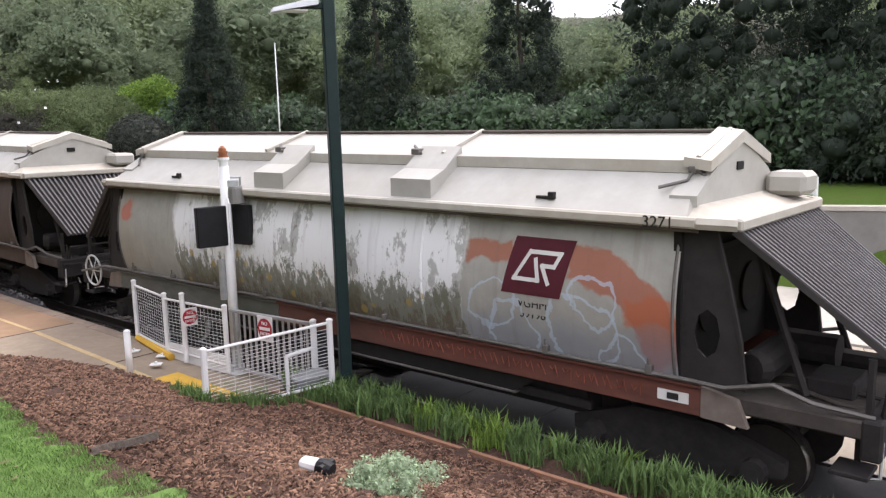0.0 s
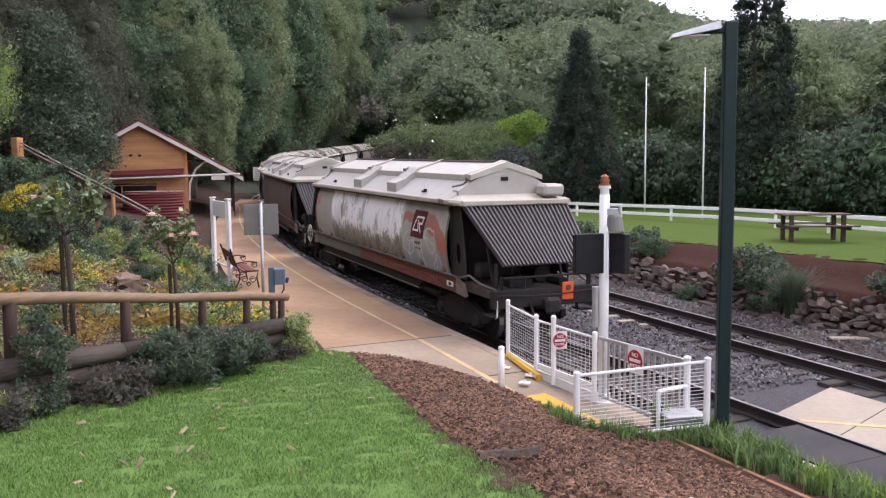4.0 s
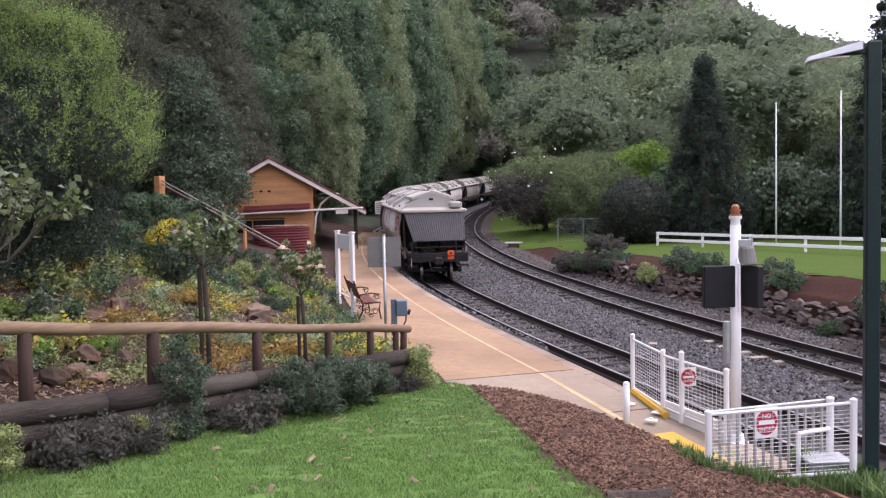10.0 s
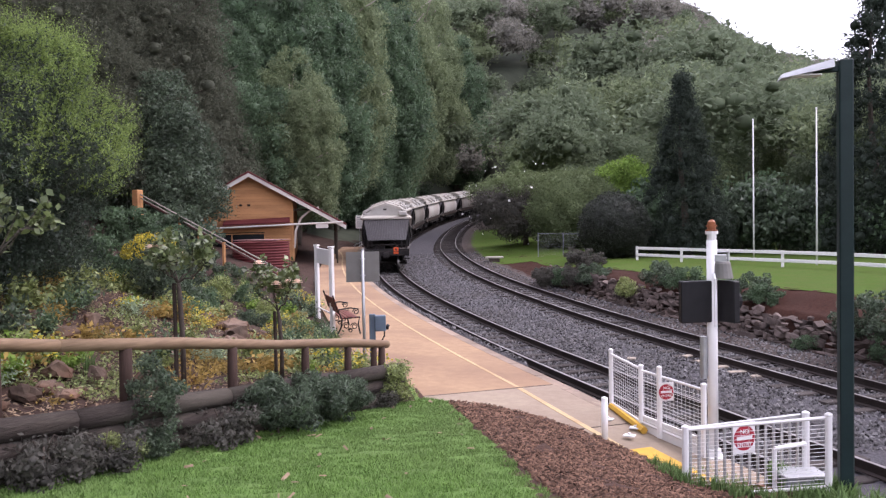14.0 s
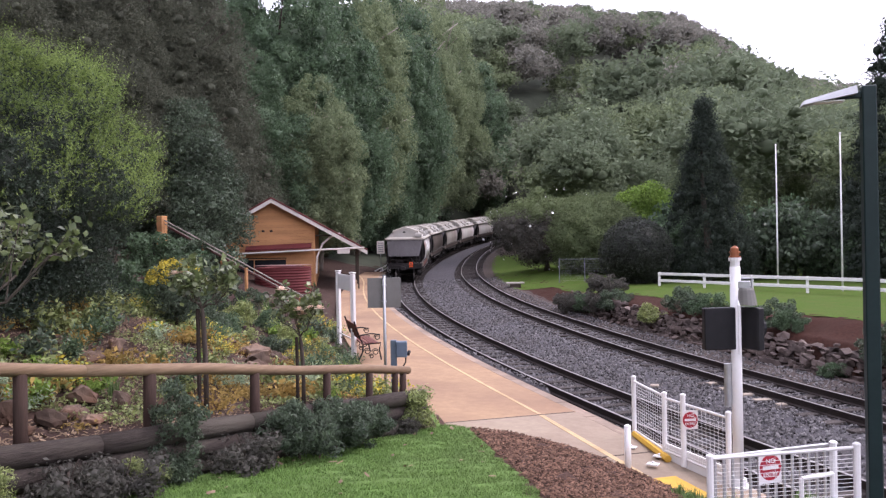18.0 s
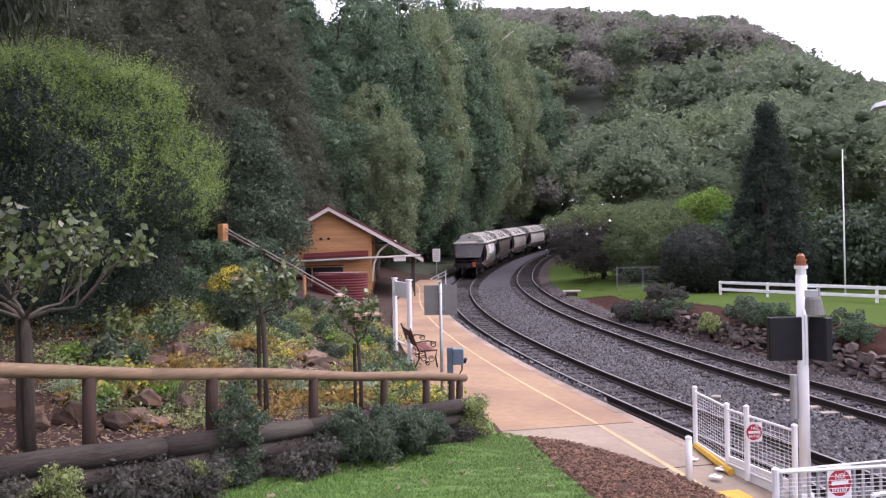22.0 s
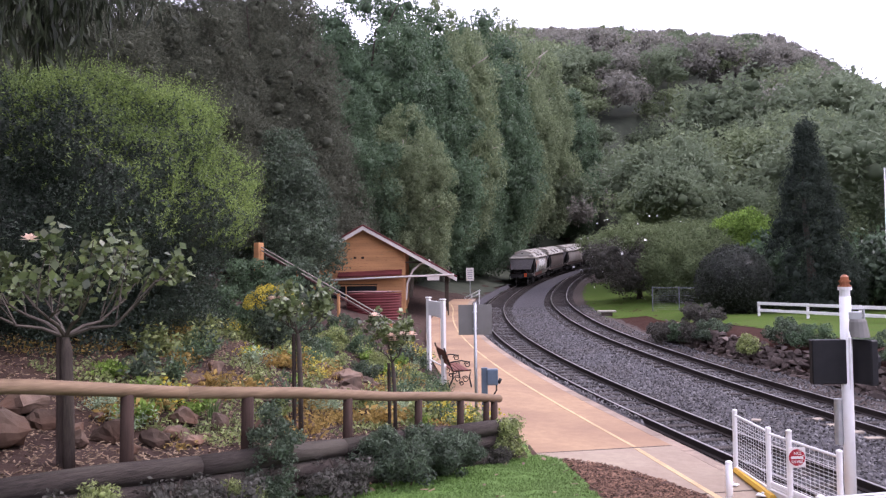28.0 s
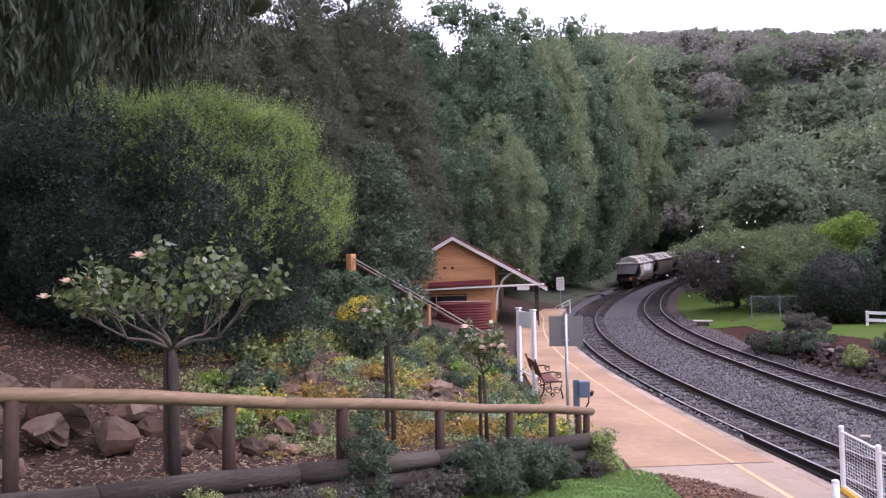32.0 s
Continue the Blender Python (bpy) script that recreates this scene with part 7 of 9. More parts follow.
# ---- mulch bed: spot lamp, pale shrub, bark strip ----
sp = thing("garden_spotlight", "white and black garden spotlight lying on the mulch", "garden light")
gz = ground_at(-0.38, 5.52)
sp.matrix_basis = pose(-0.36, 5.5, gz + 0.07, 0, 0, -28)
part("hood", Geo().tube([(-0.19, 0, 0.01), (-0.16, 0, 0.01), (-0.03, 0, 0)], [0.03, 0.055, 0.062], 12), M["white"], sp, "white lamp hood")
part("body", Geo().tube([(-0.03, 0, 0), (0.02, 0, 0), (0.08, 0, -0.01)], [0.066, 0.07, 0.05], 12), M["black"], sp)
part("knob", Geo().tube([(0.03, -0.08, 0.02), (0.03, 0.08, 0.02)], 0.03, 8), M["black"], sp)
part("spike", Geo().tube([(0.05, 0, 0), (0.10, 0, -0.09), (0.11, 0, -0.2)], [0.02, 0.016, 0.006], 6), M["black"], sp)
x, y = 0.16, 5.12
plant("silver_shrub", "small pale silver-green flowering shrub in the mulch", "shrub", x, y, crown_mesh("shrub_crown", clumps_in(egg(0.30, 0.13, 0.15, 0.4, -0.4), 26, 51, 0.06, 0.11), 3600, 0.032, M["l_silver"], 13, 0.5), trunk_geo(0.1, 0.015, 0.008, limbs=0))
bk = Geo()
bk.grid(lambda u, v: (-2.12 + 0.42 * u + 0.05 * v, 5.82 + 0.22 * u - 0.09 * v + 0.02 * math.sin(u * 7), ground_at(-1.95, 5.95) + 0.03 + 0.05 * math.sin(math.pi * v) + 0.03 * u), 8, 3)
tagged(part("bark_strip", bk, M["bark"]), "curled strip of fallen bark on the mulch", "bark strip")


def scatter(n, region, seed, jitter_z=0.01):
    """Random places (x, y, z) inside a region(x, y) -> mask over a box (x0, x1, y0, y1)."""
    (x0, x1, y0, y1), test = region
    r = np.random.default_rng(seed)
    p = np.stack([r.uniform(x0, x1, n), r.uniform(y0, y1, n)], 1)
    p = p[test(p[:, 0], p[:, 1])]
    z = ground_z(p[:, 0], p[:, 1])
    return np.c_[p, z + r.uniform(0, jitter_z, len(p))], r


def chips(p, r, lx, wx, hz, material, name):
    """Flat splinters or stones at places p."""
    n = len(p)
    a = r.uniform(0, 6.28, n)
    t = r.normal(0, 0.35, n)
    L = (lx * r.uniform(0.4, 1.4, n))
    d = np.stack([np.cos(a), np.sin(a), t], 1) * L[:, None] / 2
    s = np.stack([-np.sin(a), np.cos(a), r.normal(0, 0.4, n)], 1) * (wx * r.uniform(0.5, 1.3, n))[:, None] / 2
    u = np.array([0, 0, 1]) * (hz * r.uniform(0.6, 1.4, n))[:, None]
    v = np.stack([p - d - s, p + d - s, p + d + s, p - d + s, p - d * 0.7 + u, p + d * 0.7 + u], 1)
    f = np.array([(0, 1, 5, 4), (2, 3, 4, 5), (3, 0, 4, 4), (1, 2, 5, 5)])
    tri = np.array([(0, 1, 5), (0, 5, 4), (2, 3, 4), (2, 4, 5), (3, 0, 4), (1, 2, 5)])
    idx = (np.arange(n)[:, None, None] * 6 + tri[None]).reshape(-1, 3)
    return fast_mesh(name, v.reshape(-1, 3), 3, idx, material)


def in_mulch(x, y):
    s, o = to_line(x, y)
    return (bed_side(x, y) > 0.06) & (o > 2.32) & ((s < 0.2) | (o > np.interp(s, PATH_S, PATH_O) + 0.03)) & (s < 6.2)


p, r = scatter(150000, ((-6.4, 3.4, 2.6, 11.6), in_mulch), 61, 0.035)
tagged(new("mulch_chips", chips(p, r, 0.048, 0.010, 0.010, M["chip"], "mulch_chips")), "loose bark chips over the mulch bed", "mulch", kind="stuff")


def in_lawn(x, y):
    s, o = to_line(x, y)
    return (bed_side(x, y) < 0.02 + 0.06 * np.sin(x * 9) * np.sin(y * 7)) & (x > -6.72) & (o > 2) & (s < 8.5) & (np.hypot(x, y) > 2.5)


p, r = scatter(260000, ((-6.75, 0.5, 2.0, 11.4), in_lawn), 62, 0.0)
n = len(p)
a = r.uniform(0, 6.28, n)
h = r.uniform(0.018, 0.045, n)
tip = np.stack([np.cos(a) * h * 0.7, np.sin(a) * h * 0.7, h], 1)
sd = np.stack([-np.sin(a), np.cos(a), 0 * a], 1) * 0.0045
v = np.stack([p - sd, p + sd, p + tip], 1).reshape(-1, 3)
tagged(new("grass_blades", fast_mesh("grass_blades", v, 3, np.arange(n * 3).reshape(-1, 3), M["grass_blade"])), "short mown grass blades of the lawn", "grass", kind="stuff")
p = p[np.random.default_rng(5).random(n) < 0.0007]
rr = np.random.default_rng(6)
tagged(new("fallen_leaves", chips(p + [0, 0, 0.035], rr, 0.075, 0.028, 0.006, M["straw"], "fallen_leaves")), "few fallen yellow leaves on the lawn", "leaves", kind="stuff")


def in_bed(x, y):
    s, o = to_line(x, y)
    rail = np.minimum(np.abs(np.abs(o) - 0.5685), np.abs(np.abs(o + far_off(s)) - 0.5685))
    return (o > -6.05) & (o < 1.36) & (rail > 0.07) & (s > -4) & (s < 46) & ~((s < 2.2) & (o > -6) & (o < 0.7) & (s < 2.1))


p, r = scatter(270000, ((-34, 6, 6, 48), in_bed), 63, 0.03)
dd = np.hypot(p[:, 0], p[:, 1])
keep = r.random(len(p)) < np.clip(26 / dd, 0.25, 1) ** 1.2
p = p[keep]
tagged(new("ballast_stones", chips(p, r, 0.05, 0.046, 0.03, M["stone_chip"], "ballast_stones")), "loose grey ballast stones round the sleepers", "ballast", kind="stuff")

# ---- the waiting shed ----
HS = radians(38.5)
shed = thing("waiting_shed", "ochre weatherboard station shed with maroon roof and white barge boards", "shed")
SHED = Matrix.Translation((-27.05, 32.1, 0.75)) @ Matrix(((-math.sin(HS), -math.cos(HS), 0, 0), (math.cos(HS), -math.sin(HS), 0, 0), (0, 0, 1, 0), (0, 0, 0, 1)))
shed.matrix_basis = SHED  # x away along the ridge, y away from the track
APEX_V, APEX_Z, PITCH_R, LEN = 2.1, 5.15, 0.565, 7.5
roof_z = lambda v: APEX_Z - abs(v - APEX_V) * PITCH_R
# boards of the gable wall, one by one
z = 0.1
while z < APEX_Z - 0.2:
    top = z + 0.148
    half, foot = (APEX_Z - 0.04 - top) / PITCH_R, (APEX_Z - 0.04 - z) / PITCH_R
    a, b = max(0.0, APEX_V - half), min(4.4, APEX_V + half)
    a0, b0 = max(0.0, APEX_V - foot), min(4.4, APEX_V + foot)
    if b - a > 0.15:
        segs = [(a, b, a0, b0)]
        if 1.4 < z + 0.07 < 2.12:
            segs = [(a, 1.42, a, 1.42), (4.28, b, 4.28, b)]
        for p_, q_, p0, q0 in segs:
            g = Geo().add([(0.0, p0, z), (0.0, q0, z), (0.018, q_, top), (0.018, p_, top), (-0.02, p0, z), (-0.02, q0, z)], [(4, 5, 2, 3), (0, 4, 3), (1, 2, 5), (0, 1, 5, 4), (0, 3, 2, 1)])
            part("weatherboard", g, M["weather"], shed)
    z += 0.15
part("wall_core", Geo().prism([(0.02, 0), (LEN, 0), (LEN, 3.6), (0.02, 3.6)], 0.02, 4.38), M["dark"], shed)
for v in (0.0, 4.4):
    part("side_wall", Geo().box((LEN / 2, v, 1.9), (LEN, 0.06, 3.8)), M["weather"], shed)
part("corner_board", Geo().box((-0.02, 0.03, 1.95), (0.05, 0.12, 3.9), bev=0.006), M["weather"], shed)
g = Geo()
for v0, v1 in ((APEX_V, -2.6), (APEX_V, 5.2)):
    g.add([(-0.45, v0, roof_z(v0) + 0.03), (-0.45, v1, roof_z(v1) + 0.03), (LEN + 0.4, v1, roof_z(v1) + 0.03), (LEN + 0.4, v0, roof_z(v0) + 0.03), (-0.45, v0, roof_z(v0) - 0.03), (-0.45, v1, roof_z(v1) - 0.03), (LEN + 0.4, v1, roof_z(v1) - 0.03), (LEN + 0.4, v0, roof_z(v0) - 0.03)],
          [(0, 1, 2, 3), (7, 6, 5, 4), (0, 4, 5, 1), (1, 5, 6, 2), (2, 6, 7, 3), (3, 7, 4, 0)])
rf = part("roof", g, M["roof"], shed, "maroon iron roof")
for v in np.arange(-2.4, 5.2, 0.4):
    part("roof_rib", Geo().tube([(-0.47, v, roof_z(v) + 0.045), (LEN + 0.4, v, roof_z(v) + 0.045)], 0.02, 4), M["roof"], rf)
for v1 in (-2.65, 5.2):
    a, b = Vector((-0.47, APEX_V, APEX_Z)), Vector((-0.47, v1, roof_z(v1)))
    d = Vector((0, 0, -0.2))
    k = Vector((0.04, 0, 0))
    part("barge_board", Geo().add([a, b, b + d, a + d, a + k, b + k, b + d + k, a + d + k], [(0, 1, 2, 3), (7, 6, 5, 4), (0, 4, 5, 1), (1, 5, 6, 2), (2, 6, 7, 3), (3, 7, 4, 0)]), M["offwhite"], shed, "white barge board")
    up = Vector((-0.012, 0, 0.05))
    part("roof_edge", Geo().tube([a + up, b + up], 0.04, 6), M["maroon"], shed)
part("gutter", Geo().tube([(-0.5, 4.6, 2.40), (-0.5, 0, 2.55), (-0.5, -2.5, 2.62)], 0.05, 8), M["offwhite"], shed, "white gutter pipe")
part("side_roof", Geo().add([(-0.55, 3.4, 2.62), (-0.55, 0.15, 2.72), (0, 0.15, 2.92), (0, 3.4, 2.82), (-0.55, 3.4, 2.54), (-0.55, 0.15, 2.64), (0, 0.15, 2.84), (0, 3.4, 2.74)], [(0, 1, 2, 3), (7, 6, 5, 4), (0, 4, 5, 1), (1, 5, 6, 2), (2, 6, 7, 3), (3, 7, 4, 0)]), M["maroon"], shed, "maroon lean-to roof strip")
part("bracket", Geo().tube([(0.1, -0.05, 1.35), (0.1, -0.12, 2.2), (0.1, -0.4, 2.85), (0.1, -0.8, 3.2), (0.1, -1.3, 3.38)], 0.055, 6), M["offwhite"], shed, "white curved awning bracket")
part("bracket_arm", Geo().box((0.1, -0.75, 3.28), (0.07, 1.5, 0.08), bev=0.01), M["bark"], shed)
wn_ = part("window", Geo().box((0.015, 2.86, 1.76), (0.03, 2.84, 0.68)), M["glass"], shed, "dark window")
for c, s_ in (((-0.02, 2.86, 1.40), (0.06, 2.96, 0.05)), ((-0.02, 2.86, 2.12), (0.06, 2.96, 0.05)), ((-0.02, 1.42, 1.76), (0.06, 0.06, 0.7)), ((-0.02, 3.02, 1.76), (0.05, 0.06, 0.68))):
    part("frame", Geo().box(c, s_, bev=0.008), M["weather"], wn_)
for v in (2.15, 2.55):
    part("vent", Geo().box((-0.03, v, 3.55), (0.05, 0.14, 0.10), bev=0.01), M["dark"], shed)
part("lean_to_post", Geo().box((-0.5, 4.55, 1.3), (0.14, 0.14, 2.3), bev=0.012), M["weather"], shed)
for x, v in ((0.2, -2.2), (3.2, -2.2), (6.4, -2.2)):
    part("awning_post", Geo().box((x, v, 1.4), (0.07, 0.07, 2.6), bev=0.01), M["bark"], shed)
part("awning_sign", Geo().box((-0.5, -1.45, 2.45), (0.03, 0.62, 0.22), bev=0.008), M["offwhite"], shed, "small white board under the gutter")

tank = thing("rainwater_tank", "maroon corrugated iron rainwater tank with timber lid", "water tank")
tx, ty = azd(42.3, 38.5)
tank.matrix_basis = pose(tx, ty, 1.0)
g = Geo()
nz, na = 48, 40
for i in range(nz + 1):
    rr = 1.28 + (0.028 if i % 4 in (1, 2) else -0.012)
    for k in range(na):
        a = 2 * math.pi * k / na
        g.v.append((rr * math.cos(a), rr * math.sin(a), 1.5 * i / nz))
g.f = [(i * na + k, i * na + (k + 1) % na, (i + 1) * na + (k + 1) % na, (i + 1) * na + k) for i in range(nz) for k in range(na)]
part("shell", g, M["maroon"], tank, smooth=True)
part("lid", Geo().tube([(0, 0, 1.5), (0, 0, 1.53), (0, 0, 1.6)], [1.32, 1.32, 0.4], 32), M["maroon"], tank)
for i in range(6):
    b = part("lid_board", Geo().box((0, 0, 0), (2.5 - 0.5 * abs(i - 2.5) / 2.5, 0.2, 0.03), bev=0.006), M["lidwood"], tank)
    b.matrix_basis = pose(0, -0.75 + 0.3 * i, 1.62, 0, 0, 3 * math.sin(i * 3))

st = thing("stair_handrail", "long sloping pale double stair handrail on ochre posts", "handrail")
ax_, ay_ = azd(50.0, 36)
bx_, by_ = azd(40.9, 30)
A, B = Vector((ax_, ay_, 4.67)), Vector((bx_, by_, 1.62))
part("upper_rail", Geo().tube([A, B], 0.026, 6), M["palebark"], st)
part("lower_rail", Geo().tube([A + Vector((0, 0, -0.14)), B + Vector((0, 0, -0.14))], 0.022, 6), M["palebark"], st)
part("side_board", Geo().tube([A + Vector((0, 0.2, -0.30)), B + Vector((0, 0.2, -0.30))], 0.03, 4), M["roof"], st)
for t in (0.0, 0.3, 0.62, 0.98):
    q = A.lerp(B, t)
    gz = ground_at(q.x, q.y)
    part("post", Geo().box((q.x, q.y, (q.z + gz) / 2 - 0.1), (0.09, 0.09, max(0.5, q.z - gz))), M["weather"], st)
part("end_post", Geo().box((ax_ - 0.15, ay_, 4.2), (0.34, 0.3, 1.3), bev=0.02), M["weather"], st, "ochre end post")

# ---- platform furniture ----
nb = thing("station_sign", "white two-post station name board", "sign")
PA, PB = (-14.6, 18.35), (-13.0, 16.94)
for p in (PA, PB):
    z0 = 0.42
    po = part("post", Geo().box((p[0], p[1], z0 + 1.12), (0.11, 0.11, 2.26), bev=0.012), M["white"], nb)
    part("cap", Geo().box((p[0], p[1], z0 + 2.28), (0.14, 0.14, 0.04), bev=0.01), M["white"], po)
d = Vector((PB[0] - PA[0], PB[1] - PA[1], 0))
yaw = math.degrees(math.atan2(d.y, d.x))
bd = part("board", Geo().box((0, 0, 0), (d.length - 0.1, 0.04, 0.42), bev=0.008), M["white"], nb)
bd.matrix_basis = pose((PA[0] + PB[0]) / 2, (PA[1] + PB[1]) / 2, 2.42, 0, 0, yaw)
part("lower_bar", Geo().tube([(*PA, 0.95), (*PB, 0.95)], 0.02, 6), M["white"], nb)

bb = thing("platform_notice", "grey back of a rectangular notice on a thin steel post", "sign")
bb.matrix_basis = pose(-8.66, 12.24, 0.2, 0, 0, 35)
part("post", Geo().tube([(0, -0.03, 0), (0, -0.03, 2.62)], 0.03, 10), M["galv"], bb, smooth=True)
pl = part("plate", Geo().box((0, 0.02, 2.31), (0.61, 0.012, 0.55), bev=0.004), M["signgrey"], bb)
for z in (2.15, 2.45):
    part("clamp", Geo().box((0, -0.02, z), (0.09, 0.07, 0.03), bev=0.006), M["galv"], pl)
part("finial", Geo().tube([(0, -0.03, 2.62), (0, -0.03, 2.64)], 0.035, 8), M["galv"], bb)

mb = thing("power_box", "blue-grey electrical box on a steel upright", "electrical box")
mb.matrix_basis = pose(-8.22, 12.0, 0.25, 0, 0, 34)
part("upright", Geo().box((-0.07, 0, 0.72), (0.11, 0.09, 1.44), bev=0.01), M["bluegrey"], mb)
bx = part("box", Geo().box((0.07, -0.04, 1.28), (0.2, 0.16, 0.28), bev=0.015), M["bluegrey"], mb)
part("outlet", Geo().tube([(0.17, -0.05, 1.22), (0.22, -0.05, 1.2)], 0.05, 10), M["black"], bx)
part("cable", Geo().tube([(0.14, -0.05, 1.15), (0.14, -0.05, 1.05), (0.08, -0.05, 0.95), (0.02, -0.05, 0.9)], 0.014, 6), M["black"], mb)

bench = thing("platform_bench", "red-brown slatted bench with scrolled black iron ends", "bench")
h_ = float(at_line(15)[2])
x, y, z = on_line(13.5, 3.98)
bench.matrix_basis = Matrix.Translation((x, y, z + 0.25)) @ Matrix(((-math.sin(h_), -math.cos(h_), 0, 0), (math.cos(h_), -math.sin(h_), 0, 0), (0, 0, 1, 0), (0, 0, 0, 1)))
for i in range(5):
    part("seat_slat", Geo().box((0, -0.18 + i * 0.09, 0.43 - 0.01 * abs(i - 2)), (1.75, 0.07, 0.025), bev=0.006), M["slat"], bench)
for i in range(4):
    part("back_slat", Geo().box((0, 0.27 + i * 0.035, 0.55 + i * 0.1), (1.75, 0.022, 0.08), bev=0.006), M["slat"], bench)
for e in (-0.85, 0.85):
    ie = part("iron_end", Geo().tube([(e, -0.25, 0), (e, -0.2, 0.25), (e, -0.24, 0.42), (e, 0.2, 0.40), (e, 0.3, 0.6), (e, 0.42, 0.98)], 0.02, 6).tube([(e, 0.2, 0.40), (e, 0.22, 0.2), (e, 0.32, 0)], 0.02, 6), M["black"], bench, "scrolled black iron end")
    for cy, cz, rr in ((-0.1, 0.2, 0.09), (0.1, 0.22, 0.09), (-0.15, 0.56, 0.08), (0.0, 0.1, 0.06)):
        part("scroll", Geo().tube([(e, cy + rr * math.cos(a) * (1 - a / 14), cz + rr * math.sin(a) * (1 - a / 14)) for a in np.linspace(0, 9, 18)], 0.012, 5), M["black"], ie)
    part("arm", Geo().tube([(e, -0.22, 0.62), (e, 0.0, 0.66), (e, 0.3, 0.62)], 0.018, 6), M["black"], ie)

fs = thing("line_sign", "small white trackside notice on a post", "sign")
fs.matrix_basis = pose(-32.35, 45.25, 1.3, 0, 0, 33)
part("post", Geo().tube([(0, 0, 0), (0, 0, 2.4)], 0.03, 6), M["galv"], fs)
eb = thing("end_barrier", "sloping white rail barrier at the platform's end", "barrier")
for k, (x, y, h) in enumerate(((-32.35, 44.65, 0.5), (-31.85, 44.72, 0.72), (-31.3, 44.8, 0.98))):
    part("post", Geo().tube([(x, y, 1.2), (x, y, 1.3 + h)], 0.03, 6), M["white"], eb)
for dz in (0.0, -0.22):
    part("rail", Geo().tube([(-32.42, 44.62, 1.78 + dz), (-31.22, 44.78, 2.32 + dz)], 0.035, 6), M["white"], eb)
part("plate", Geo().box((0, -0.04, 2.08), (0.52, 0.02, 0.88), bev=0.004), M["offwhite"], fs)
for i in range(5):
    part("writing", Geo().box((0, -0.056, 2.36 - i * 0.14), (0.34, 0.006, 0.04)), M["grey"], fs)

# ---- across the tracks ----
wall = thing("stone_wall", "low dry-stone retaining wall of rough brown rocks", "stone wall", kind="structure")
stones = []
for k in range(10):
    rk = random.Random(200 + k)
    bm = bmesh.new()
    for q in range(15):
        d = Vector((rk.uniform(-1, 1), rk.uniform(-1, 1), rk.uniform(-1, 1)))
        d *= 1.25 / max(1.0, (abs(d.x) ** 3 + abs(d.y) ** 3 + abs(d.z) ** 3) ** 0.33 * 1.25)
        bm.verts.new((d.x * 0.215, d.y * 0.16, d.z * 0.105))
    bmesh.ops.convex_hull(bm, input=bm.verts)
    bmesh.ops.delete(bm, geom=[v for v in bm.verts if not v.link_faces], context="VERTS")
    me = bpy.data.meshes.new("stone")
    bm.to_mesh(me)
    bm.free()
    me.materials.append(M["stone"])
    stones.append(me)
r = random.Random(77)
rest_v, rest_f, rest_n = [], [], 0
for course in range(7):
    s = 0.2 + 0.1 * course
    while s < 26:
        if course < 6 or r.random() < 0.5:
            x, y, zz = on_line(s, -6.2 - course * 0.05 + r.uniform(-0.07, 0.07), -0.09 + course * 0.118 + r.uniform(-0.03, 0.03))
            q = r.uniform(0.55, 1.05) if course else r.uniform(0.75, 1.25)
            m = pose(x, y, zz, r.uniform(-18, 18), r.uniform(-14, 14), math.degrees(float(at_line(s)[2])) + 90 + r.uniform(-30, 30)) @ Matrix.Diagonal((q * r.uniform(0.85, 1.25), q, q * r.uniform(0.75, 1.2), 1))
            me = stones[r.randrange(10)]
            if s < 14:
                ob = new("stone", me)
                ob.parent = wall
                ob.matrix_basis = m
            else:
                rest_v += [tuple(m @ v.co) for v in me.vertices]
                rest_f += [tuple(k + rest_n for k in f.vertices) for f in me.polygons]
                rest_n = len(rest_v)
        s += r.uniform(0.22, 0.36)
me = bpy.data.meshes.new("far_stones")
me.from_pydata(rest_v, [], rest_f)
me.materials.append(M["stone_far"])
ob = new("far_stones", me)
ob.parent = wall
tagged(ob, kind="stuff")

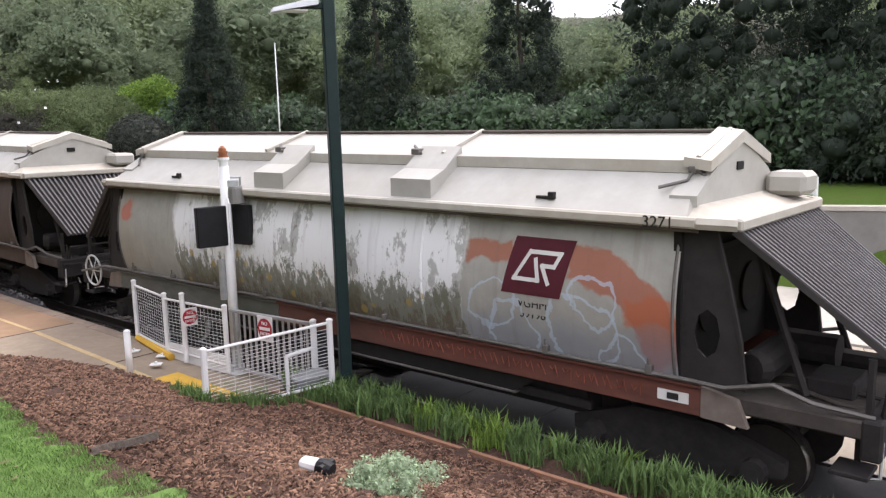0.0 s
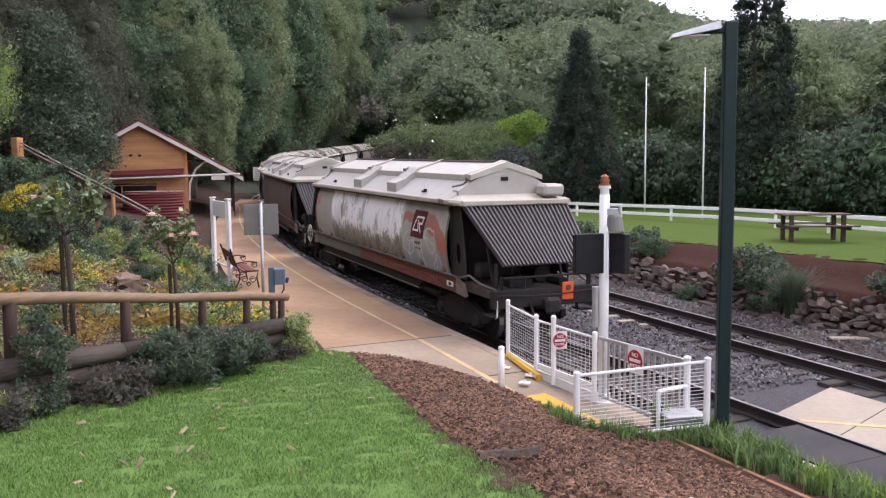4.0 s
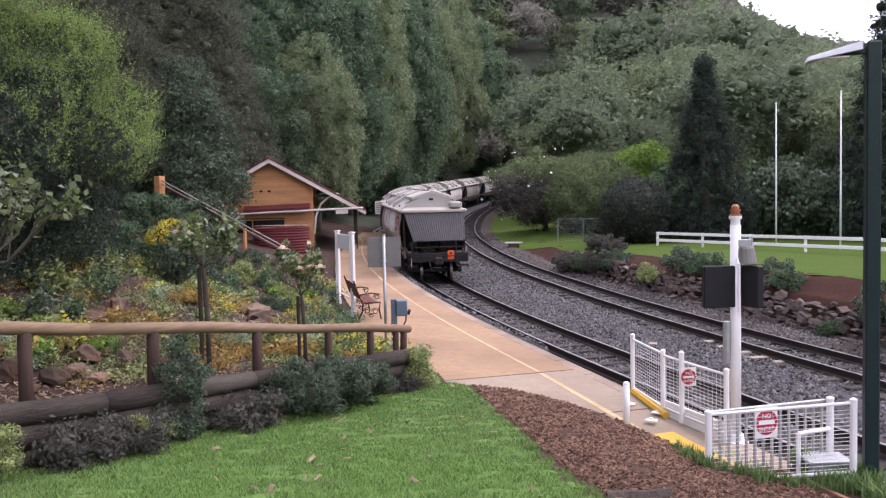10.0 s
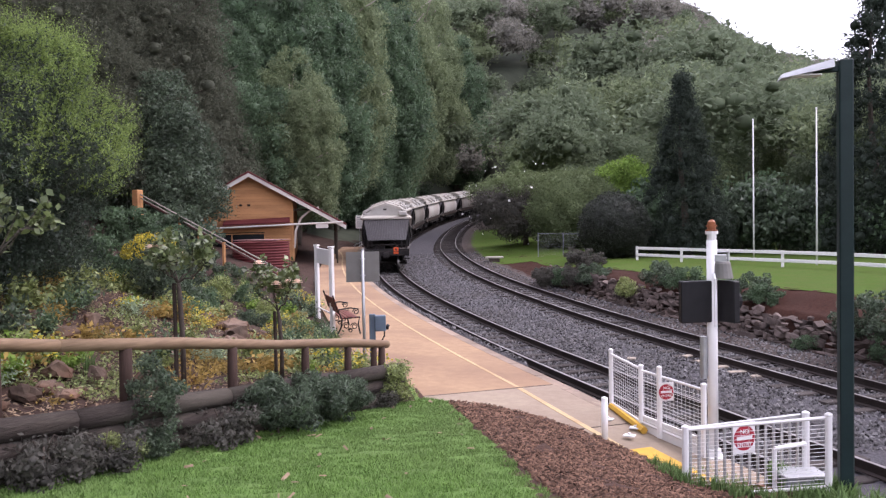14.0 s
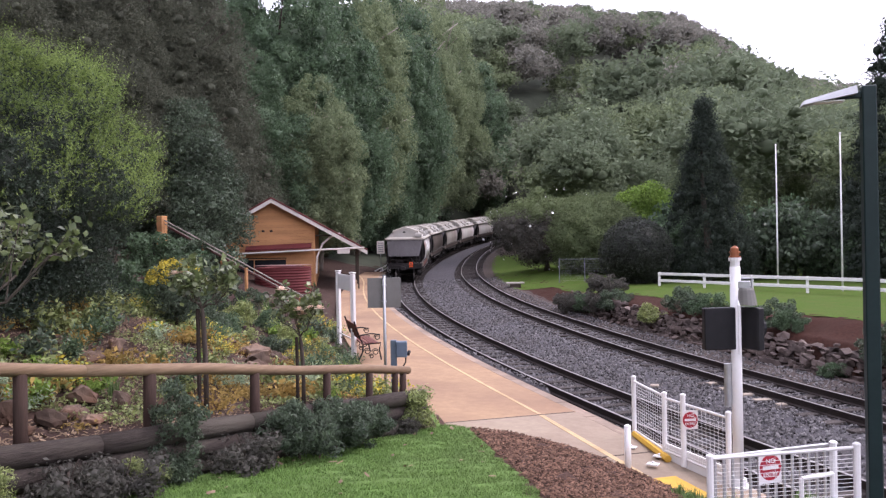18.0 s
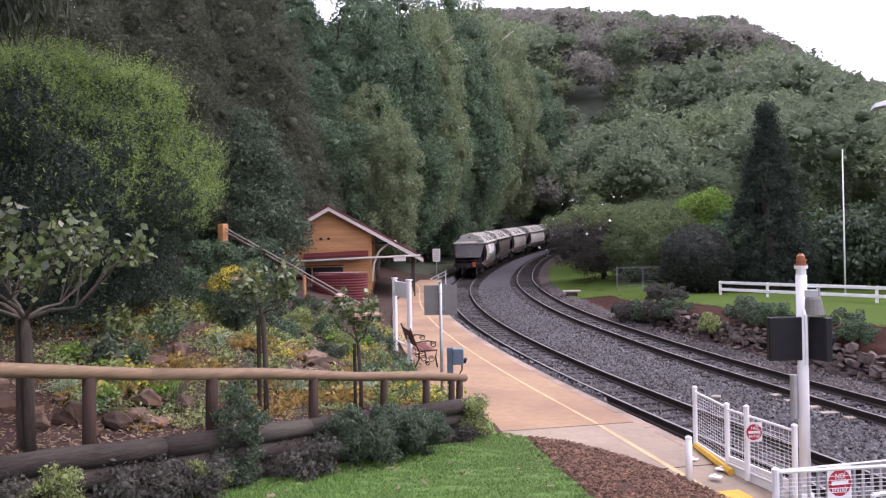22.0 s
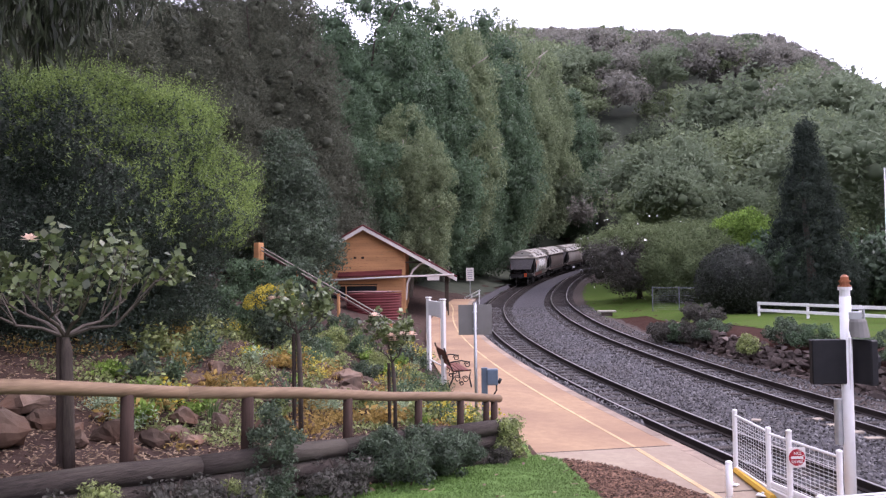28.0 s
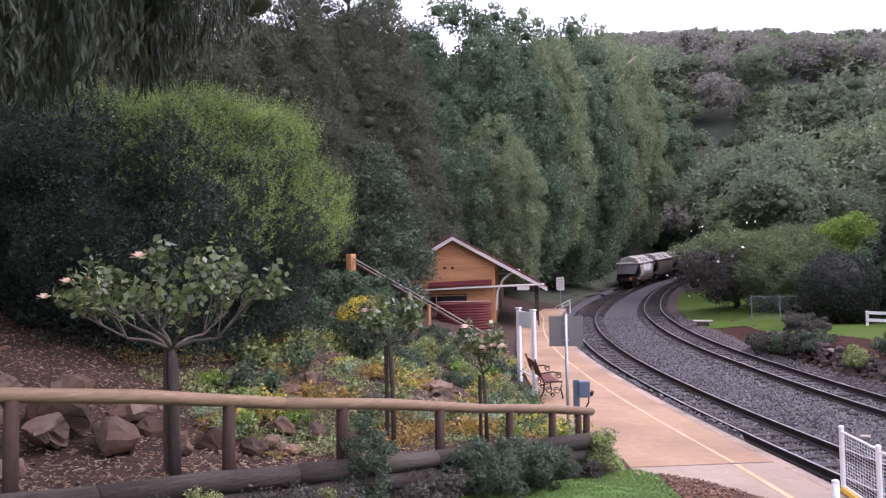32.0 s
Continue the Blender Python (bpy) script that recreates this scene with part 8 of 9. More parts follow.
shr = [crown_mesh("shrub_crown", clumps_in(egg(0.68, 0.42, 0.42, 0.25, -0.7), 46, 70 + k, 0.07, 0.19), 5200, 0.065, M[m], 20 + k, 0.55, core=False, spread=1.4) for k, m in enumerate(("l_hedge", "l_garden", "l_willow", "l_bougain"))]
needle = strap_clump(76, 1500, 1.2, 0.012, 0.85)
needle.materials[0] = M["l_hedge"]
for x, y, k, sc, lab in ((-8.15, 27.15, 1, 0.85, "yellow-green shrub on the stone wall"), (-6.9, 26.5, 0, 1.05, "leafy shrub on the stone wall"), (-6.1, 25.8, 2, 0.9, "leafy shrub on the stone wall"), (-3.75, 23.6, 0, 1.0, "tall leafy shrub above the wall"), (-3.3, 23.1, 2, 0.75, "leafy shrub above the wall"), (-0.75, 20.35, 0, 1.25, "dark leafy shrub on the stone wall"), (-0.4, 19.75, 2, 0.8, "leafy shrub at the wall's foot"),
                        (0.2, 19.15, 3, 0.88, "dense needle-leaved round shrub at the wall's foot"), (-2.1, 21.0, 2, 0.5, "small green plant at the wall's foot"), (2.3, 18.1, 0, 1.0, "dark leafy shrub on the stone wall"), (3.1, 17.3, 0, 0.9, "dark leafy shrub by the wall"), (-12.7, 31.3, 4, 1.15, "tangled leafy shrub at the wall's end"), (-12.0, 31.0, 2, 1.0, "tangled leafy shrub at the wall's end"), (-11.3, 30.4, 4, 1.1, "tangled leafy shrub at the wall's end"), (-11.6, 31.6, 4, 1.15, "tangled leafy shrub at the wall's end"), (-10.4, 29.6, 0, 1.0, "leafy shrub on the stone wall"), (-10.9, 30.8, 4, 1.0, "tangled leafy shrub at the wall's end"), (-13.4, 32.2, 4, 0.95, "tangled leafy shrub at the wall's end")):
    t = plant("wall_shrub", lab, "shrub", x, y, needle if k == 3 else shr[min(k, 3)], trunk_geo(0.3, 0.03, 0.015, limbs=2, reach=0.2), rz=x * 77, group="shrubs along the wall")
    t.scale = (sc, sc, sc)

wf = thing("white_rail_fence", "low white two-rail fence across the upper lawn", "fence")
FP = [(-11.4, 38.8), (-8.9, 37.2), (-6.6, 35.7), (-4.3, 34.3), (-2.1, 32.8), (-0.3, 30.9), (1.3, 28.9), (2.9, 26.9), (4.6, 25.0), (7.5, 22.6), (10.5, 20.5)]
for i, p in enumerate(FP):
    part("post", Geo().box((p[0], p[1], 1.22 + 0.34), (0.10, 0.10, 0.72), bev=0.01), M["white"], wf)
    if i:
        q = FP[i - 1]
        dv = Vector((p[0] - q[0], p[1] - q[1], 0))
        for z in (1.53, 1.85):
            b = part("rail", Geo().box((0, 0, 0), (dv.length - 0.02, 0.035, 0.13), bev=0.006), M["white"], wf)
            b.matrix_basis = pose((p[0] + q[0]) / 2, (p[1] + q[1]) / 2 - 0.06, z, 0, 0, math.degrees(math.atan2(dv.y, dv.x)))
for (x, y, top) in ((-6.15, 39.3, 7.6), (-3.22, 35.9, 7.5)):
    fp = thing("flagpole", "slim white bare flagpole on the upper lawn", "flagpole", "flagpoles")
    part("pole", Geo().tube([(x, y, 1.2), (x, y, 4), (x, y, top)], [0.038, 0.034, 0.024], 8), M["white"], fp, smooth=True)
    part("knob", Geo().tube([(x, y, top), (x, y, top + 0.04), (x, y, top + 0.08)], [0.035, 0.045, 0.015], 8), M["white"], fp)

tb = thing("picnic_table", "dark timber picnic table with attached benches on the lawn", "picnic table")
tb.matrix_basis = pose(0.75, 25.6, 1.25, 0, 0, 20)
for i in range(5):
    part("top_board", Geo().box((0, -0.34 + i * 0.17, 0.79), (1.9, 0.155, 0.04), bev=0.006), M["tabletop"], tb)
for sx in (-0.72, 0.72):
    for sy in (-0.33, 0.33):
        part("leg", Geo().box((sx, sy, 0.38), (0.11, 0.11, 0.78), bev=0.01), M["tablewood"], tb)
    part("cross_beam", Geo().box((sx, 0, 0.42), (0.07, 1.6, 0.1), bev=0.01), M["tablewood"], tb)
for sy in (-0.78, 0.78):
    part("bench_board", Geo().box((0, sy, 0.49), (1.9, 0.24, 0.04), bev=0.006), M["tabletop"], tb)

cl = thing("mesh_fence", "short grey chain-wire fence by the bend", "fence")
a_, b_ = azd(23.1, 47), azd(19.6, 46)
for t in (0, 0.5, 1):
    q = (a_[0] + (b_[0] - a_[0]) * t, a_[1] + (b_[1] - a_[1]) * t)
    part("post", Geo().tube([(*q, 1.0), (*q, 2.55)], 0.03, 6), M["grey"], cl)
for z in (1.15, 2.5):
    part("rail", Geo().tube([(*a_, z), (*b_, z)], 0.015, 5), M["grey"], cl)
for i in range(14):
    part("wire", Geo().tube([(*a_, 1.2 + i * 0.095), (*b_, 1.2 + i * 0.095)], 0.004, 3), M["grey"], cl)
x, y, z = on_line(37.5, -6.2)
sb = thing("drain_slab", "small white concrete slab beside the track", "slab")
sb.matrix_basis = pose(x, y, z, 0, 0, 30)
part("slab", Geo().box((0, 0, 0.15), (1.0, 0.5, 0.1), bev=0.02), M["pale"], sb)
part("support", Geo().box((0, 0, 0.0), (0.6, 0.4, 0.26), bev=0.02), M["stone"], sb)
for x, y, l, a in ((-4.5, 19.5, 0.3, 60), (-4.07, 19.0, 0.34, 40), (-3.53, 18.57, 0.62, 44), (-3.1, 18.17, 0.56, 38), (-2.7, 17.9, 0.36, 52), (-5.6, 18.6, 0.2, 10), (1.35, 17.66, 0.95, 20), (1.95, 17.5, 0.3, 70)):
    tagged(part("loose_board", Geo().box((0, 0, 0), (l, 0.16, 0.05), pose(x, y, ground_at(x, y) + 0.03, 3, 0, a), bev=0.012), M["tan"]), "pale broken slab lying on the ballast", "slab", "loose slabs")

# ---- the garden above the log wall ----
def mound(d, k):
    """How far a shrub's uneven outline reaches along each direction."""
    return np.array([1 + 0.24 * noise.noise(Vector(p) * 2.3 + Vector((k, 0, 0))) + 0.16 * noise.noise(Vector(p) * 6 + Vector((0, k, 0))) + 0.05 * noise.noise(Vector(p) * 15) for p in d])[:, None]


def dense_shrub(R, cz, n, sprigs, size, seed):
    """Leaves over an uneven mound, and pale shoots that stand out of it and paint its sunny side, as two meshes."""
    r = np.random.default_rng(seed)
    R = np.array(R)

    def pick(k, low):
        d = r.normal(0, 1, (k * 2, 3))
        d /= np.linalg.norm(d, axis=1, keepdims=True)
        return d[d[:, 2] > low][:k]

    d = pick(n, -0.8)
    q = mound(d, seed)
    body = [leaves(d * R * q * (1 - 0.22 * r.random((len(d), 1)) ** 1.2) + [0, 0, cz], d, size, 0.35, 0.8, r)]
    ico = lumpy_core(4)
    cv = ico[0] * R * mound(ico[0], seed) * 0.78 + [0, 0, cz]
    mid = (cv[ico[1][:, 2]] + cv[ico[1][:, 0]]) / 2
    m = len(body[0][0])
    V = np.concatenate([body[0][0], cv, mid])
    F = np.concatenate([body[0][1], np.c_[ico[1] + m, np.arange(len(mid)) + m + len(cv)]])
    leafy = fast_mesh("shrub_leaves", V, 4, F, M["l_bush"])
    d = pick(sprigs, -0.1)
    # shoots kept only towards the sun; their pale colour paints its light
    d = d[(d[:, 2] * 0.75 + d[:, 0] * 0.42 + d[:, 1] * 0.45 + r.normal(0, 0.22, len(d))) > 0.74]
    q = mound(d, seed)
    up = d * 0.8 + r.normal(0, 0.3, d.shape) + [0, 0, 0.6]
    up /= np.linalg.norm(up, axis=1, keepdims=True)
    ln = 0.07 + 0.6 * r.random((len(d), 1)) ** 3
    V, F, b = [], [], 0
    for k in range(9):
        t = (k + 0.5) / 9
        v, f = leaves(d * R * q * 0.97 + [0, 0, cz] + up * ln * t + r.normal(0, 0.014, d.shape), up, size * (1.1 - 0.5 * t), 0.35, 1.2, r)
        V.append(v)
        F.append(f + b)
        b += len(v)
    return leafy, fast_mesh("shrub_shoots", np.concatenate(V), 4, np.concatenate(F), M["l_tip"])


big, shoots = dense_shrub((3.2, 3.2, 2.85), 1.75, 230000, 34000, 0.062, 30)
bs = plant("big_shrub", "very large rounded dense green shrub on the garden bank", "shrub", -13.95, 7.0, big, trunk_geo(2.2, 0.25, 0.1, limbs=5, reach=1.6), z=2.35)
part("young_growth", shoots, None, bs, "paler shoots on the sunny upper side, sunlight in their colour")


def rose(x, y, h, rx, rz, seed, label, petals, limbs, leaf, stem=0.05):
    """A standard rose: staked stem, gnarled limbs with twigs, open crown of single leaves."""
    t = thing("standard_rose", label, "rose tree", "rose trees in the garden")
    t.matrix_basis = pose(x, y, ground_at(x, y) - 0.05)
    part("stem", Geo().tube([(0.03, 0.02, 0), (0.04, 0.01, h * 0.5), (0.02, 0, h * 0.9), (0, 0, h + 0.03)], [stem, stem * 0.9, stem * 0.95, stem * 0.5], 9), M["bark"], t, "grey ridged stem", smooth=True)
    part("stake", Geo().box((-stem - 0.012, -0.02, h * 0.49), (0.6 * stem + 0.022, 0.6 * stem + 0.02, h * 1.02), bev=0.006), M["rosebark"], t, "dark square stake")
    r = random.Random(seed)
    pts, tips = [], []
    for i in range(limbs):
        g = Geo()
        a = 6.283 * i / limbs + r.uniform(-0.35, 0.35)
        out_ = rx * r.uniform(0.45, 0.75)
        knee = Vector((math.cos(a) * out_ * 0.55, math.sin(a) * out_ * 0.55, h + rz * r.uniform(0.08, 0.22)))
        end = Vector((math.cos(a) * out_, math.sin(a) * out_, h + rz * r.uniform(0.3, 0.55)))
        g.tube([(0, 0, h), knee.lerp(Vector((0, 0, h)), 0.5) + Vector((0, 0, 0.03)), knee, end], [stem * 0.4, stem * 0.32, stem * 0.26, stem * 0.14], 6)
        for j in range(6):
            b = (knee if j < 2 else end).lerp(knee, r.random() * 0.6)
            c = a + r.uniform(-1.1, 1.1)
            tip = Vector((b.x + math.cos(c) * rx * r.uniform(0.1, 0.5), b.y + math.sin(c) * rx * r.uniform(0.1, 0.5), h + rz * r.uniform(0.5, 1.0)))
            if math.hypot(tip.x, tip.y) > rx:
                tip.x *= 0.9
                tip.y *= 0.9
            m_ = b.lerp(tip, 0.5) + Vector((r.uniform(-0.05, 0.05), r.uniform(-0.05, 0.05), -0.03))
            g.tube([b, m_, tip], [stem * 0.16, stem * 0.12, stem * 0.07], 4)
            tips.append(tip)
            for k in range(leaf):
                u = 0.32 + 0.74 * r.random() ** 0.6
                q = (b.lerp(m_, u * 2) if u < 0.5 else m_.lerp(tip, u * 2 - 1)) + Vector((r.gauss(0, 0.05), r.gauss(0, 0.05), r.gauss(0, 0.04)))
                pts.append(q)
        part("branch", g, M["stakegrey"] if seed == 1 else M["bark"], t)
    rg = np.random.default_rng(seed)
    pts = np.array([tuple(p) for p in pts])
    v, f = leaves(pts, np.tile([0.1, -0.3, 0.9], (len(pts), 1)), 0.088, 0.72, 0.9, rg)
    part("foliage", fast_mesh("rose_leaves", v, 4, f, M["l_rose"]), None, t, "glossy rose leaves")
    for i in range(petals):
        c = tips[r.randrange(len(tips))] * 1.0
        c.z -= rz * 0.06 * r.random()
        c.y -= rx * 0.12
        f_ = Geo()
        for ring_, n_, rd, up in ((0, 5, 0.03, 0.05), (1, 7, 0.06, 0.03), (2, 8, 0.075, 0.0)):
            for k in range(n_):
                a = k * 6.283 / n_ + ring_
                w_ = 3.6 / n_
                f_.add([(c[0] + 0.01 * math.cos(a), c[1] + 0.01 * math.sin(a), c[2]), (c[0] + rd * math.cos(a - w_), c[1] + rd * math.sin(a - w_), c[2] + up * 0.8), (c[0] + rd * 1.15 * math.cos(a), c[1] + rd * 1.15 * math.sin(a), c[2] + up), (c[0] + rd * math.cos(a + w_), c[1] + rd * math.sin(a + w_), c[2] + up * 0.8)], [(0, 1, 2, 3)])
        part("flower", f_, M["petal"], t, "pale peach bloom")
    return t


rose(-7.55, 3.98, 1.27, 1.12, 0.98, 1, "large standard rose with few pale blooms on a staked trunk", 4, 7, 28, 0.055)
rose(-7.72, 7.05, 1.34, 0.46, 0.62, 2, "small standard rose with bronze young leaves", 3, 5, 22, 0.034)
rose(-7.55, 8.65, 0.98, 0.42, 0.72, 3, "standard rose with pale blooms near the platform", 8, 5, 18, 0.03)

rocks = []
for k in range(9):
    rk = random.Random(140 + k)
    bm = bmesh.new()
    for q in range(17):
        d = Vector((rk.gauss(0, 1), rk.gauss(0, 1), rk.gauss(0, 0.9))).normalized() * rk.uniform(0.8, 1.1)
        bm.verts.new((d.x * 0.36, d.y * 0.27, max(-0.1, min(d.z * 0.26, 0.19))))
    bmesh.ops.convex_hull(bm, input=bm.verts)
    bmesh.ops.delete(bm, geom=[v for v in bm.verts if not v.link_faces], context="VERTS")
    bmesh.ops.triangulate(bm, faces=bm.faces)
    bmesh.ops.subdivide_edges(bm, edges=bm.edges, cuts=2, use_grid_fill=True)
    for v in bm.verts:
        v.co += Vector((noise.noise(v.co * 9 + Vector((k, 0, 0))), noise.noise(v.co * 9 + Vector((0, k, 5))), noise.noise(v.co * 9 + Vector((5, 0, k))))) * 0.045
    me = bpy.data.meshes.new("garden_rock")
    bm.to_mesh(me)
    bm.free()
    me.materials.append(M["rock"])
    rocks.append(me)
r = random.Random(15)
TRAIL = [(-9.3 - 0.32 * i + 0.22 * math.sin(i * 2.1), 9.6 + 0.36 * i + 0.2 * math.sin(i * 3.3), 0.75 + 0.3 * math.sin(i * 5.7)) for i in range(14)]  # rocks beside the garden's steps
spots = TRAIL + [(-9.2, 3.5, 1.7), (-8.5, 3.9, 1.4), (-8.7, 3.2, 1.4), (-8.4, 5.0, 1.0), (-8.7, 6.1, 0.9), (-8.4, 6.4, 0.8), (-7.95, 6.75, 1.0), (-7.9, 7.3, 0.9), (-9.7, 10.1, 1.0), (-10.3, 10.6, 1.1), (-10.8, 11.3, 0.9), (-11.6, 12.4, 1.0), (-12.3, 13.3, 0.9), (-9.2, 9.4, 0.8), (-9.3, 4.4, 1.3), (-8.2, 5.6, 0.7), (-10.0, 4.0, 1.2), (-9.0, 12.2, 0.6), (-9.6, 13.2, 0.6), (-8.9, 7.8, 0.8), (-8.9, 4.5, 0.9), (-8.0, 5.2, 0.8), (-9.4, 2.7, 1.4), (-8.6, 2.4, 1.1), (-10.2, 3.3, 1.0), (-8.3, 4.5, 0.6)]
for i in range(40):
    spots.append((r.uniform(-12, -7.8), r.uniform(2.5, 12), r.uniform(0.3, 0.7)))
for x, y, sc in spots:
    ob = new("garden_rock", rocks[r.randrange(9)])
    ob.matrix_basis = pose(x, y, ground_at(x, y) + 0.09 * sc, r.uniform(-14, 14), r.uniform(-14, 14), r.uniform(0, 360)) @ Matrix.Diagonal((sc * 0.8, sc * r.uniform(0.6, 0.9), sc * r.uniform(0.6, 1.0), 1))
    tagged(ob, "rough angular brown rock half sunk in the garden bank", "rock", "garden rocks")

def herb(seed, stems, h, reach, leaf, aspect, material, per=9, tip=None):
    """A loose garden plant: thin stems that lean out from one root, leaves along each; tip: flowers at the ends."""
    r = np.random.default_rng(seed)
    pts, nrm, ends = [], [], []
    for i in range(stems):
        a, q = r.uniform(0, 6.283), r.random() ** 0.7
        out = np.array([math.cos(a), math.sin(a), 0]) * reach * q
        top = np.array([out[0], out[1], h * r.uniform(0.55, 1.1) * (1.15 - 0.55 * q)])
        for k in range(per):
            t = 0.2 + 0.8 * (k + r.random()) / per
            pts.append(np.array([out[0] * t ** 1.3, out[1] * t ** 1.3, top[2] * t ** 0.8]) + r.normal(0, leaf * 0.4, 3))
            nrm.append((out[0] * 0.6, out[1] * 0.6, 0.55))
        ends.append(top)
    P = np.array(pts)
    P[:, 2] = np.maximum(P[:, 2], 0.015)
    v, f = leaves(P, np.array(nrm), leaf, aspect, 0.7, r)
    me = fast_mesh("plant_leaves", v, 4, f, material)
    if tip:
        e = np.array(ends)
        e = np.repeat(e, 5, 0) + r.normal(0, leaf * 0.45, (len(e) * 5, 3))
        v2, f2 = leaves(e, np.tile([0.0, -0.2, 0.9], (len(e), 1)), leaf * 0.8, 0.8, 0.6, r)
        me = fast_mesh("plant_leaves", np.concatenate([v, v2]), 4, np.concatenate([f, f2 + len(v)]), material)
        me.materials.append(M[tip])
        me.polygons.foreach_set("material_index", np.r_[np.zeros(len(f), np.int32), np.ones(len(f2), np.int32)])
    return me


gp = [herb(90, 30, 0.34, 0.34, 0.075, 0.5, M["l_garden"]), herb(91, 26, 0.3, 0.3, 0.07, 0.55, M["l_bright"]), herb(92, 34, 0.26, 0.4, 0.07, 0.45, M["l_autumn"], 8), herb(93, 36, 0.4, 0.34, 0.06, 0.35, M["l_willow"], 11), herb(94, 40, 0.28, 0.36, 0.05, 0.3, M["l_silver"]), herb(95, 30, 0.44, 0.38, 0.08, 0.45, M["l_hedge"], 10), herb(96, 24, 0.34, 0.3, 0.06, 0.5, M["l_garden"], 9, "l_yellow")]
gp.append(strap_clump(33, 60, 0.4, 0.014, 0.3))
GP_L = ["low leafy green garden plant", "fresh yellow-green garden plant", "yellowing dry garden plant", "low mid-green garden plant", "fine-leaved silvery garden plant", "dark green garden shrublet", "yellow-flowering garden plant", "clump of arching strap leaves"]
r = random.Random(25)
for i in range(365):
    y = r.uniform(5.0, 21)
    if y < 12:
        x = r.uniform(-13.2, -7.4) if y > 7 else r.uniform(-11, -7.4)
        if x > -8.6 and y < 9 and r.random() < 0.75:
            continue
    else:
        s_ = np.interp(y, [12, 21], [8, 20])
        x, y2, _ = at_line(s_, back_edge(s_) + r.uniform(0.25, 7))
        x, y = float(x), float(y2)
    if y < 7.0 and r.random() < 0.55:
        continue
    if min((x - a) ** 2 + (y - b) ** 2 for a, b, _ in TRAIL) < 0.3 or (x > -8.3 and y < 8.5 and r.random() < 0.5):
        continue
    k = r.choice([0, 0, 0, 0, 1, 1, 1, 2, 2, 3, 3, 4, 5, 6, 7])
    if y < 8.6 and x > -9.6 and r.random() < 0.5:
        k = 2
    ob = new("garden_plant", gp[k])
    ob.matrix_basis = pose(x, y, ground_at(x, y) - 0.02, 0, 0, r.uniform(0, 360)) @ Matrix.Scale(r.uniform(0.65, 1.5), 4)
    tagged(ob, GP_L[k] + " on the bank", "garden plant", "plants on the garden bank")
yb = [crown_mesh("shrub_crown", clumps_in(egg(0.5, 0.5, 0.65, 0.5, -0.7), 40, 97, 0.12, 0.2), 4200, 0.06, M["l_hedge"], 50), crown_mesh("yellow_heads", [c for c in clumps_in(egg(0.48, 0.5, 0.82, 0.85, 0.15), 34, 98, 0.07, 0.13)], 2600, 0.05, M["l_yellow"], 51, core=False)]
x, y = azd(49.3, 16.5)
t = plant("yellow_shrub", "shrub covered in bright yellow flowers", "shrub", x, y, yb, trunk_geo(0.5, 0.04, 0.02, limbs=3, reach=0.3))
for az, d, k, sc in ((48, 18, 0, 0.9), (46.5, 20, 2, 0.8), (45.5, 23, 1, 0.8), (47.5, 25, 0, 1.0), (49, 22, 2, 1.1), (50.5, 20, 0, 1.3), (43.3, 24, 2, 0.7), (44.6, 28, 0, 0.9), (46.8, 30, 0, 1.3), (52, 17.5, 2, 1.2), (42.2, 21, 1, 0.6), (43, 19, 0, 0.6), (48.6, 30, 0, 1.6), (50, 33, 2, 2.2), (47.8, 35, 0, 2.4)):
    x, y = azd(az, d)
    t = plant("bank_shrub", "loose green shrub on the garden bank", "shrub", x, y, shr[k], trunk_geo(0.3, 0.03, 0.015, limbs=2, reach=0.2), rz=az * 31, group="shrubs on the garden bank")
    t.scale = (sc, sc, sc)


def in_garden(x, y):
    s, o = to_line(x, y)
    return (x < -6.95) & (o > back_edge(s) + 0.1)


p, r = scatter(26000, ((-14, -6.95, 1.5, 16), in_garden), 64, 0.02)
tagged(new("leaf_litter", chips(p, r, 0.05, 0.014, 0.007, M["straw"], "leaf_litter")), "dry tan leaf litter over the garden soil", "leaf litter", kind="stuff")

p, r = scatter(30000, ((-13.5, -7.5, 5.2, 19), in_garden), 65, 0.05)
pn = np.array([noise.noise(Vector((a * 0.9, b * 0.9, 0))) for a, b in p[:, :2]])
for nm, mk, ok, lab in (("ground_cover", "l_garden", pn > 0.12, "patches of low green ground cover on the bank"), ("dry_ground_cover", "l_autumn", (pn < -0.2) & (p[:, 1] < 11), "patches of dry golden foliage on the bank")):
    q = np.repeat(p[ok], 2, 0) + r.normal(0, 0.03, (2 * ok.sum(), 3)) * [1, 1, 0.8]
    v, f = leaves(q + [0, 0, 0.04], np.tile([0.2, -0.2, 0.8], (len(q), 1)), 0.055, 0.5, 0.7, r)
    tagged(new(nm, fast_mesh(nm, v, 4, f, M[mk])), lab, "ground cover", kind="stuff")

# plants that grow over the log wall
ivy = crown_mesh("ivy_leaves", clumps_in(egg(0.27, 0.5, 0.5, 0.3, -0.95), 60, 111, 0.05, 0.12), 6500, 0.034, M["l_hedge"], 60, 0.6, spread=1.3)
fern = crown_mesh("fern_leaves", clumps_in(egg(0.52, 0.34, 0.36, 0.3, -0.8), 60, 112, 0.06, 0.15), 7000, 0.07, M["l_hedge"], 61, 0.25, spread=1.3, droop=0.3)
low = crown_mesh("shrub_leaves", clumps_in(egg(0.36, 0.17, 0.2, 0.3, -0.8), 30, 113, 0.07, 0.13), 2600, 0.045, M["l_bougain"], 62, 0.5)
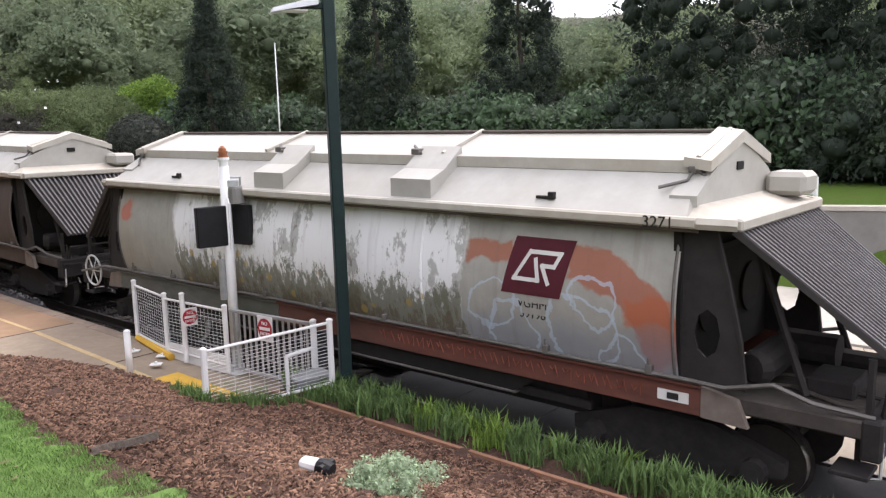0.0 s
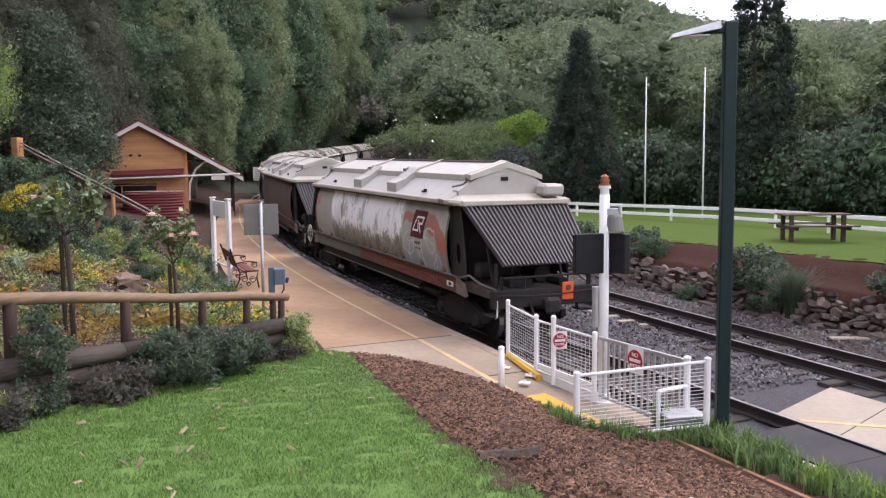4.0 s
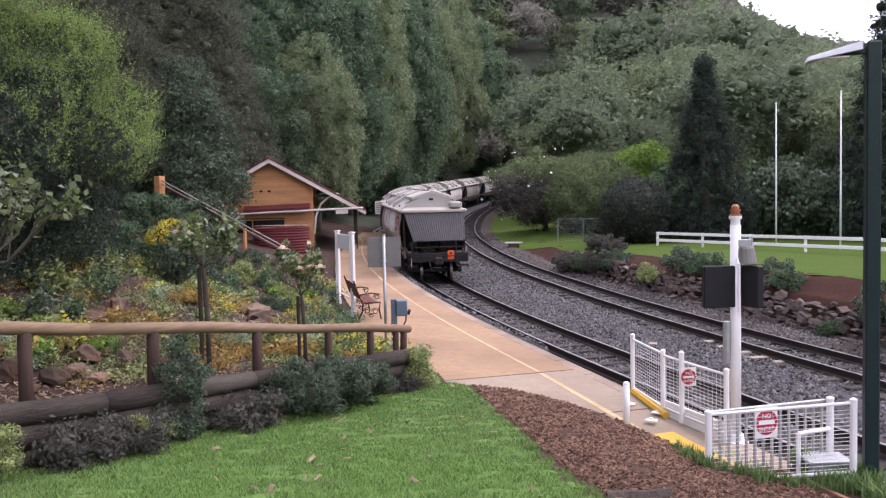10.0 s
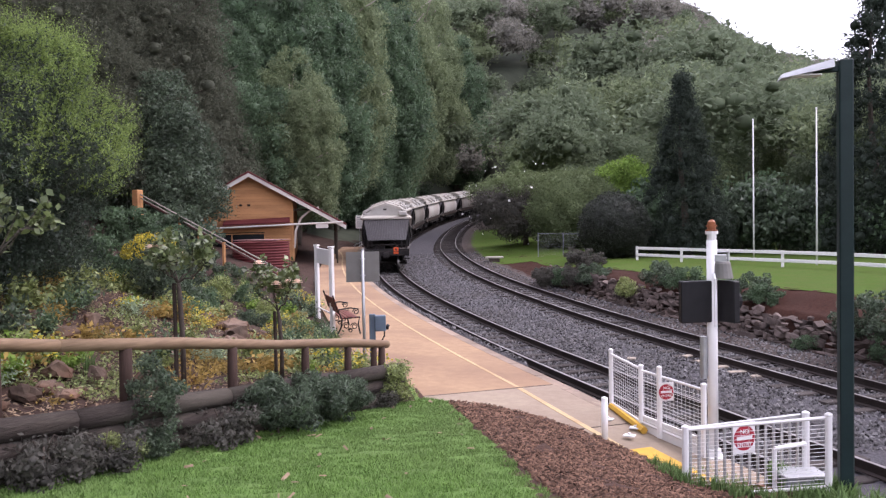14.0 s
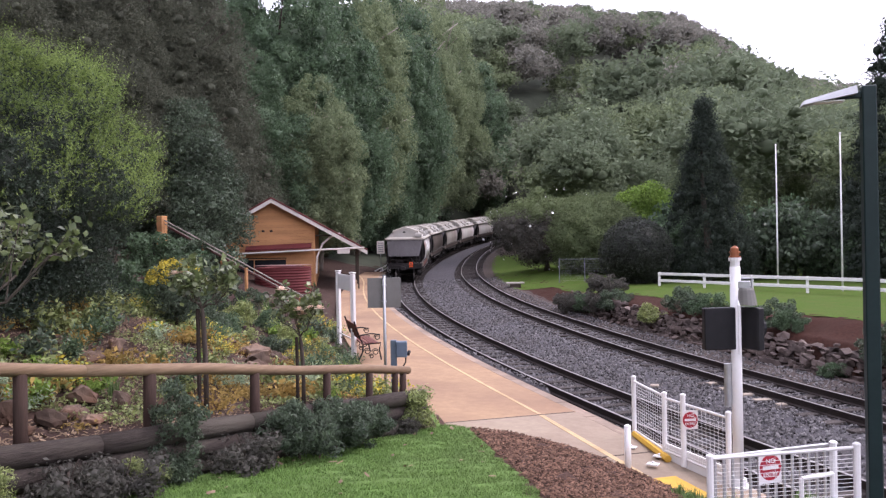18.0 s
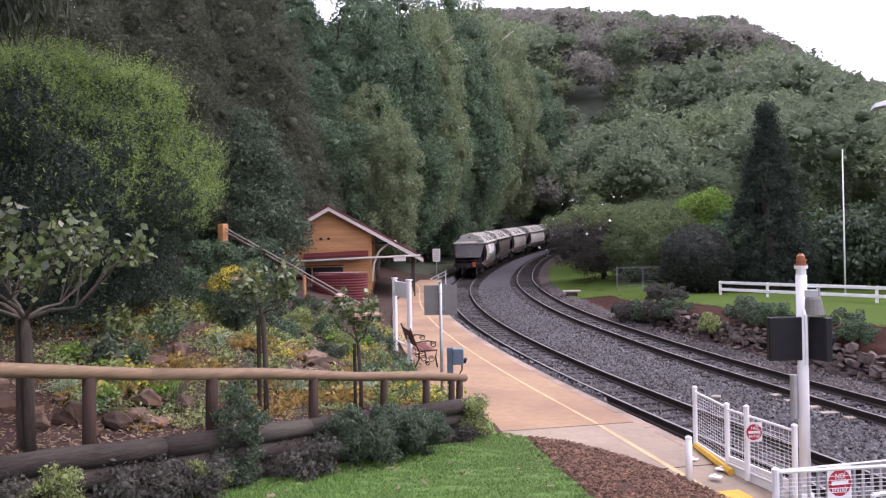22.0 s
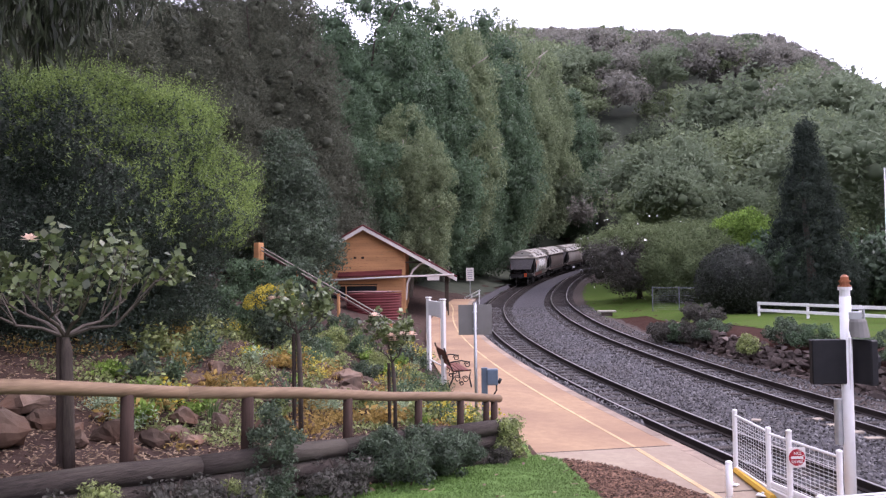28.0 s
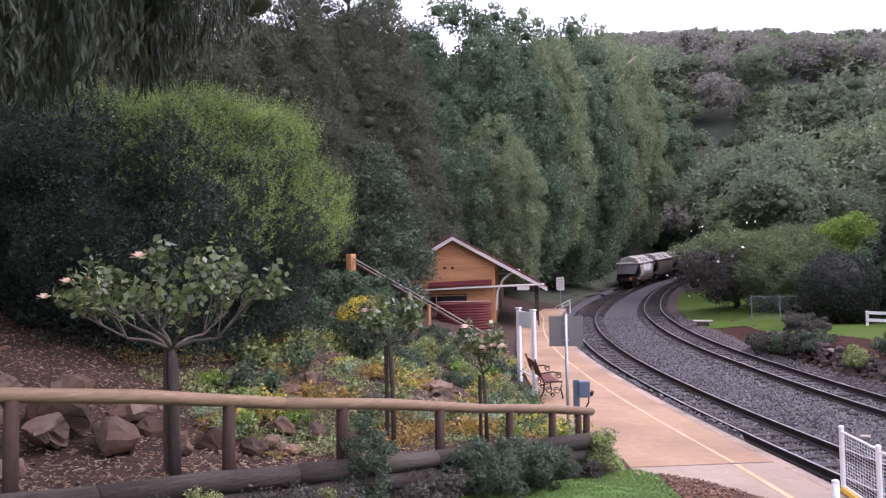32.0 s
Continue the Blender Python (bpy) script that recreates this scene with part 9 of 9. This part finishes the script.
sil = crown_mesh("shrub_leaves", clumps_in(egg(0.34, 0.28, 0.32, 0.3, -0.8), 30, 114, 0.08, 0.14), 3000, 0.05, M["l_garden"], 63, 0.3)
for y, xx, cm, sc, lab in ((5.7, -6.62, ivy, 1.05, "dark ivy climbing a railing post"), (7.4, -6.5, fern, 1.0, "dark ferny shrub in front of the log wall"), (8.1, -6.5, fern, 1.0, "dark ferny shrub in front of the log wall"), (8.7, -6.55, fern, 0.85, "dark ferny shrub in front of the log wall"), (6.5, -6.5, low, 1.2, "low dusky shrub in front of the log wall"), (5.0, -6.5, low, 1.1, "low dusky shrub in front of the log wall"), (4.4, -6.5, low, 1.2, "low dusky shrub in front of the log wall"), (3.6, -6.5, sil, 0.8, "low grey-green shrub in front of the log wall"), (3.0, -6.5, low, 1.2, "low dusky shrub in front of the log wall"), (2.2, -6.5, low, 1.3, "low dusky shrub in front of the log wall"), (5.2, -6.55, sil, 0.6, "low grey-green shrub in front of the log wall"), (10.25, -6.75, sil, 1.15, "grey-green shrub at the railing's end"), (9.9, -6.7, low, 0.8, "low dusky shrub at the railing's end")):
    t = plant("wall_plant", lab, "shrub", xx, y, cm, trunk_geo(0.3, 0.02, 0.008, limbs=3, reach=0.18), z=lawn_plane(-6.5, y) - 0.04, rz=y * 91, group="plants over the log wall")
    t.scale = (sc, sc, sc)
r = random.Random(31)
for i in range(22):
    ob = tagged(part("edging_brick", Geo().box((0, 0, 0), (0.2, 0.1, 0.07), bev=0.012), M["edging"]), "old red edging brick at the platform's corner", "brick", "edging bricks") if i < 9 else None
    if ob:
        ob.matrix_basis = pose(-6.95 - 0.09 * i + r.uniform(-0.03, 0.03), 10.75 + 0.10 * i, 0.52 - 0.006 * i, r.uniform(-6, 6), r.uniform(-6, 6), r.uniform(20, 60))

# weeping tree that hangs in over the garden
wt = thing("weeping_tree", "weeping tree with long hanging leafy strands", "tree")
bxx, byy = azd(88, 9.5)
bz = ground_at(bxx, byy)
r = np.random.default_rng(120)
g = Geo().tube([(bxx, byy, bz - 0.1), (bxx + 0.2, byy + 0.3, bz + 3), (bxx + 0.3, byy + 1.0, bz + 6.5)], [0.24, 0.2, 0.12], 9)
pts, nrm = [], []
bunch = [(r.uniform(58, 88), r.uniform(8.4, 11), r.exponential(0.5)) for _ in range(46)]
for i in range(460):
    ba, bd, bl = bunch[i % 46]
    az, d = ba + r.normal(0, 0.55), bd + r.normal(0, 0.1)
    x, y = azd(az, d)
    top = r.uniform(7.2, 8.6)
    bot = 5.05 + 0.02 * (80 - az) + bl + r.exponential(0.22) + 0.05 * max(0, 64 - az) ** 1.2
    zz_ = np.arange(bot, top, 0.045)
    k = len(zz_)
    sway = r.normal(0, 0.1, 2)
    tt = (zz_ - bot) / max(0.1, top - bot)
    pts.append(np.stack([x + sway[0] * (1 - tt) + r.normal(0, 0.05, k), y + sway[1] * (1 - tt) + r.normal(0, 0.05, k), zz_], 1))
    if i % 12 == 0:
        g.tube([(bxx + 0.25, byy + 0.8, bz + 5.5), ((bxx + x) / 2, (byy + y) / 2, 8.4), (x, y, top + 0.1)], [0.07, 0.04, 0.015], 5)
pts = np.concatenate(pts)
part("trunk", g, M["bark"], wt)
v, f = leaves(pts, np.tile([0.3, -0.8, 0.1], (len(pts), 1)), 0.19, 0.17, 0.6, r, False, 3.0)
part("crown", fast_mesh("weeping_leaves", v, 4, f, M["l_weep"]), None, wt)
# unseen roof of leaves, added overhead to shade the garden and shrub
top_ = []
rt = random.Random(9)
for i in range(150):
    a_, q_ = rt.uniform(0, 6.283), 6.8 * math.sqrt(rt.random())
    top_.append((bxx + 1.0 + q_ * math.cos(a_), byy + 2.0 + q_ * math.sin(a_), 9.3 + rt.uniform(-0.6, 1.4) - 0.015 * q_ * q_, rt.uniform(0.6, 1.1), 0.6))
part("canopy", crown_mesh("shade_canopy_leaves", top_, 26000, 0.2, M["l_weep"], 121, 0.2, droop=1.5), None, wt)

# ---- sundial, notice and ramp at the lawn's near end ----
sd_ = thing("sundial_sculpture", "curved concrete sundial sculpture with a white rod", "sculpture")
sd_.matrix_basis = pose(4.2, 21.7, 1.22, 0, 0, -12)
prof = [(0.62, 0.30), (0.66, 0.6), (0.62, 0.95), (0.48, 1.22), (0.22, 1.38), (-0.62, 1.42), (-0.60, 1.22), (-0.42, 1.08), (-0.30, 0.86), (-0.30, 0.6), (-0.42, 0.42), (-0.62, 0.34), (-0.72, 0.30)]
g = Geo()
for y in (-0.42, 0.42):
    g.v += [(x, y, z) for x, z in prof]
n = len(prof)
g.f = [(i, i + n, (i + 1) % n + n, (i + 1) % n) for i in range(n)]
for y in (0, n):
    for i in range(6):
        g.f.append((y + i, y + i + 1, y + n - 2 - i, y + n - 1 - i))
part("bowl", g, M["tan"], sd_)
part("plinth", Geo().box((0, 0, 0.15), (1.5, 1.0, 0.32), bev=0.02), M["tan"], sd_)
part("rod", Geo().tube([(-0.5, -0.44, 0.34), (0.75, -0.2, 2.0)], 0.035, 8), M["white"], sd_, "slanting white rod")
nt_ = thing("lawn_notice", "grey notice board on a post beside the sundial", "sign")
nt_.matrix_basis = pose(5.0, 20.6, 1.2, 0, 0, -12)
part("post", Geo().tube([(0.06, 0, 0), (0.06, 0, 0.95)], 0.04, 8), M["galv"], nt_)
part("plate", Geo().box((-0.1, -0.04, 0.6), (0.34, 0.03, 0.62), bev=0.006), M["signgrey"], nt_)
rw = thing("ramp_wall", "grey rendered ramp wall with a pale cap", "wall", kind="structure")
a, b = Vector((8.3, 16.1, 0)), Vector((14.5, 13.2, 0))
dv = b - a
for nm, zc, hh, th, mt in (("face", 0.72, 1.7, 0.2, "signgrey"), ("cap", 1.61, 0.10, 0.28, "pale")):
    o_ = part(nm, Geo().box((0, 0, 0), (dv.length, th, hh), bev=0.01), M[mt], rw)
    o_.matrix_basis = pose((a.x + b.x) / 2, (a.y + b.y) / 2, zc, 0, 0, math.degrees(math.atan2(dv.y, dv.x)))
fpth = Geo().prism([(-9.5, -0.3), (-1.6, -0.3), (-1.6, 0.02), (-9.5, 0.02)], -9.2, -5.35)
fpth.v = [on_line(x, y, z) for x, y, z in fpth.v]
tagged(part("far_path", fpth, M["pale"]), "pale concrete path on the far side of the crossing", "paving", kind="structure")


motions()
